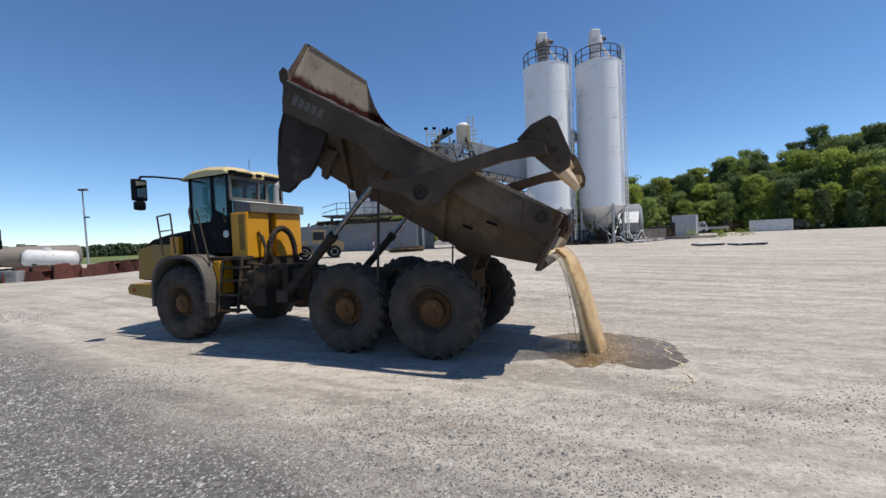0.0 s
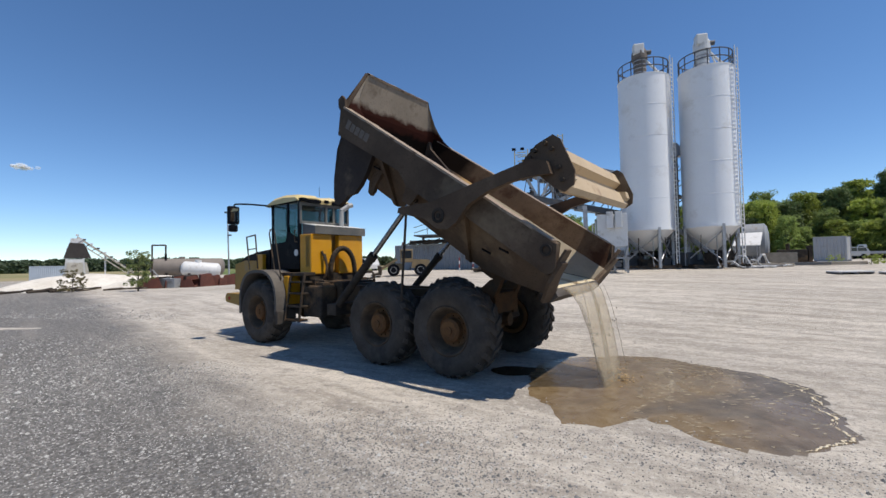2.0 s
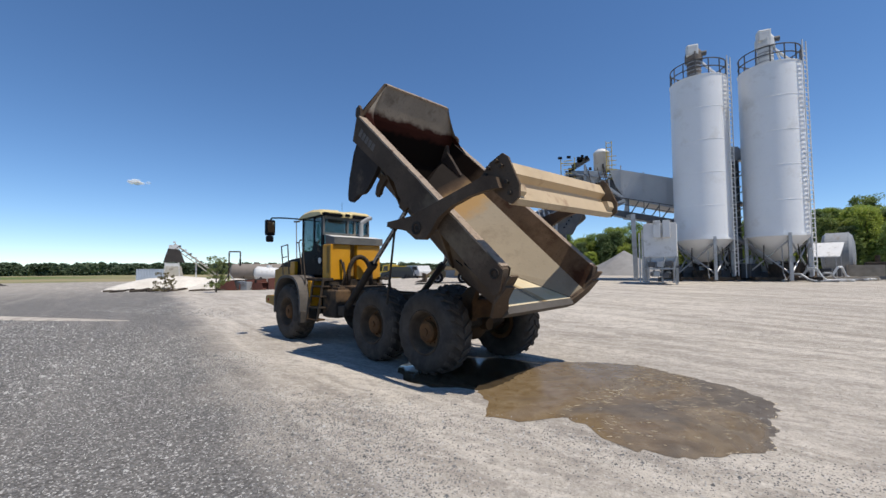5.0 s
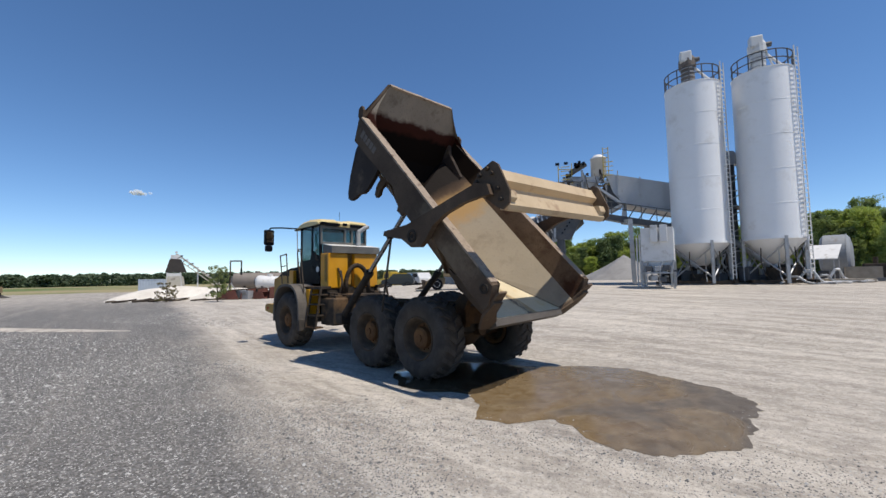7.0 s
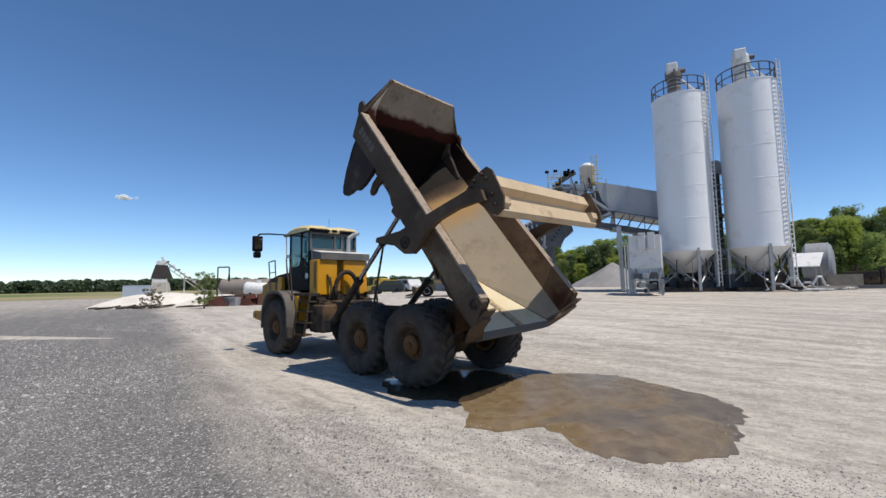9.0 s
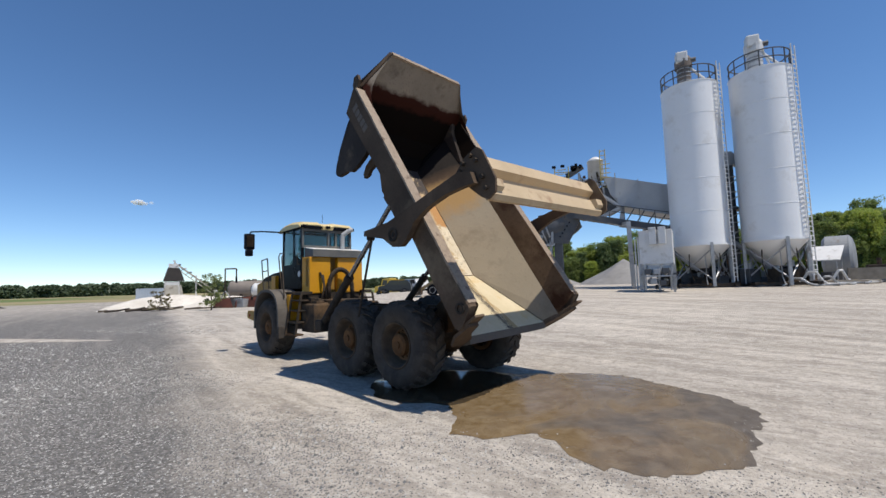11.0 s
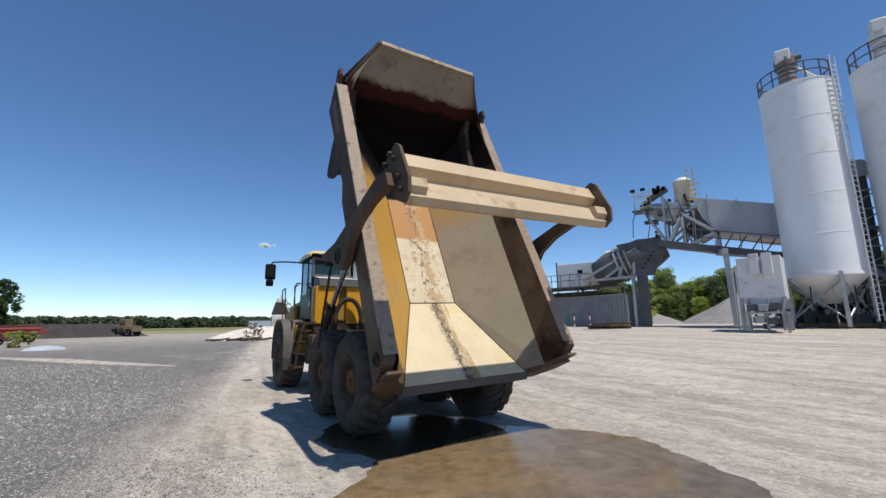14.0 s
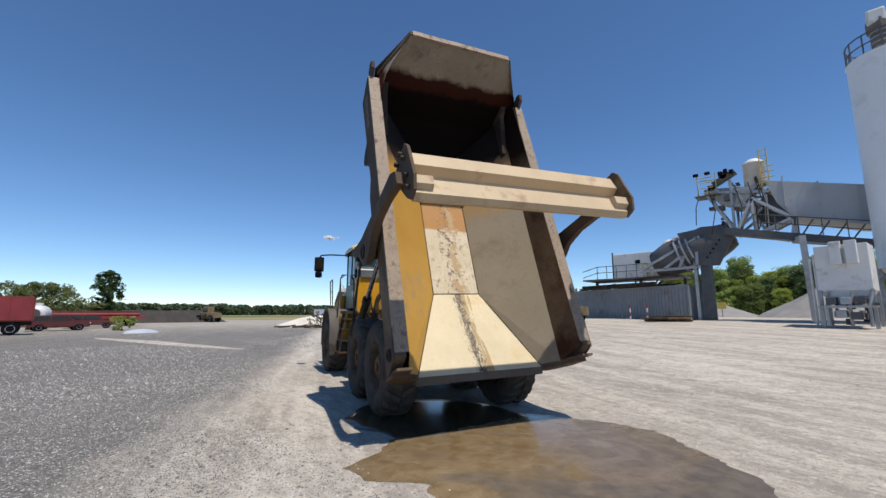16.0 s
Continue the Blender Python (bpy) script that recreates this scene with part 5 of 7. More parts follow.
    for x in (-10.3, -6.5, -3.2):
        part("deck_leg", beam(B(), (x, 38.6, 0), (x, 38.6, z(4.4)), 0.2, 0.2), DGREY, plant)
    for dz in (0.5, 1.0):
        part("deck_rail", pipe(B(), [(-10.5, 36.25, z(4.2 + dz)), (-9.2, 36.25, z(4.55 + dz)), (-5.2, 36.25, z(4.55 + dz))], 0.03, 6), DGREY, plant)
    for i in range(6):
        part("deck_post", bar(B(), (-9.2 + i * 0.8, 36.25, z(4.5)), (-9.2 + i * 0.8, 36.25, z(5.55)), 0.03, 6), DGREY, plant)
    bm = B()
    for k in (0, 0.5, 1.0):
        box(bm, -5.5, -4.3, 36.15, 36.2, z(4.55 + k * 0.9), z(4.62 + k * 0.9))
    for k in (0, 0.4, 0.8, 1.15):
        box(bm, -5.5 + k, -5.44 + k, 36.14, 36.21, z(4.52), z(5.5))
    part("yellow_gate", bm, YRAIL, plant, "yellow safety gate")
    rnd = random.Random(14)
    for i in range(26):
        x, zz = rnd.uniform(-0.8, 2.7), rnd.uniform(7.2, 10.4)
        bm = B()
        box(bm, x, x + rnd.uniform(0.1, 0.5), Y - 0.75 + rnd.uniform(0, 0.5), Y - 0.1, z(zz), z(zz + rnd.uniform(0.08, 0.4)), 0.02)
        part("fitting", bm, rnd.choice((GALV, DGREY, DARKM)), plant)
    for i in range(6):
        x = rnd.uniform(-0.6, 2.4)
        part("cable", pipe(B(), [(x, Y - 0.7, z(10.2)), (x + 0.3, Y - 0.75, z(8.6)), (x + rnd.uniform(-0.4, 0.6), Y - 0.7, z(7.0))], 0.03, 6), DARKM, plant)
    for dy in (-1.0, -0.3):
        for a, b in (((1.05, 6.88), (3.6, 6.15)), ((2.0, 9.05), (4.0, 7.38)), ((3.97, 7.38), (3.74, 6.0)), ((2.05, 6.6), (2.0, 9.0)), ((2.05, 6.65), (3.9, 7.45)), ((1.05, 6.9), (2.0, 9.0)), ((4.05, 8.1), (4.0, 6.1)), ((3.7, 6.05), (5.6, 5.7))):
            part("truss_beam", beam(B(), (a[0], Y + dy, z(a[1])), (b[0], Y + dy, z(b[1])), 0.17, 0.17), GREYP, plant, "pale grey truss beam")
    for k in range(7):
        x = 4.1 + 0.7 * k
        part("truss_strut", beam(B(), (x, Y - 1.1, z(6.1 - 0.24 * (x - 4.1))), (x + 0.7, Y - 1.1, z(7.2 - 0.30 * (x - 4.1))), 0.08, 0.08), DGREY, plant)
    for x0 in (-0.75, 2.6):
        for k in range(4):
            part("yellow_rail", bar(B(), (x0, Y - 0.95, z(9.9 + 0.36 * k)), (x0 + 0.7, Y - 0.95, z(9.9 + 0.36 * k)), 0.03, 6), YRAIL, plant)
    for k in range(3):
        part("flood_lamp", box(B(), 0.3 + 0.32 * k, 0.52 + 0.32 * k, Y - 0.9, Y - 0.6, z(10.95 + 0.12 * (k % 2)), z(11.25 + 0.12 * (k % 2)), 0.04), BLACKP, plant)
    sign = part("yellow_sign", box(B(), -4.4, -3.6, 54.9, 55.0, 0.9, 1.6), YRAIL, plant)
    part("sign_post", bar(B(), (-4.0, 55.05, -0.1), (-4.0, 55.05, 1.6), 0.05, 6), GALV, plant)
    part("feed_hose", pipe(B(), [(-1.0, 34.8, z(9.6)), (-1.2, 34.8, z(9.0)), (-1.3, 34.9, z(7.8))], 0.03, 6), DARKM, plant)


build_plant()


def build_baghouse():
    bag = thing("dust_collector", "white boxy dust collector on a steel stand", "dust collector", on(5.75, 29.6, 0, -8))
    bm = B()
    box(bm, -0.95, 0.95, -0.2, 1.6, 1.75, 3.95, 0.02)
    part("housing", bm, WHITE, bag)
    bm = B()
    extrude(bm, [(-0.95, 1.75), (0.95, 1.75), (0.4, 1.0), (-0.4, 1.0)], -0.1, 1.4)
    part("hopper", bm, WHITE, bag)
    for x0 in (-0.35, 0.2):
        bm = B()
        box(bm, x0, x0 + 0.42, -0.5, -0.21, 3.0, 4.1, 0.03)
        part("inlet_box", bm, WHITE, bag)
    for x in (-0.9, 0.9):
        for y in (-0.15, 1.5):
            part("leg", beam(B(), (x, y, 0), (x, y, 1.8), 0.14, 0.14), GALV, bag)
    bm = B()
    box(bm, -1.0, 1.0, -0.6, 0.2, 0.95, 1.05)
    part("service_deck", bm, GALV, bag)
    for i, (x, zz) in enumerate(((-0.5, 1.1), (0.0, 1.1), (0.5, 1.15), (-0.2, 0.5), (0.3, 0.4))):
        bm = B()
        box(bm, x - 0.2, x + 0.18, -0.5, 0.0, zz, zz + 0.35, 0.04)
        part("blower", bm, GALV if i % 2 else DGREY, bag)
    rnd = random.Random(3)
    for i in range(16):
        x, y, zz = rnd.uniform(-1.0, 0.9), rnd.uniform(-0.6, 1.2), rnd.uniform(0.0, 1.3)
        bm = B()
        box(bm, x, x + rnd.uniform(0.1, 0.35), y, y + 0.2, zz, zz + rnd.uniform(0.1, 0.35), 0.02)
        part("fitting", bm, rnd.choice((GALV, DGREY, WHITE)), bag)
    for x in (-0.7, 0.1, 0.75):
        part("duct", pipe(B(), [(x, -0.3, 0.1), (x, -0.35, 1.0), (x + 0.15, -0.3, 1.7)], 0.07, 8), GALV, bag)
    part("riser", pipe(B(), [(-1.05, 0.2, 0.1), (-1.05, 0.2, 3.6)], 0.06, 8), WHITE, bag)
    part("riser", pipe(B(), [(-1.25, 0.4, 0.1), (-1.25, 0.4, 3.4)], 0.05, 8), WHITE, bag)


build_baghouse()


def build_container(m, length, material, label, ribs=True):
    con = thing("shipping_container", label, "container", m)
    bm = B()
    box(bm, 0.06, length - 0.06, 0.06, 2.38, 0.16, 2.52)
    part("core", bm, material, con)
    n = int(length / 0.28)
    for y0, y1 in ((0.0, 0.06), (2.38, 2.44)):
        bm = B()
        for i in range(n):
            x = 0.12 + i * (length - 0.24) / n
            extrude(bm, [(x, y0), (x + 0.05, y0 + (0.055 if y0 > 1 else -0.0)), (x + 0.14, y0 + 0.03), (x + 0.16, y1)][:0] or [(x, y1), (x + 0.03, y0 + 0.004), (x + 0.13, y0 + 0.004), (x + 0.16, y1)], 0.18, 2.44, "xy")
        tagged(part("corrugation", bm, material, con), kind="stuff")
    for zz in (0.0, 2.46):
        for y in (0.0, 2.32):
            bm = B()
            box(bm, 0, length, y, y + 0.12, zz, zz + 0.15)
            part("rail", bm, material, con)
    for x in (0, length - 0.14):
        for y in (-0.005, 2.305):
            bm = B()
            box(bm, x, x + 0.14, y, y + 0.14, 0.0, 2.6)
            part("corner_post", bm, material, con)
    return con


CONT = mat("grey_container_paint", (0.22, 0.235, 0.25), (0.30, 0.315, 0.33), 0.6, 0.6, 0, 0, 10, (0.20, 0.16, 0.13), 0.25, 0.8)
build_container(on(-2.3, 35.0) @ pose(-11.2, 4.2, -0.15, 0, 0, -20.5), 12.1, CONT, "long grey corrugated shipping container")
tagged(part("pipe_rack", pipe(beam(B(), (-11.5, 38.2, 2.62), (-4.0, 35.6, 2.62), 0.8, 0.1), [(-11.4, 38.0, 2.78), (-4.5, 35.5, 2.74)], 0.12), DARKM, None, m=pose(0, 0, 1.2)), "dark pipes lying on the container roof", "pipes")


def build_roof_scrap(m):
    heap = thing("scrap_heap", "dark scrap pipes and hoses heaped on the container roof", "scrap", m)
    rnd = random.Random(88)
    for i in range(46):
        x, y = rnd.uniform(0.2, 9.5), rnd.uniform(0.2, 2.2)
        a, l = rnd.gauss(0, 0.35), rnd.uniform(0.5, 1.6)
        r = rnd.uniform(0.04, 0.11)
        h = r + rnd.uniform(0, 0.28)
        part("scrap_pipe", bar(B(), (x, y, r), (x + l * math.cos(a), y + l * math.sin(a), h + rnd.uniform(0, 0.25)), r, 7), rnd.choice((DARKM, DGREY, RUST, DARKM)), heap)


build_roof_scrap(on(-2.3, 35.0) @ pose(-11.2, 4.2, -0.15 + 2.61, 0, 0, -20.5))


def build_pallet(m, label):
    pal = thing("pallet", label, "panel", m)
    bm = B()
    box(bm, -1.0, 1.0, -0.6, 0.6, 0.10, 0.16, 0.01)
    part("board", bm, WHITE, pal)
    for x in (-0.9, 0, 0.9):
        bm = B()
        box(bm, x - 0.08, x + 0.08, -0.6, 0.6, 0.0, 0.10)
        part("bearer", bm, DGREY, pal)


build_pallet(on(17.6, 27.4, 0, 6) @ Matrix.Diagonal((0.85, 0.8, 1, 1)), "flat white panel lying on dark bearers")
build_pallet(on(19.7, 26.7, 0, -4) @ Matrix.Diagonal((0.95, 0.8, 1, 1)), "flat white panel lying on dark bearers")


def build_post_pair():
    for i, (x, y) in enumerate(((-5.6, 33.2), (-4.5, 33.4))):
        p = thing("marker_post", "red and white striped marker post", "post", on(x, y))
        for k in range(4):
            part("band", bar(B(), (0, 0, k * 0.28), (0, 0, k * 0.28 + 0.28), 0.05, 8), RED if k % 2 else WHITE, p)
    p = thing("pipe_stack", "pile of dark scrap pipes on the ground", "pipes", on(-2.9, 32.2, 0, 20))
    rnd = random.Random(2)
    for i in range(9):
        y = rnd.uniform(-0.5, 0.5)
        part("scrap_pipe", bar(B(), (-1.3 + rnd.uniform(-0.3, 0.3), y, 0.08 + 0.12 * (i // 4)), (1.3 + rnd.uniform(-0.4, 0.4), y + rnd.uniform(-0.3, 0.3), 0.08 + 0.14 * (i // 4)), 0.07, 8), DARKM, p)


build_post_pair()


def mound(name, x, y, rx, ry, h, material, label, seed, rz=0.0, full=1.0):
    bm = B()
    n, k = 40, 9
    rows = []
    for j in range(k + 1):
        f = j / k
        ring = []
        for i in range(n):
            a = 2 * math.pi * i / n
            w = 1 + 0.22 * noise.noise((math.cos(a) * 1.3 + seed, math.sin(a) * 1.3, seed))
            zz = h * (1 - f ** full) * (1 - 0.25 * f) + 0.12 * h * noise.noise((math.cos(a) * f * 3, math.sin(a) * f * 3, seed + 4)) * (1 - f) * f * 3
            ring.append(bm.verts.new((rx * f * w * math.cos(a), ry * f * w * math.sin(a), zz if j < k else -0.15)))
        rows.append(ring)
    for p, q in zip(rows, rows[1:]):
        for i in range(n):
            bm.faces.new((p[i], p[(i + 1) % n], q[(i + 1) % n], q[i]))
    bmesh.ops.remove_doubles(bm, verts=bm.verts, dist=1e-4)
    ob = part(name, bm, material, None, "", True, on(x, y, 0, rz))
    return tagged(ob, label, "mound")


mound("aggregate_bank", -6.0, 62, 5.0, 5, 1.9, PILE, "heap of grey crushed aggregate", 1)
mound("aggregate_bank", 4.0, 60, 6, 6, 3.3, PILE, "large heap of grey crushed aggregate", 2)
mound("gravel_mound", -42.0, 30.8, 7.4, 3.6, 1.5, PALE, "low mound of pale loose gravel", 3, 56, 2.6)
mound("gravel_mound", -36.3, 33.2, 5.5, 2.4, 1.2, PALE, "low mound of pale loose gravel", 5, 50, 2.4)
mound("gravel_berm", -23, 8.15, 10.5, 0.55, 0.13, BERM, "low pale windrow of loose gravel", 8, 12.6)


def soil_bank(x, y0, y1, half, h):
    """A long flat-topped heap."""
    bm, rows, n = B(), [], 46
    for i in range(n + 1):
        f = i / n
        end = min(1.0, min(f, 1 - f) * 7)
        row = []
        for k in (-1, -0.62, -0.42, -0.15, 0.15, 0.42, 0.62, 1):
            top = 0.0 if abs(k) == 1 else (0.72 if abs(k) > 0.5 else 1.0)
            lump = 0.10 * noise.noise((k * 2, f * 22, 5)) + 0.06 * noise.noise((k * 6, f * 60, 2))
            row.append(bm.verts.new((x + half * k * (1 + 0.8 * lump), y0 + (y1 - y0) * f, (h * top * (1 + lump) * end) - (0.15 if top == 0 else 0))))
        rows.append(row)
    for p, q in zip(rows, rows[1:]):
        for i in range(7):
            bm.faces.new((p[i], p[i + 1], q[i + 1], q[i]))
    tagged(part("soil_bank", bm, DIRTPILE), "long flat-topped heap of dark soil", "mound")


soil_bank(-86, 12.5, 31.5, 5.5, 2.1)


def build_debris():
    """Broken timbers and dark scrap along the mound's foot."""
    rnd = random.Random(61)
    for i in range(22):
        f = rnd.random()
        x, y = -43.5 + 10 * f + rnd.uniform(-1, 1), 22.8 + 9.5 * f + rnd.uniform(-0.8, 0.8)
        d = thing("broken_timber", "dark broken timber lying by the gravel mound", "timber", on(x, y, 0, rnd.uniform(20, 100)), "timbers by the mound")
        l, r = rnd.uniform(0.5, 1.6), rnd.uniform(0.06, 0.14)
        bm = bar(B(), (-l, 0, r), (l * 0.2, 0.1, r * 1.5), r, 7, r * 0.9)
        bar(bm, (l * 0.2, 0.1, r * 1.5), (l, -0.05, r * rnd.uniform(1, 4)), r * 0.9, 7, r * 0.5)
        part("log", bm, rnd.choice((BARK, DARKM, WOOD)), d)


# ---- vegetation ----
def leaf_crown(rnd, clumps, leaf, per):
    """Leaves scattered in clumps: (centre, radius) pairs."""
    vs, fs = [], []
    for (cx, cy, cz), r in clumps:
        for _ in range(per):
            a, b = rnd.uniform(0, 2 * math.pi), math.acos(rnd.uniform(-1, 1))
            k = r * rnd.uniform(0.55, 1.08)
            p = Vector((cx + k * math.sin(b) * math.cos(a), cy + k * math.sin(b) * math.sin(a), cz + 0.8 * k * math.cos(b)))
            q = Euler((rnd.uniform(-1.2, 1.2), rnd.uniform(-1.2, 1.2), rnd.uniform(0, 6.28))).to_matrix()
            w, l = leaf * rnd.uniform(0.5, 0.9), leaf * rnd.uniform(0.8, 1.4)
            i = len(vs)
            for e in ((-w, 0, 0), (0, -l, 0.1 * l), (w, 0, 0), (0, l, -0.15 * l)):
                vs.append(p + q @ Vector(e))
            fs.append((i, i + 1, i + 2, i + 3))
    me = bpy.data.meshes.new("crown")
    me.from_pydata(vs, [], fs)
    return me


def build_tree(seed, h, spread, leaf, per, material, label, clump_n=26, bare=0.22, puff=(0.07, 0.13)):
    rnd = random.Random(seed)
    tree = thing("tree", label, "tree")
    bm = B()
    lean = [(0, 0)]
    for i in range(1, 6):
        lean.append((lean[-1][0] + rnd.uniform(-0.03, 0.03) * h, lean[-1][1] + rnd.uniform(-0.03, 0.03) * h))
    for i in range(5):
        bar(bm, (*lean[i], h * 0.16 * i - (0.3 if i == 0 else 0)), (*lean[i + 1], h * 0.16 * (i + 1)), 0.022 * h * (1 - i * 0.17), 7, 0.022 * h * (1 - (i + 1) * 0.17))
    clumps = []
    for i in range(clump_n):
        f = rnd.uniform(bare, 1.0)
        wide = spread * (1.0 - 0.75 * abs((f - bare) / (1 - bare) - 0.35) ** 1.3) * rnd.uniform(0.75, 1.1)
        a = rnd.uniform(0, 6.28)
        k = wide * math.sqrt(rnd.uniform(0.05, 1))
        c = (k * math.cos(a), k * math.sin(a), h * f * 0.95)
        clumps.append((c, h * rnd.uniform(*puff)))
        if i % 3 == 0:
            j = min(4, int(f * 5))
            bar(bm, (*lean[j], h * 0.16 * j), c, 0.006 * h, 5, 0.002 * h)
    part("trunk", bm, BARK, tree)
    me = leaf_crown(rnd, clumps, leaf, per)
    me.materials.append(material)
    crown = new("crown", me)
    crown.parent = tree
    return tree


LEAF2 = leafy(mat("yellow_green_leaf", (0.25, 0.31, 0.06), (0.34, 0.39, 0.08), 0.25, 0.6, 0, 0, 1.0, (0.15, 0.22, 0.03), 0.4, 0.3, tone=1.0))
WILLOW = leafy(mat("dusty_willow_leaf", (0.15, 0.19, 0.06), (0.22, 0.25, 0.09), 0.4, 0.6, 0, 0, 1.0, tone=1.0))
DRYLEAF = leafy(mat("dry_weed", (0.17, 0.15, 0.07), (0.25, 0.21, 0.11), 1.0, 0.8, 0, 0, 4.0, tone=1.0))
LEAF3 = leafy(mat("pine_needles", (0.085, 0.13, 0.045), (0.13, 0.18, 0.06), 0.3, 0.7, 0, 0, 1.0, tone=1.0), 0.3)


def build_forest():
    kinds = []
    for i, (h, sp, m, label) in enumerate(((11, 3.6, LEAF, "fresh green broadleaf tree in full leaf"), (12, 3.2, LEAF2, "yellow-green broadleaf tree in spring leaf"), (13, 4.0, LEAF, "tall green broadleaf tree at the wood's edge"), (12, 2.8, LEAF3, "dark green tree in the wood"), (9, 3.4, LEAF2, "bushy yellow-green broadleaf tree"))):
        kinds.append(build_tree(20 + i, h, sp, 0.16, 52, m, label, 260, 0.02, (0.03, 0.085)))
    rnd = random.Random(9)
    placed = 0
    for row, (depth, rise) in enumerate(((94, 0.0), (100, 1.2), (107, 3.8), (115, 6.8), (124, 9.6))):
        n = 84
        for i in range(n):
            ang = -12 + 74 * (i + rnd.uniform(-0.4, 0.4)) / n
            a = radians(ang)
            lift = rise * max(0.0, min(1.15, (ang - 12) / 30))
            if row >= 3 and ang < 14:
                continue
            d = depth + rnd.uniform(-2, 2)
            x, y = d * math.sin(a), d * math.cos(a)
            k = kinds[rnd.choice((0, 1, 1, 2, 4, 4))] if rnd.random() > (0.10 if ang < 36 else 0.5) else kinds[3]
            s = rnd.uniform(0.55, 0.95) * (0.85 if row == 0 else 1.0) * (0.92 if ang < 12 else 1.0)
            m = pose(x, y, ground_z(x, y) + lift, 0, 0, rnd.uniform(0, 360)) @ Matrix.Diagonal((s, s, s * rnd.uniform(0.9, 1.15), 1))
            if placed < len(kinds):
                t = kinds[placed]
                t.matrix_basis = m
            else:
                t = copy_thing(k, m)
                t.matrix_basis = m
            tagged(t, group="wood on the hillside")
            placed += 1
    # hillside under the wood
    bm = B()
    rows = []
    for d, zz in ((88, 0.0), (96, 0.2), (105, 2.2), (118, 7.5), (130, 10.5), (160, 11)):
        row = []
        for i in range(31):
            ang = 8 + 70 * i / 30
            a = radians(ang)
            f = max(0.0, min(1.15, (ang - 12) / 30))
            row.append(bm.verts.new((d * math.sin(a), d * math.cos(a), 1.20 + zz * f)))
        rows.append(row)
    for p, q in zip(rows, rows[1:]):
        for i in range(30):
            bm.faces.new((p[i], p[i + 1], q[i + 1], q[i]))
    tagged(part("hillside", bm, HILL, None, "", True), "grassy wooded hillside", "hill", kind="structure")


HILL = mat("undergrowth", (0.06, 0.09, 0.02), (0.10, 0.14, 0.03), 0.2, 0.9)
build_forest()
t = build_tree(51, 8.2, 2.2, 0.13, 60, LEAFD, "lone dark green tree at the yard's edge", 120, 0.12, (0.03, 0.08))
t.matrix_basis = on(-73.5, 11.5)
t = build_tree(52, 5.6, 6.4, 0.12, 60, WILLOW, "wide pale green willow bush", 260, 0.05, (0.06, 0.13))
t.matrix_basis = on(-69, 4.0)
t = build_tree(53, 7.0, 3.0, 0.13, 60, LEAFD, "green tree beside the parked cars", 110, 0.15, (0.03, 0.08))
t.matrix_basis = on(-66, -2.5)
t = build_tree(54, 3.2, 1.25, 0.05, 45, WILLOW, "small sapling bush on the mound", 90, 0.06, (0.03, 0.08))
t.matrix_basis = on(-31.9, 27.2, 0.3)
t = build_tree(55, 2.0, 1.2, 0.045, 40, DRYLEAF, "dry olive weeds at the mound's foot", 70, 0.03, (0.03, 0.09))
t.matrix_basis = on(-37.5, 26.0, 0)
t = build_tree(56, 1.5, 1.4, 0.06, 50, LEAF2, "low green bush in the gravel", 50, 0.03, (0.05, 0.11))
t.matrix_basis = on(-46, 9.7)


# leaf green with a little distance haze mixed into the colour
LEAFAR = leafy(mat("hazy_distant_leaf", (0.06, 0.09, 0.048), (0.095, 0.13, 0.065), 0.02, 0.7, 0, 0, 0.2, tone=1.0), 0.4)


def far_woods():
    rnd = random.Random(31)
    clumps = []
    for i in range(760):
        a = radians(rnd.uniform(-125, -2))
        d = rnd.uniform(330, 380)
        x, y = d * math.sin(a), d * math.cos(a)
        h = 7.6 + 1.8 * noise.noise((a * 9, 0, 2)) + rnd.uniform(-0.6, 0.7)
        clumps.append(((x, y, h * 0.35), h * 0.62))
        clumps.append(((x + rnd.uniform(-3, 3), y + rnd.uniform(-3, 3), h * 0.72), h * 0.36))
    me = leaf_crown(rnd, clumps, 0.85, 150)
    me.materials.append(LEAFAR)
    tagged(new("far_woods", me), "distant dark green line of woods", "woods", kind="stuff")


far_woods()


def build_cloud():
    rnd = random.Random(8)
    bm = B()
    for i in range(26):
        x = rnd.gauss(0, 20)
        bmesh.ops.create_icosphere(bm, subdivisions=2, radius=1, matrix=Matrix.Translation((x, rnd.gauss(0, 10), rnd.gauss(0, 9) * (1 - abs(x) / 120))) @ Matrix.Diagonal((rnd.uniform(8, 20), 8, rnd.uniform(4, 10), 1)))
    c = part("cloud", bm, CLOUD, None, "", True, pose(-2592, 1503, 526, 0, 0, 60))
    tagged(c, "one small wispy white cloud", "cloud", kind="stuff")


CLOUD = plain("thin_cloud", (0.95, 0.95, 0.95), 1.0, 0, 0, 0.22)
build_cloud()


# ---- things at the left edge of the yard ----
PALEBEIGE = mat("weathered_beige_paint", (0.50, 0.46, 0.38), (0.64, 0.60, 0.52), 0.6, 0.7, 0, 0, 8, (0.25, 0.21, 0.17), 0.4, 0.7)


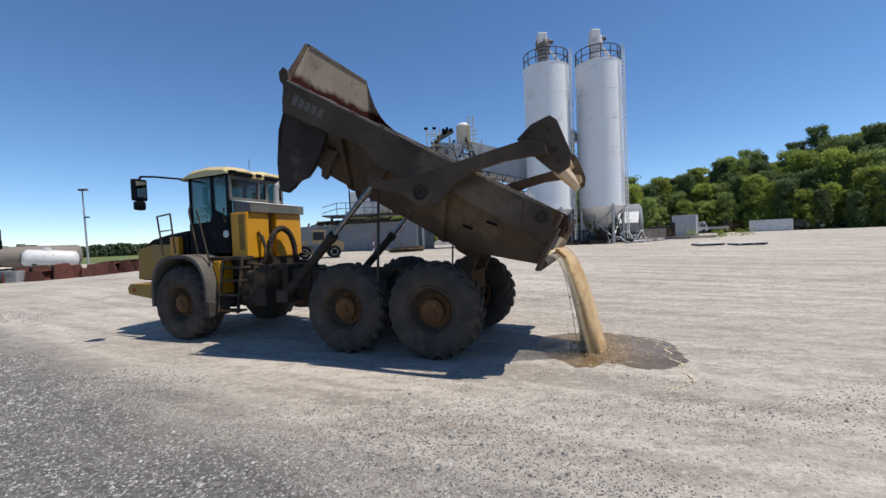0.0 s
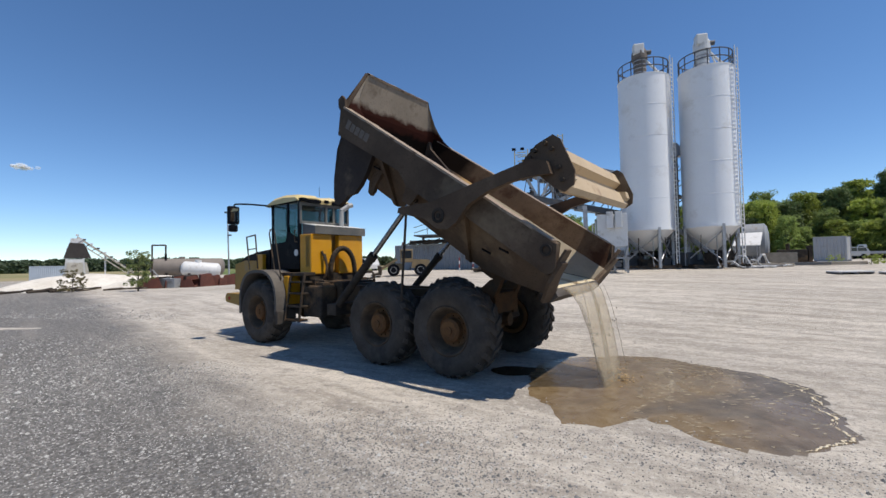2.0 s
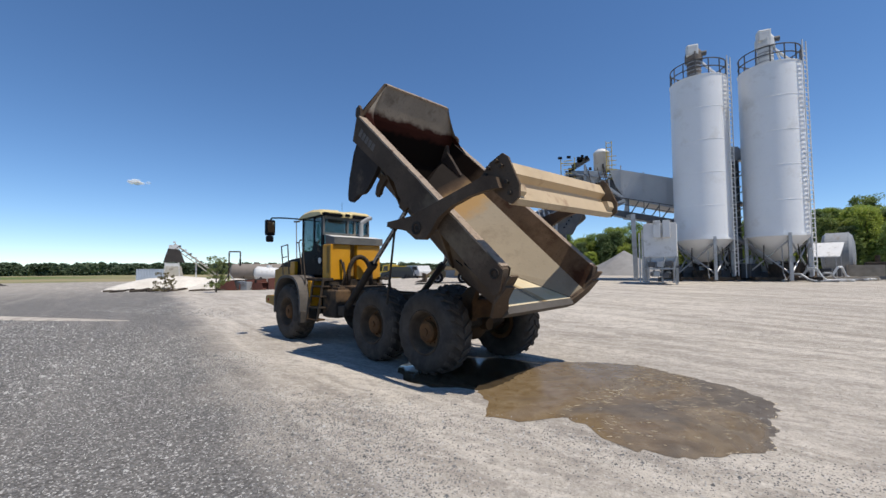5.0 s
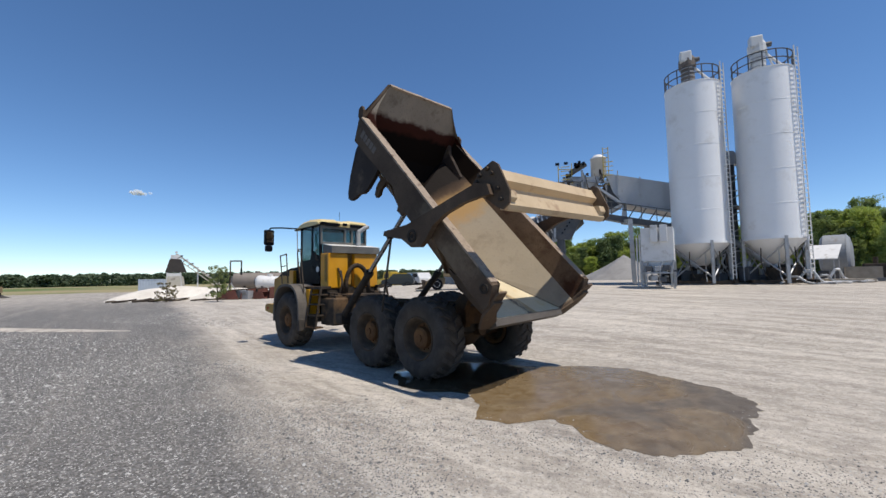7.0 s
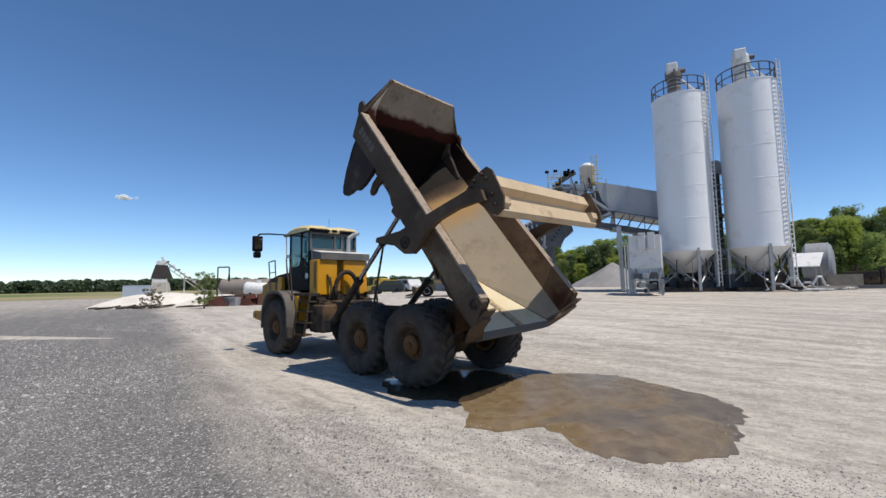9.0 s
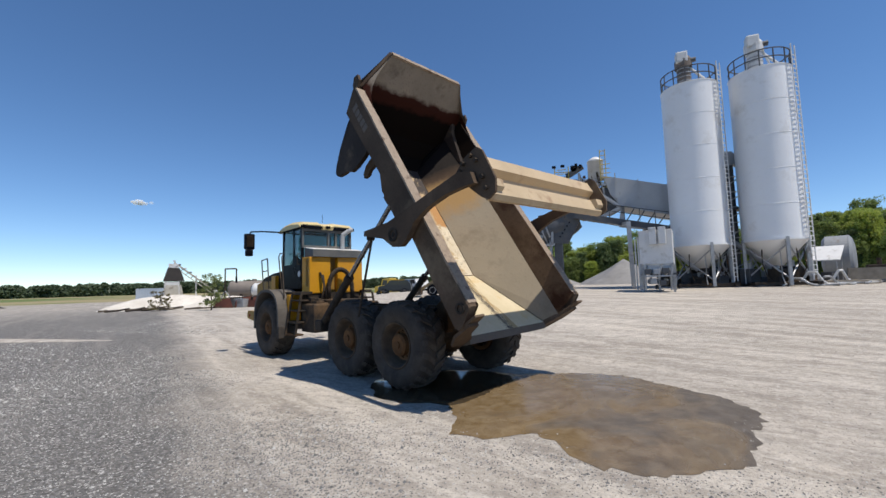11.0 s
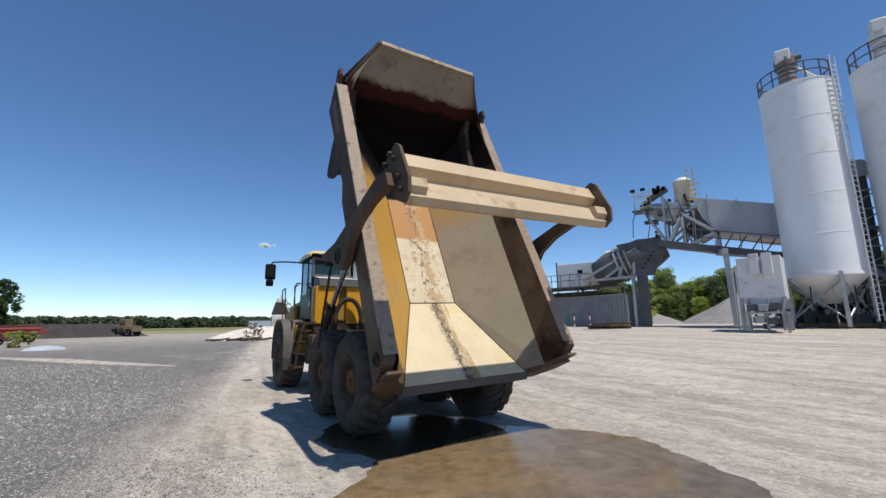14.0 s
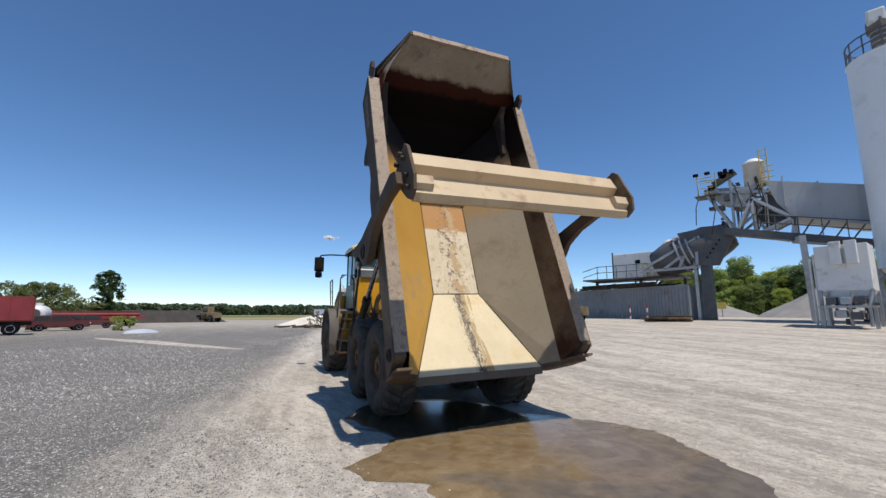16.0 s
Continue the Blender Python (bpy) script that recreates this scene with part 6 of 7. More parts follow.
def build_tower():
    tw = thing("sand_tower", "white sand screening tower with a slanted conveyor", "tower", pose(-93, 64.8, 0, 0, 0, 55))
    for x in (-2.4, 0.8):
        for y in (-1.2, 1.2):
            part("leg", beam(B(), (x, y, -0.2), (x * 0.7 - 0.3, y, 6.2), 0.3, 0.3), WHITE, tw)
    for y in (-1.35, 1.25):
        part("side_wall", extrude(B(), [(-2.5, 0), (1.6, 0), (1.0, 3.3), (-2.2, 3.3)], y, y + 0.1), PALEBEIGE, tw, "weathered beige side wall")
    bm = B()
    extrude(bm, [(-2.2, 3.2), (0.5, 3.2), (0.5, 4.0), (-2.2, 4.0)], -1.3, 1.3)
    part("screen_box", bm, WHITE, tw)
    bm = B()
    extrude(bm, [(-2.6, 4.2), (1.7, 4.2), (0.6, 7.2), (-1.7, 7.4)], -1.4, 1.4)
    part("dark_hopper", bm, DIRTPILE, tw, "dark hopper")
    part("conveyor", beam(B(), (-0.5, 0, 8.6), (9.5, 0, 0.4), 1.3, 0.35), PALEBEIGE, tw, "long beige slanted conveyor")
    for y in (-0.75, 0.75):
        part("truss_chord", beam(B(), (-0.3, y, 7.4), (9.0, y, -0.2), 0.18, 0.18), PALEBEIGE, tw)
        for i in range(9):
            part("truss_strut", beam(B(), (-0.3 + i * 1.03, y, 7.4 - i * 0.845), (0.4 + i * 1.03, y, 7.95 - i * 0.845), 0.12, 0.12), DARKM, tw)
    for i in range(10):
        f = i / 9
        part("idler", beam(B(), (-0.5 + 10 * f, -0.7, 9.0 - 8.2 * f), (-0.5 + 10 * f, 0.7, 9.0 - 8.2 * f), 0.5, 0.3), DGREY if i % 2 else WHITE, tw)
    bm = B()
    box(bm, -1.6, 0.4, -0.8, 0.8, 7.0, 8.3)
    part("drive_house", bm, WHITE, tw)
    for x in (4, 8):
        part("trestle", beam(B(), (x, 0, -0.2), (x, 0, 4.7 - 0.82 * (x - 4)), 0.3, 0.3), WHITE, tw)


build_tower()
PALEBLUE = mat("pale_blue_box_paint", (0.42, 0.48, 0.55), (0.50, 0.56, 0.62), 0.5, 0.6)
build_container(pose(-90.5, 54.5, 0, 0, 0, 50), 4.6, PALEBLUE, "pale blue steel storage box")


def build_gooseneck():
    g = thing("filling_pipe", "dark gooseneck filling pipe on a frame", "pipe", on(-35.1, 31.2))
    part("riser", pipe(B(), [(0, 0, 0), (0, 0, 4.1), (0.95, 0.6, 4.1), (0.95, 0.6, 3.2)], 0.07, 10), DARKM, g)
    part("hose_end", bar(B(), (0.95, 0.6, 2.6), (0.95, 0.6, 3.25), 0.10, 10), BLACKP, g)
    for x, y in ((-1.2, 0), (1.2, 0.6)):
        part("strut", bar(B(), (x, y, 0), (0, 0, 1.8), 0.05, 6), GALV, g)
    bm = B()
    box(bm, -0.6, 2.4, 0.2, 1.4, 0, 0.9, 0.02)
    part("basin", bm, GALV, g)


build_gooseneck()
build_debris()


def build_tank(name, m, r, length, material, label, straps=True):
    tank = thing(name, label, "tank", m)
    prof = [(0.0, -length / 2 - 0.3), (r * 0.6, -length / 2 - 0.22), (r * 0.95, -length / 2), (r, -length / 2 + 0.15), (r, length / 2 - 0.15), (r * 0.95, length / 2), (r * 0.6, length / 2 + 0.22), (0.0, length / 2 + 0.3)]
    part("shell", lathe(B(), prof, 32, m=Matrix.Translation((0, 0, r + 0.8))), material, tank, "", True)
    for y in (-length * 0.3, length * 0.3):
        bm = B()
        box(bm, -r * 0.8, r * 0.8, y - 0.15, y + 0.15, 0, 1.2)
        part("saddle", bm, DARKM, tank)
    part("manhole", lathe(B(), [(0.35, 0), (0.35, 0.3), (0.0, 0.32)], 16, "Z", Matrix.Translation((0, -length * 0.1, 2 * r + 0.75))), material, tank)
    part("end_ring", lathe(B(), [(0.45, -length / 2 - 0.30), (0.45, -length / 2 - 0.36), (0.2, -length / 2 - 0.36)], 20, m=Matrix.Translation((0, 0, r + 0.8))), DGREY, tank)
    return tank


build_tank("water_tank", on(-38.6, 40.3, 0, -54) @ pose(0, 0, 0, -5, 0, 0), 0.85, 3.6, WHITE, "white horizontal water tank")
build_tank("tank_trailer", on(-45.5, 45.5, 0, -54), 1.15, 8.0, BROWNV, "long dull brown tank trailer")


def build_scrap_row():
    rnd = random.Random(12)
    for i in range(15):
        f = i / 14
        x, y = -35.5 + 9.5 * f, 31.5 + 5.6 * f
        s = thing("scrap_bucket", rnd.choice(("rusty dark loader bucket on the ground", "rust-brown scrap steel bucket")), "bucket", on(x, y, 0, rnd.uniform(0, 90)), "scrap along the yard")
        w, d, h = rnd.uniform(0.8, 1.4), rnd.uniform(0.5, 0.8), rnd.uniform(0.7, 1.25)
        bm = extrude(B(), [(-d, 0), (d, 0), (d * 1.1, 0.12), (-d * 0.4, 0.2), (-d * 0.6, h * 0.85), (d * 0.5, h), (d * 0.4, h * 1.05), (-d * 0.9, h * 0.95)], -w, w)
        part("shell", bm, rnd.choice((RUST, RUST, DARKM)), s)
        for sg in (-1, 1):
            bm = extrude(B(), [(-d, 0.02), (d, 0.02), (d * 0.5, h), (-d * 0.8, h * 0.9)], sg * w, sg * (w + 0.04))
            part("cheek", bm, RUST, s)


build_scrap_row()
pole = thing("light_pole", "tall grey steel yard light pole", "pole", on(-45.7, 53))
part("shaft", bar(B(), (0, 0, -0.2), (-0.3, 0, 10.2), 0.13, 10, 0.08), GALV, pole)
part("lamp_head", box(B(), -0.7, 0.35, -0.2, 0.2, 10.1, 10.35, 0.04), DGREY, pole)
part("lamp_bracket", box(B(), -0.15, 0.4, -0.12, 0.12, 6.6, 6.8, 0.03), DGREY, pole)


# ---- vehicles ----
def vehicle_wheels(root, xs, w, r):
    for x in xs:
        for y in (-w, w):
            wh = part("wheel", lathe(B(), [(r * 0.55, -0.14), (r, -0.14), (r, 0.14), (r * 0.55, 0.14)], 20, m=Matrix.Translation((x, y, r))), BLACKP, root)
            part("rim", lathe(B(), [(0.0, -0.1), (r * 0.55, -0.145), (r * 0.55, 0.145), (0.0, 0.1)], 16, m=Matrix.Translation((x, y, r))), GALV, wh)


def build_car(m, material, label, kind="suv"):
    car = thing(kind, label, "car", m)
    out = [(-2.3, 0.45), (-2.35, 1.0), (-2.2, 1.1), (-1.9, 1.72), (0.55, 1.75), (1.15, 1.15), (2.15, 1.02), (2.35, 0.8), (2.3, 0.42)]
    bm = extrude(B(), out, -0.92, 0.92)
    bmesh.ops.bevel(bm, geom=[e for e in bm.edges], offset=0.06, segments=2, affect="EDGES")
    part("body", bm, material, car)
    for sg in (-1, 1):
        for o in ([(-1.95, 1.15), (-1.75, 1.62), (-0.75, 1.64), (-0.75, 1.15)], [(-0.65, 1.15), (-0.65, 1.64), (0.45, 1.64), (0.9, 1.15)]):
            part("window", extrude(B(), o, sg * 0.925, sg * 0.932), DARKGL, car)
    part("windscreen", extrude(B(), [(0.62, 1.70), (1.14, 1.20), (1.18, 1.22), (0.66, 1.73)], -0.75, 0.75), DARKGL, car)
    for y in (-0.65, 0.65):
        part("headlight", box(B(), 2.27, 2.37, y - 0.16, y + 0.16, 0.75, 0.92, 0.02), BADGE, car)
    vehicle_wheels(car, (-1.45, 1.45), 0.82, 0.37)
    return car


def build_lorry(m, cab, bed, label, bed_h=2.3, bed_l=5.5):
    lo = thing("lorry", label, "truck", m)
    bm = extrude(B(), [(1.6, 0.7), (1.6, 3.0), (1.9, 3.1), (3.1, 3.0), (3.4, 1.9), (4.6, 1.75), (4.8, 1.5), (4.8, 0.6)], -1.1, 1.1)
    part("cab", bm, cab, lo)
    part("windscreen", extrude(B(), [(3.13, 2.92), (3.38, 1.98), (3.42, 2.0), (3.17, 2.94)], -0.95, 0.95), DARKGL, lo)
    for sg in (-1, 1):
        part("door_window", extrude(B(), [(2.1, 1.95), (2.1, 2.8), (2.95, 2.8), (3.15, 1.95)], sg * 1.105, sg * 1.112), DARKGL, lo)
        part("bed_side", extrude(B(), [(1.3, 1.15), (-bed_l, 1.15), (-bed_l, bed_h + 0.8), (1.3, bed_h + 0.8)], sg * 1.18, sg * 1.25), bed, lo)
        for i in range(6):
            x = 1.2 - i * (bed_l + 1.1) / 5
            part("bed_rib", box(B(), x - 0.06, x + 0.06, *sorted((sg * 1.25, sg * 1.31)), 1.15, bed_h + 0.8), bed, lo)
    part("bed_floor", box(B(), -bed_l, 1.3, -1.2, 1.2, 1.05, 1.15), bed, lo)
    part("bed_front", box(B(), 1.24, 1.32, -1.2, 1.2, 1.15, bed_h + 0.9), bed, lo)
    part("tail_board", box(B(), -bed_l - 0.06, -bed_l, -1.2, 1.2, 1.15, bed_h + 0.7), bed, lo)
    part("frame", box(B(), -bed_l, 4.4, -0.45, 0.45, 0.75, 1.05), DARKM, lo)
    vehicle_wheels(lo, (3.9, -bed_l * 0.55, -bed_l * 0.55 - 1.2), 1.05, 0.5)
    return lo


def build_loader(m, material, label, s=1.0):
    ld = thing("wheel_loader", label, "loader", m @ Matrix.Diagonal((s, s, s, 1)))
    part("rear_body", extrude(B(), [(-3.0, 0.9), (-3.0, 1.9), (-1.0, 2.0), (-0.8, 0.9)], -0.9, 0.9), material, ld)
    part("cab", box(B(), -1.0, 0.5, -0.75, 0.75, 1.6, 3.2, 0.08), material, ld)
    for sg in (-1, 1):
        part("cab_window", box(B(), -0.85, 0.35, *sorted((sg * 0.755, sg * 0.765)), 2.1, 3.0), DARKGL, ld)
    part("cab_window", box(B(), 0.505, 0.515, -0.6, 0.6, 2.1, 3.0), DARKGL, ld)
    part("front_frame", box(B(), 0.3, 2.0, -0.5, 0.5, 0.7, 1.5, 0.04), material, ld)
    for y in (-0.6, 0.6):
        part("lift_arm", extrude(B(), [(0.8, 1.9), (1.0, 2.1), (3.0, 0.9), (2.9, 0.6)], y - 0.08, y + 0.08), material, ld)
    part("bucket", extrude(B(), [(2.8, 0.15), (2.7, 1.1), (3.2, 1.3), (3.1, 0.5), (4.0, 0.2), (4.0, 0.12)], -1.3, 1.3), DARKM, ld)
    vehicle_wheels(ld, (-1.9, 1.3), 0.95, 0.72)
    return ld


MAROON = mat("maroon_car_paint", (0.09, 0.022, 0.022), (0.14, 0.034, 0.032), 1, 0.4)
DARKGL = plain("dark_vehicle_glass", (0.02, 0.025, 0.03), 0.06)
CARB = plain("dark_blue_car_paint", (0.02, 0.024, 0.03), 0.2)
CARW = mat("white_car_paint", (0.68, 0.68, 0.67), (0.75, 0.75, 0.74), 1, 0.3)
BUSY = mat("yellow_vehicle_paint", (0.62, 0.42, 0.04), (0.70, 0.48, 0.06), 1, 0.4)
SAND = mat("dusty_sand_paint", (0.16, 0.12, 0.07), (0.30, 0.21, 0.10), 1, 0.7)
build_car(on(-20.6, 42.1, 0, 200) @ Matrix.Diagonal((0.82, 0.9, 0.9, 1)), CARB, "dark blue parked sport utility car")
build_car(on(-20.6, 46.5, 0, 150), CARW, "white parked pickup car")
build_lorry(on(-31.6, 63, 0, 175), BUSY, BUSY, "yellow parked lorry behind the cars", 2.0, 4.0)
build_loader(on(-9.0, 29.3, 0, 200), SAND, "dusty tan skid loader beside the container", 0.62)
build_lorry(on(-42, -2.0, 0, -92), RED, RED, "red parked lorry with a tall body", 2.2, 5.2)
build_car(on(-50, 5.2, 0, 97) @ Matrix.Diagonal((1, 1, 0.85, 1)), MAROON, "maroon parked pickup car")
build_tank("mixer_tank", on(-55, 3.9, 0, 75), 0.85, 2.0, WHITE, "white mixer tank behind the parked cars")
build_car(on(-56, 8.2, 0, 85) @ Matrix.Diagonal((1, 1, 0.85, 1)), MAROON, "dark red parked pickup car")
build_loader(on(-81, 27.5, 0, 205), SAND, "dusty wheel loader working beside the soil pile", 0.9)
flat = thing("flatbed_trailer", "dark red parked flatbed trailer", "trailer", on(-63, 9.4, 0, 98))
part("deck", box(B(), -5, 5, -1.2, 1.2, 1.0, 1.3, 0.02), RED, flat)
for k in range(5):
    part("red_pipe", bar(B(), (-4.6, -0.9 + 0.42 * k, 1.52), (4.4, -0.9 + 0.42 * k, 1.52), 0.2, 12), RED, flat, "dull red steel pipe")
part("side_beam", box(B(), -4.5, 4.5, -0.5, 0.5, 1.74, 2.0, 0.02), RUST, flat)
part("stake", box(B(), -0.3, 0.3, -0.4, 0.4, 1.3, 1.6), RUST, flat)
vehicle_wheels(flat, (-4.0, -2.8, 3.5), 1.0, 0.48)
tarp = part("tarp_heap", lathe(B(), [(1.5, -0.1), (1.3, 0.3), (0.8, 0.55), (0.0, 0.7)], 14, "Z"), PALEBLUE, None, "", False, on(-38.5, 10.0) @ Matrix.Diagonal((0.5, 0.9, 0.5, 1)))
tagged(tarp, "crumpled pale blue tarpaulin heap", "tarpaulin")

# parked things before the wood
SMALL = Matrix.Diagonal((0.62, 0.7, 0.7, 1))
build_lorry(on(48.6, 74.5, 0, 150) @ SMALL, CARW, GREYP, "white lorry parked before the wood", 0.8, 4)
build_lorry(on(53.2, 76.0, 0, 200) @ SMALL, RUST, RUST, "rust-red lorry parked before the wood", 1.6, 3)
build_container(on(51.6, 69.5, 0, -42) @ Matrix.Diagonal((1, 0.8, 0.72, 1)), 5.6, WHITE, "white box trailer parked before the wood")
build_container(on(29.2, 52.5, 0, -38), 2.6, GREYP, "grey weathered steel storage box")
build_container(on(65.5, 69.5, 0, -44) @ Matrix.Diagonal((1, 0.8, 0.8, 1)), 5.0, CONT, "grey storage box before the wood")
for k, (x, y, mt, w) in enumerate(((57.5, 69.0, CARB, "dark parked car before the wood"), (61.5, 70.0, CARW, "white parked car before the wood"), (67.0, 66.5, CARB, "dark parked car before the wood"), (72.0, 66.0, CARW, "white parked car before the wood"), (43.5, 72, GREYP, "grey parked car before the wood"), (76.5, 67.0, CARB, "dark parked car before the wood"))):
    build_car(on(x, y, 0, 130 + 14 * k), mt, w)
for k, (x, y) in enumerate(((23.0, 34.5), (24.4, 36.0), (25.8, 37.6), (27.6, 38.2), (22.2, 36.8), (30.5, 41.0))):
    weed = build_tree(70 + k, 0.7, 0.6, 0.03, 24, LEAF2, "low green weeds growing through the gravel", 26, 0.02, (0.06, 0.14))
    tagged(weed, group="weeds in the yard").matrix_basis = on(x, y)
rnd = random.Random(77)
gen = thing("generator", "dark engine unit on skids", "generator", on(21.5, 40.5, 0, -20))
part("engine", box(B(), -1.1, 0.8, -0.6, 0.6, 0.2, 1.2, 0.08), DARKM, gen)
part("radiator", box(B(), 0.85, 1.1, -0.6, 0.6, 0.2, 1.5, 0.03), DARKM, gen)
part("skid", box(B(), -1.3, 1.3, -0.7, 0.7, 0.0, 0.2), DARKM, gen)
part("air_intake", bar(B(), (-0.4, 0, 1.15), (-0.4, 0, 1.7), 0.15, 10), DARKM, gen)
crate = thing("wooden_crate", "weathered tan wooden crate", "crate", on(18.6, 36.4, 0, -15))
part("core", box(B(), -0.85, 0.85, -0.55, 0.55, 0.02, 0.95), WOOD, crate)
for i in range(5):
    part("plank", box(B(), -0.88, 0.88, -0.585, -0.55, 0.02 + i * 0.19, 0.19 + i * 0.19), WOOD, crate)
for i in range(3):
    beam_ob = thing("timber_beam", "long timber lying on the ground", "timber", on(16.5 + i * 2.4, 33.6 + 0.5 * i, 0, 4))
    part("log", box(B(), -1.6, 1.6, -0.12, 0.12, 0.0, 0.22, 0.02), WOOD if i != 1 else DGREY, beam_ob)

# shed roof, round tank and pump set beside the silos
tankr = thing("fuel_tank", "large grey horizontal steel tank with domed ends", "tank", on(19.6, 42.6, 0, -114) @ Matrix.Diagonal((1, 0.45, 1, 1)))
part("shell", lathe(B(), [(0.0, -2.3), (0.9, -2.22), (1.5, -1.95), (1.75, -1.5), (1.75, 1.5), (1.5, 1.95), (0.9, 2.22), (0.0, 2.3)], 40, m=Matrix.Translation((0, 0, 1.85))), CONT, tankr)
part("end_seam", lathe(B(), [(1.75, 1.48), (1.775, 1.48), (1.775, 1.56), (1.75, 1.56)], 40, m=Matrix.Translation((0, 0, 1.85))), CONT, tankr)
part("saddle", box(B(), -1.5, 1.5, -1.5, 1.5, 0, 0.6), DGREY, tankr)
shed = thing("pump_shed", "open pump shed with a white sloping roof", "shed", on(17.3, 38.4, 0, 62) @ Matrix.Diagonal((0.8, 0.62, 0.8, 1)))
part("roof", extrude(B(), [(-1.5, 1.9), (1.3, 3.25), (1.3, 3.33), (-1.5, 1.98)], -1.45, 1.45), WHITE, shed, "white sheet roof")
part("side_wall", extrude(B(), [(-1.4, 0.0), (1.2, 0.0), (1.2, 3.2), (-1.4, 1.95)], 1.30, 1.34), GREYP, shed, "grey side sheet")
for x, zz in ((-1.4, 1.92), (1.2, 3.15)):
    for y in (-1.1, 1.1):
        part("post", beam(B(), (x, y, 0), (x, y, zz), 0.1, 0.1), GALV, shed)
part("pump", box(B(), -0.6, 0.4, -0.5, 0.5, 0.0, 0.9, 0.1), DGREY, shed)
part("pump_motor", bar(B(), (0.4, 0, 0.55), (1.1, 0, 0.55), 0.28, 14), GREYP, shed)
for i in range(4):
    hose = thing("air_hose", "pale hose running over the ground", "hose", on(14.0 + i * 0.9, 32.0 + 0.6 * i))
    pts = [(-1.2 + 0.3 * j, 0.3 * math.sin(j * 1.1 + i), 0.06 + (0.9 if i % 2 else 0.5) * math.exp(-((j - 2.5) / 1.2) ** 2)) for j in range(10)]
    part("tube", pipe(B(), pts, 0.07, 8), WHITE if i % 2 else GALV, hose)
for i in range(18):
    x, y = 6.8 + rnd.uniform(0, 9), 33.2 + rnd.uniform(0, 2.5)
    c = thing("pump_unit", "grimy blower unit under the silos", "blower", on(x, y, 0, rnd.uniform(0, 90)), "units under the silos")
    h = rnd.uniform(0.5, 1.3)
    part("casing", box(B(), -0.5, 0.5, -0.35, 0.35, 0.12, h, 0.06), rnd.choice((DARKM, DGREY, DARKM)), c)
    part("base", box(B(), -0.6, 0.6, -0.4, 0.4, 0, 0.12), DARKM, c)
    part("outlet", bar(B(), (0, 0, h - 0.05), (0, 0, h + 0.4), 0.12, 10), GALV, c)


# ---- water ----
def water_material(name, base, other, rough, alpha=1.0, scale=2.0):
    m = mat(name, base, other, scale, rough, 0, 0.004, 9, None)
    b = m.node_tree.nodes["Principled BSDF"]
    b.inputs["Alpha"].default_value = alpha
    b.inputs["IOR"].default_value = 1.33
    return m




def puddle_material():
    """Brown silty water on one side, dark wet grit on the other, with specks and uneven gloss."""
    m = bpy.data.materials.new("muddy_water")
    m.use_nodes = True
    t = m.node_tree
    b = t.nodes["Principled BSDF"]
    L = t.links.new
    tc, sp = t.nodes.new("ShaderNodeTexCoord"), t.nodes.new("ShaderNodeSeparateXYZ")
    L(tc.outputs["Object"], sp.inputs[0])

    def noise_at(scale, detail=6.0, rough=0.6, warp=0.0):
        n = t.nodes.new("ShaderNodeTexNoise")
        n.inputs["Scale"].default_value, n.inputs["Detail"].default_value, n.inputs["Roughness"].default_value, n.inputs["Distortion"].default_value = scale, detail, rough, warp
        L(tc.outputs["Object"], n.inputs["Vector"])
        return n.outputs[0]

    def rng(v, a, z, lo=0.0, hi=1.0):
        r = t.nodes.new("ShaderNodeMapRange")
        for i, k in enumerate((a, z, lo, hi)):
            r.inputs[i + 1].default_value = k
        L(v, r.inputs[0])
        return r.outputs[0]

    def mathn(op, x, y):
        n = t.nodes.new("ShaderNodeMath")
        n.operation = op
        for i, v in enumerate((x, y)):
            if isinstance(v, float):
                n.inputs[i].default_value = v
            else:
                L(v, n.inputs[i])
        return n.outputs[0]

    def mix(f, x, y):
        k = t.nodes.new("ShaderNodeMix")
        k.data_type = "RGBA"
        for i, v in ((0, f), (6, x), (7, y)):
            if isinstance(v, tuple):
                k.inputs[i].default_value = (*v, 1)
            else:
                L(v, k.inputs[i])
        return k.outputs[2]

    swirl, fine, grit = noise_at(0.75, 5, 0.55, 1.2), noise_at(4.5, 6, 0.65, 0.6), noise_at(55.0, 3, 0.7)
    side = mathn("ADD", mathn("MULTIPLY", sp.outputs[0], 0.30), mathn("MULTIPLY", swirl, 3.4))
    wet = rng(side, 1.6, 2.3)
    silt = mix(rng(fine, 0.35, 0.65), (0.14, 0.092, 0.042), (0.21, 0.155, 0.09))
    dark = mix(rng(fine, 0.35, 0.65), (0.085, 0.069, 0.053), (0.132, 0.111, 0.088))
    c = mix(wet, silt, dark)
    c = mix(rng(grit, 0.62, 0.70, 0.0, 0.55), c, (0.20, 0.17, 0.135))
    c = mix(rng(grit, 0.40, 0.33, 0.0, 0.6), c, (0.03, 0.025, 0.02))
    L(c, b.inputs["Base Color"])
    L(mathn("ADD", rng(swirl, 0.35, 0.65, 0.16, 0.34), mathn("MULTIPLY", wet, 0.16)), b.inputs["Roughness"])
    b.inputs["IOR"].default_value = 1.33
    bp = t.nodes.new("ShaderNodeBump")
    bp.inputs["Strength"].default_value, bp.inputs["Distance"].default_value = 0.5, 0.006
    L(mathn("ADD", mathn("MULTIPLY", grit, wet), mathn("MULTIPLY", fine, 0.15)), bp.inputs["Height"])
    L(bp.outputs[0], b.inputs["Normal"])
    return m


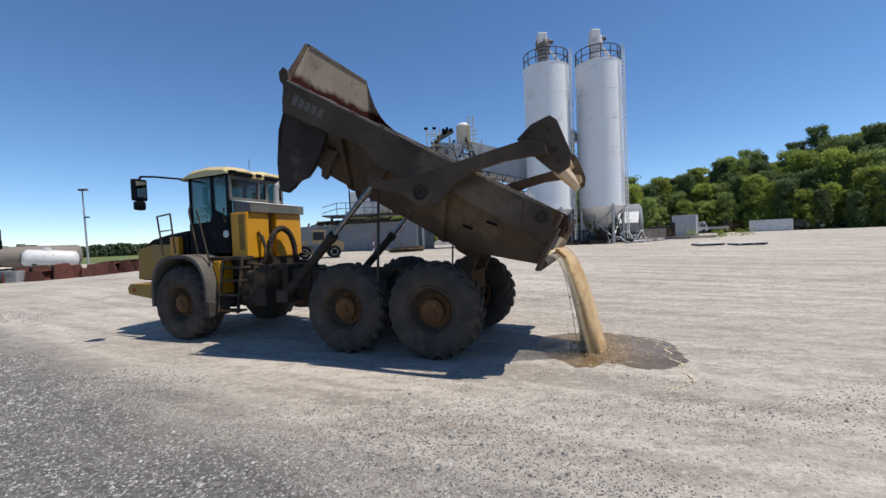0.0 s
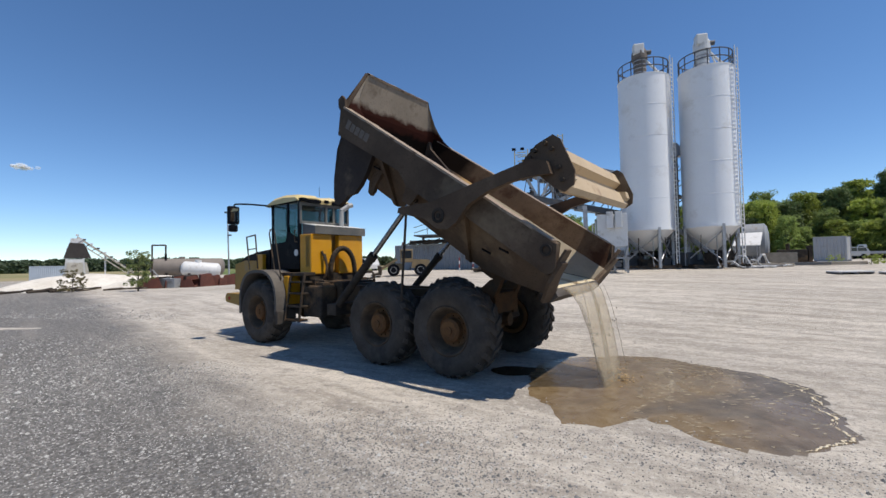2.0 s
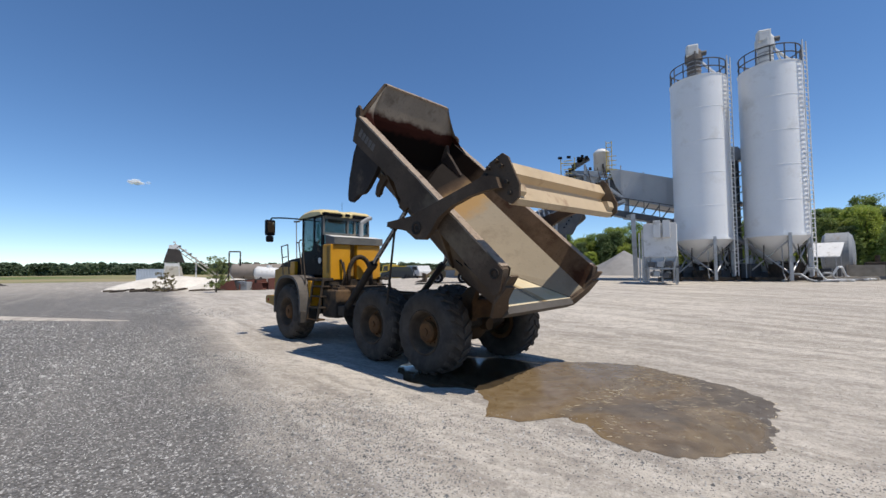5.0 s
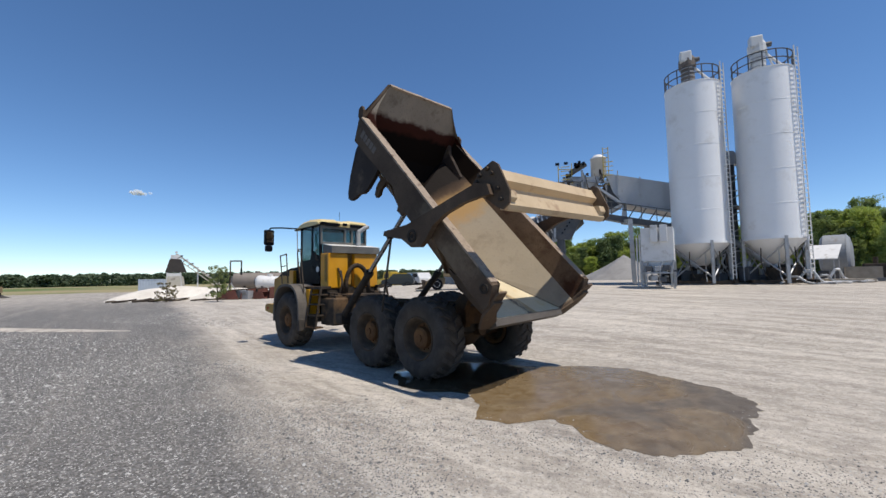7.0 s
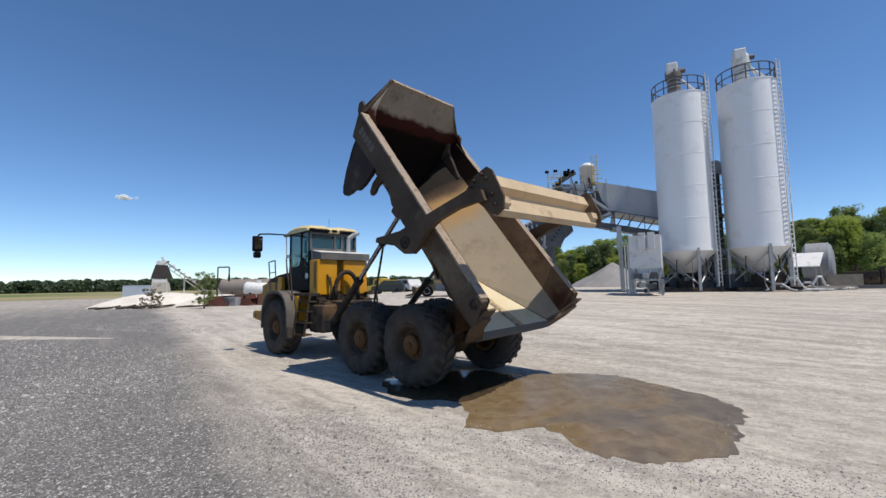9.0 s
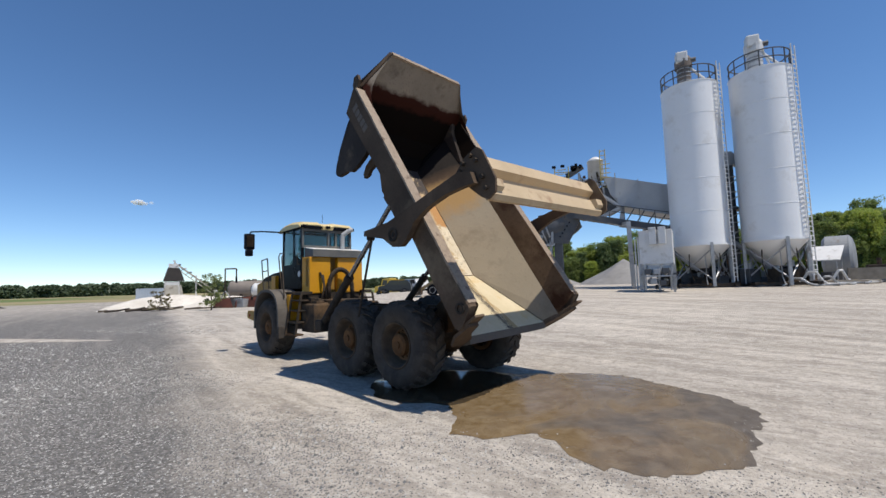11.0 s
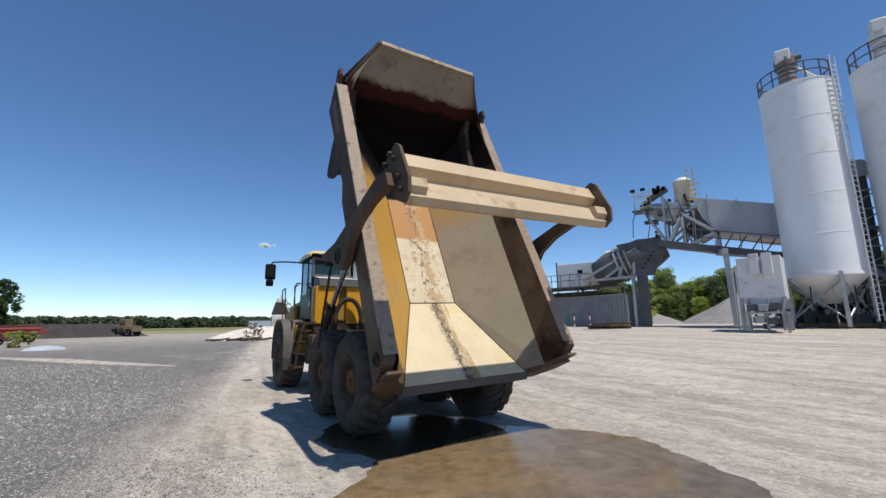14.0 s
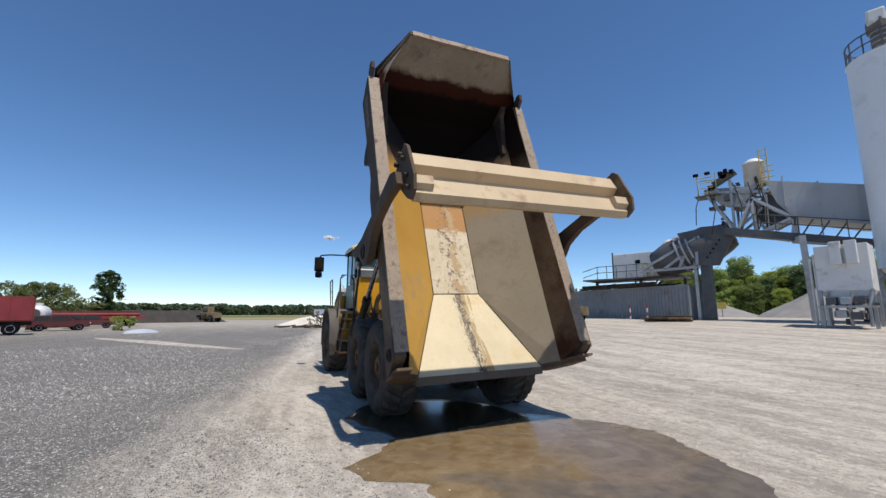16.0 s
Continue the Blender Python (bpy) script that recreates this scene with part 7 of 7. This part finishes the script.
PUDDLE = puddle_material()
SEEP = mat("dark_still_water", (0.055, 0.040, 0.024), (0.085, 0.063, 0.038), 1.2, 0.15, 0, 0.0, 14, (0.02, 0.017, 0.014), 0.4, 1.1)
POUR = water_material("pouring_muddy_water", (0.50, 0.32, 0.14), (0.68, 0.49, 0.27), 0.3, 1.0, 3.5)
VEIL = water_material("thin_water_veil", (0.50, 0.40, 0.26), (0.62, 0.53, 0.38), 0.25, 0.38, 4.0)
FOAM = mat("tan_foam", (0.62, 0.50, 0.33), (0.78, 0.68, 0.50), 6, 0.6, 0, 0.004, 40)
WETSOIL = mat("wet_limestone", (0.22, 0.195, 0.165), (0.30, 0.27, 0.235), 1.2, 0.75, 0, 0.02, 20)

REACH = [(0, 2.32), (13, 2.2), (42, 1.95), (61, 2.08), (83, 2.2), (112, 2.05), (135, 2.0), (165, 1.9), (198, 1.95), (224, 2.15), (236, 2.52), (246, 2.3), (252, 2.0), (257, 1.70), (266, 1.85), (272, 2.2), (280, 2.43), (292, 2.58), (303, 2.58), (314, 2.63), (322, 2.33), (340, 2.2), (352, 2.28), (360, 2.32)]
PUDDLE_AT = (2.9, 7.0)


def reach(deg, seed=0.0):
    deg %= 360
    r = float(np.interp(deg, [a for a, _ in REACH], [r for _, r in REACH]))
    a = radians(deg)
    return r * (1 + 0.06 * noise.noise((math.cos(a) * 3, math.sin(a) * 3, 1.7 + seed)) + 0.045 * noise.noise((math.cos(a) * 11, math.sin(a) * 11, 4.2 + seed)) + 0.03 * noise.noise((math.cos(a) * 30, math.sin(a) * 30, 7 + seed)))


def sheet(bm, grow, height, n=180, k=9, edge=0.0):
    """A low dome of water over the puddle's outline."""
    rings = []
    for j in range(k + 1):
        f = j / k
        rings.append([bm.verts.new((f * grow * reach(360 * i / n) * math.cos(2 * math.pi * i / n), f * grow * reach(360 * i / n) * math.sin(2 * math.pi * i / n), height * (1 - f * f) - (edge if j == k else 0))) for i in range(n)])
    for p, q in zip(rings, rings[1:]):
        for i in range(n):
            bm.faces.new((p[i], p[(i + 1) % n], q[(i + 1) % n], q[i]))
    bmesh.ops.remove_doubles(bm, verts=bm.verts, dist=1e-4)
    return bm


puddle = tagged(part("puddle", sheet(B(), 1.0, 0.05), PUDDLE, None, "", True, pose(*PUDDLE_AT, 0)), "spreading puddle of brown muddy water", "puddle")
damp = tagged(part("damp_patch", sheet(B(), 1.045, 0.05, 150, 7), WETSOIL, None, "", True, pose(*PUDDLE_AT, -0.012)), "damp darkened ground round the puddle", "wet ground")
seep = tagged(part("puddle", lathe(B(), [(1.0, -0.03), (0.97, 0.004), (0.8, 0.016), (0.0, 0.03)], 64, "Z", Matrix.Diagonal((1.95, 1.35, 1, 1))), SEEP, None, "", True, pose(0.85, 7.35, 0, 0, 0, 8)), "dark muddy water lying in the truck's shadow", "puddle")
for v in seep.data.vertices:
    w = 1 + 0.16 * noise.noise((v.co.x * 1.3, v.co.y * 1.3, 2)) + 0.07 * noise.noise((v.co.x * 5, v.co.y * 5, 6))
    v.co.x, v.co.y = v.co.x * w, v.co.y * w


def stream_mesh(top, bottom, half0, half1, thick, seed, n=16, k=14, sag=1.9):
    """A falling sheet, from the lip down to the ground, in the truck's frame."""
    bm = B()
    rings = []
    for j in range(k + 1):
        f = j / k
        x = top[0] + (bottom[0] - top[0]) * f ** (1 / sag)
        z = top[2] + (bottom[2] - top[2]) * f
        y = top[1] + (bottom[1] - top[1]) * f ** 0.7
        h = half0 + (half1 - half0) * f ** 0.6
        ring = []
        for i in range(n):
            a = 2 * math.pi * i / n
            w = 1 + 0.25 * noise.noise((math.cos(a) * 1.5 + seed, z * 1.2, math.sin(a) * 1.5)) + 0.12 * noise.noise((math.cos(a) * 5, z * 3 + seed, math.sin(a) * 5))
            ring.append(bm.verts.new((x + thick * (0.6 + 0.5 * f) * math.sin(a) * w, y + h * math.cos(a) * w, z)))
        rings.append(ring)
    for p, q in zip(rings, rings[1:]):
        for i in range(n):
            bm.faces.new((p[i], p[(i + 1) % n], q[(i + 1) % n], q[i]))
    return bm


def drops(bm, rnd, n, lo, hi, r0, r1):
    for _ in range(n):
        c = [rnd.uniform(a, b) for a, b in zip(lo, hi)]
        bmesh.ops.create_icosphere(bm, subdivisions=1, radius=rnd.uniform(r0, r1), matrix=Matrix.Translation(c) @ Matrix.Diagonal((1, 1, 1.6, 1)))
    return bm


rnd = random.Random(5)
pour = tagged(part("water_stream", stream_mesh((-1.93, -0.25, 1.72), (-2.50, 0.05, -0.05), 0.58, 0.36, 0.17, 1.0), POUR, None, "", True, TRUCK), "thick stream of brown water pouring from the tail lip", "water")
veil = tagged(part("water_veil", stream_mesh((-1.90, 0.15, 1.66), (-2.40, 0.15, -0.05), 0.85, 0.46, 0.07, 5.0), VEIL, None, "", True, TRUCK), "thin veil of water falling beside the stream", "water")
trickles = []
for i, (y, r) in enumerate(((0.55, 0.008), (0.1, 0.045), (-0.35, 0.008), (-0.7, 0.006))):
    bm = stream_mesh((-1.93, y, 1.64), (-2.25 - 0.06 * i, y * 0.9, -0.03), r, r * 0.6, r, 9.0 + i, 8, 14)
    drops(bm, rnd, 14, (-2.32, y - 0.08, 0.0), (-2.05, y + 0.08, 1.2), 0.006, 0.016)
    trickles.append(tagged(part("water_trickle", bm, VEIL, None, "", True, TRUCK), "thin trickle of water from the lip", "water", "trickles from the lip"))
bm = B()
for _ in range(1100):
    a = rnd.uniform(0, 6.28)
    k = abs(rnd.gauss(0, 0.40))
    bmesh.ops.create_icosphere(bm, subdivisions=1, radius=rnd.uniform(0.003, 0.013), matrix=Matrix.Translation((-2.5 + k * math.cos(a), 0.05 + 1.5 * k * math.sin(a), max(0, rnd.gauss(0.02, 0.10) * math.exp(-k * 2)))) @ Matrix.Diagonal((2.2, 1.6, 0.6, 1)))
splash = tagged(part("splash", bm, POUR, None, "", True, TRUCK), "splashing foam where the stream lands", "splash", kind="stuff")
# foam line along the spreading front
bm = B()
for i in range(200):
    a = -62 + 82 * i / 200 + rnd.uniform(-0.3, 0.3)
    r = reach(a) * (0.985 + 0.02 * noise.noise((a * 0.2, 0, 0)))
    w = max(0.004, 0.014 + 0.03 * noise.noise((a * 0.12, 3, 0)))
    p = Vector((r * math.cos(radians(a)), r * math.sin(radians(a)), 0.003))
    bmesh.ops.create_icosphere(bm, subdivisions=1, radius=1.0, matrix=Matrix.Translation(p) @ pose(0, 0, 0, 0, 0, a) @ Matrix.Diagonal((w, 0.03, 0.004, 1)))
foam = tagged(part("foam_line", bm, FOAM, None, "", True, pose(*PUDDLE_AT, 0)), "pale foam line along the puddle's front", "foam", kind="stuff")

bm = B()
for _ in range(340):
    a, f = rnd.uniform(-110, 60), rnd.uniform(0.12, 0.95)
    r = reach(a) * f
    p = Vector((r * math.cos(radians(a)), r * math.sin(radians(a)), 0.05 * (1 - f * f) + 0.002))
    bmesh.ops.create_icosphere(bm, subdivisions=1, radius=1.0, matrix=Matrix.Translation(p) @ pose(0, 0, 0, 0, 0, rnd.uniform(-40, 30)) @ Matrix.Diagonal((rnd.uniform(0.012, 0.06), rnd.uniform(0.004, 0.010), 0.002, 1)))
flecks = tagged(part("foam_flecks", bm, FOAM, None, "", True, pose(*PUDDLE_AT, 0)), "pale foam flecks drifting on the puddle", "foam", kind="stuff")


def water_motions():
    at = [(0, 0.46), (0.5, 0.58), (1.0, 0.72), (1.5, 0.84), (2.0, 0.92), (2.5, 0.95), (3.0, 0.97), (3.8, 1.0), (16, 1.0)]
    def back(t):
        return PUDDLE_AT[0] - 0.25 * max(0.0, 1 - t / 1.5)
    walk(puddle, [(t, pose(back(t), PUDDLE_AT[1] + 0.1 * max(0, 1 - t / 2.5), -0.05 * (1 - f * f) + 0.004)) for t, f in at])
    walk(flecks, [(t, pose(back(t), PUDDLE_AT[1] + 0.1 * max(0, 1 - t / 2.5), -0.05 * (1 - f * f) + 0.004)) for t, f in at[:-1]] + [(5.5, pose(*PUDDLE_AT, 0.003)), (6.3, pose(*PUDDLE_AT, -0.004)), (16, pose(*PUDDLE_AT, -0.004))])
    walk(damp, [(t, pose(back(t), PUDDLE_AT[1], -0.05 * (1 - f * f) - 0.008)) for t, f in at])
    ahead = [(t, pose(back(t) - 2.3 * (1 - f), PUDDLE_AT[1] + 0.25 * (1 - f), 0.004)) for t, f in at[:-1]]
    walk(foam, ahead + [(5.5, pose(*PUDDLE_AT, -0.003)), (16, pose(*PUDDLE_AT, -0.006))])

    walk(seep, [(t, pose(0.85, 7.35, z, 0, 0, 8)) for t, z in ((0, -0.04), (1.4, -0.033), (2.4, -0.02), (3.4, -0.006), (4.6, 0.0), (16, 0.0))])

    def fall(ob, start, rows):
        """Rows of (seconds, along, drop) for a stream that breaks off and falls."""
        walk(ob, [(t, TRUCK @ pose(x, 0, -z)) for t, x, z in rows])
    fall(pour, 0, [(0, 0, 0), (0.3, 0.03, 0.0), (0.6, -0.02, 0.0), (0.9, 0.02, 0.0), (1.2, 0.0, 0.02), (1.5, 0.02, 0.35), (1.7, 0.0, 1.0), (1.9, 0.0, 2.0), (16, 0.0, 2.0)])
    fall(veil, 0, [(0, 0, 0), (0.4, -0.03, 0.0), (0.8, 0.02, 0.0), (1.2, -0.02, 0.0), (1.6, 0.0, 0.0), (2.0, 0.0, 0.12), (2.25, 0.0, 0.7), (2.5, 0.0, 2.0), (16, 0.0, 2.0)])
    for i, ob in enumerate(trickles):
        e = 2.5 + 0.3 * ((i + 1) % 4)
        fall(ob, 0, [(0, 0, 0), (e - 0.9, -0.02, 0), (e - 0.4, 0.02, 0.05), (e, 0.0, 0.7), (e + 0.4, 0.0, 2.0), (16, 0.0, 2.0)])
    fall(splash, 0, [(0, 0, 0), (0.4, 0.05, 0.02), (0.8, -0.04, 0), (1.2, 0.05, 0.02), (1.6, 0.0, 0.03), (2.1, 0.0, 0.12), (2.6, 0, 0.4), (16, 0, 0.4)])


# ---- loose stones ----
def scatter(name, label, n, seed, area, size, materials, keep):
    rnd = random.Random(seed)
    vs, fs, ms = [], [], []
    base = [(1, 0, 0), (0.3, 0.9, 0.1), (-0.8, 0.5, 0), (-0.7, -0.6, 0.1), (0.4, -0.9, 0), (0.1, 0.1, 0.75)]
    tri = [(0, 1, 5), (1, 2, 5), (2, 3, 5), (3, 4, 5), (4, 0, 5)]
    made = 0
    while made < n:
        x, y = rnd.uniform(*area[0]), rnd.uniform(*area[1])
        if not keep(x, y, rnd):
            continue
        made += 1
        s = size * rnd.uniform(0.5, 1.0) * (2.0 if rnd.random() < 0.012 else 1)
        a = rnd.uniform(0, 6.28)
        c, q = math.cos(a), math.sin(a)
        i = len(vs)
        for px, py, pz in base:
            px, py = px * s * rnd.uniform(0.7, 1.2), py * s * rnd.uniform(0.6, 1.1)
            vs.append((x + c * px - q * py, y + q * px + c * py, ground_z(x, y) - 0.003 + pz * s * rnd.uniform(0.7, 1.2)))
        k = rnd.randrange(len(materials))
        for f in tri:
            fs.append(tuple(i + j for j in f))
            ms.append(k)
    me = bpy.data.meshes.new(name)
    me.from_pydata(vs, [], fs)
    for m in materials:
        me.materials.append(m)
    me.polygons.foreach_set("material_index", ms)
    return tagged(new(name, me), label, "gravel", kind="stuff")


STONE_A = mat("grey_stone", (0.13, 0.13, 0.13), (0.22, 0.215, 0.21), 8, 0.9)
STONE_B = mat("pale_stone", (0.40, 0.39, 0.37), (0.58, 0.57, 0.54), 8, 0.9)
STONE_C = mat("dark_stone", (0.095, 0.093, 0.09), (0.15, 0.147, 0.142), 8, 0.9)


def in_gravel(x, y, rnd):
    d = (3.25 - 0.62 * x) - y + 2.2 * noise.noise((x * 0.35, y * 0.35, 0))
    return rnd.random() < min(1.0, max(0.0, 0.5 + d * 0.8))


def in_dust(x, y, rnd):
    return rnd.random() < 0.35 + 0.65 * max(0.0, noise.noise((x * 0.5, y * 0.9, 3)) * 2) and math.hypot(x - PUDDLE_AT[0], y - PUDDLE_AT[1]) > 2.7


scatter("gravel_stones", "loose grey crushed gravel", 84000, 3, ((-9, 4.5), (0.3, 8.0)), 0.017, [STONE_A, STONE_A, STONE_B, STONE_C], in_gravel)
scatter("gravel_stones", "loose grey crushed gravel farther off", 16000, 4, ((-22, -5), (2, 16)), 0.034, [STONE_A, STONE_B, STONE_C], in_gravel)
scatter("scattered_pebbles", "scattered pebbles on packed dust", 26000, 6, ((-6, 14), (1.0, 16)), 0.011, [STONE_A, STONE_B, STONE_C], in_dust)



def in_puddle(x, y, grow):
    dx, dy = x - PUDDLE_AT[0], y - PUDDLE_AT[1]
    return math.hypot(dx, dy) < grow * reach(math.degrees(math.atan2(dy, dx)))


# gravel belt along the near side of the puddle, and stones that stand out of the water
scatter("loose_gravel", "grey loose gravel along the puddle's near edge", 5200, 41, ((-0.8, 6.5), (2.6, 6.2)), 0.017, [STONE_A, STONE_B, STONE_C, STONE_A], lambda x, y, r: not in_puddle(x, y, 1.0) and r.random() < math.exp(-((y - 4.55 + 0.05 * x) / 0.62) ** 2))
scatter("loose_gravel", "small stones standing out of the puddle", 420, 42, ((0.9, 5.3), (4.9, 8.6)), 0.013, [STONE_C, STONE_A, STONE_B], lambda x, y, r: in_puddle(x, y, 0.98) and not in_puddle(x, y, 0.74) and noise.noise((x * 1.1, y * 1.6, 3)) > r.uniform(-0.25, 0.5)).location.z += 0.010
scatter("loose_gravel", "pebbles lying on the packed limestone", 5200, 43, ((-1.0, 16.0), (5.0, 17.0)), 0.014, [STONE_C, STONE_A, STONE_B], lambda x, y, r: not in_puddle(x, y, 1.02) and noise.noise((x * 0.5, y * 1.2, 9)) > r.uniform(-0.3, 0.45))


def motions():
    truck_motions(moving)
    water_motions()


motions()
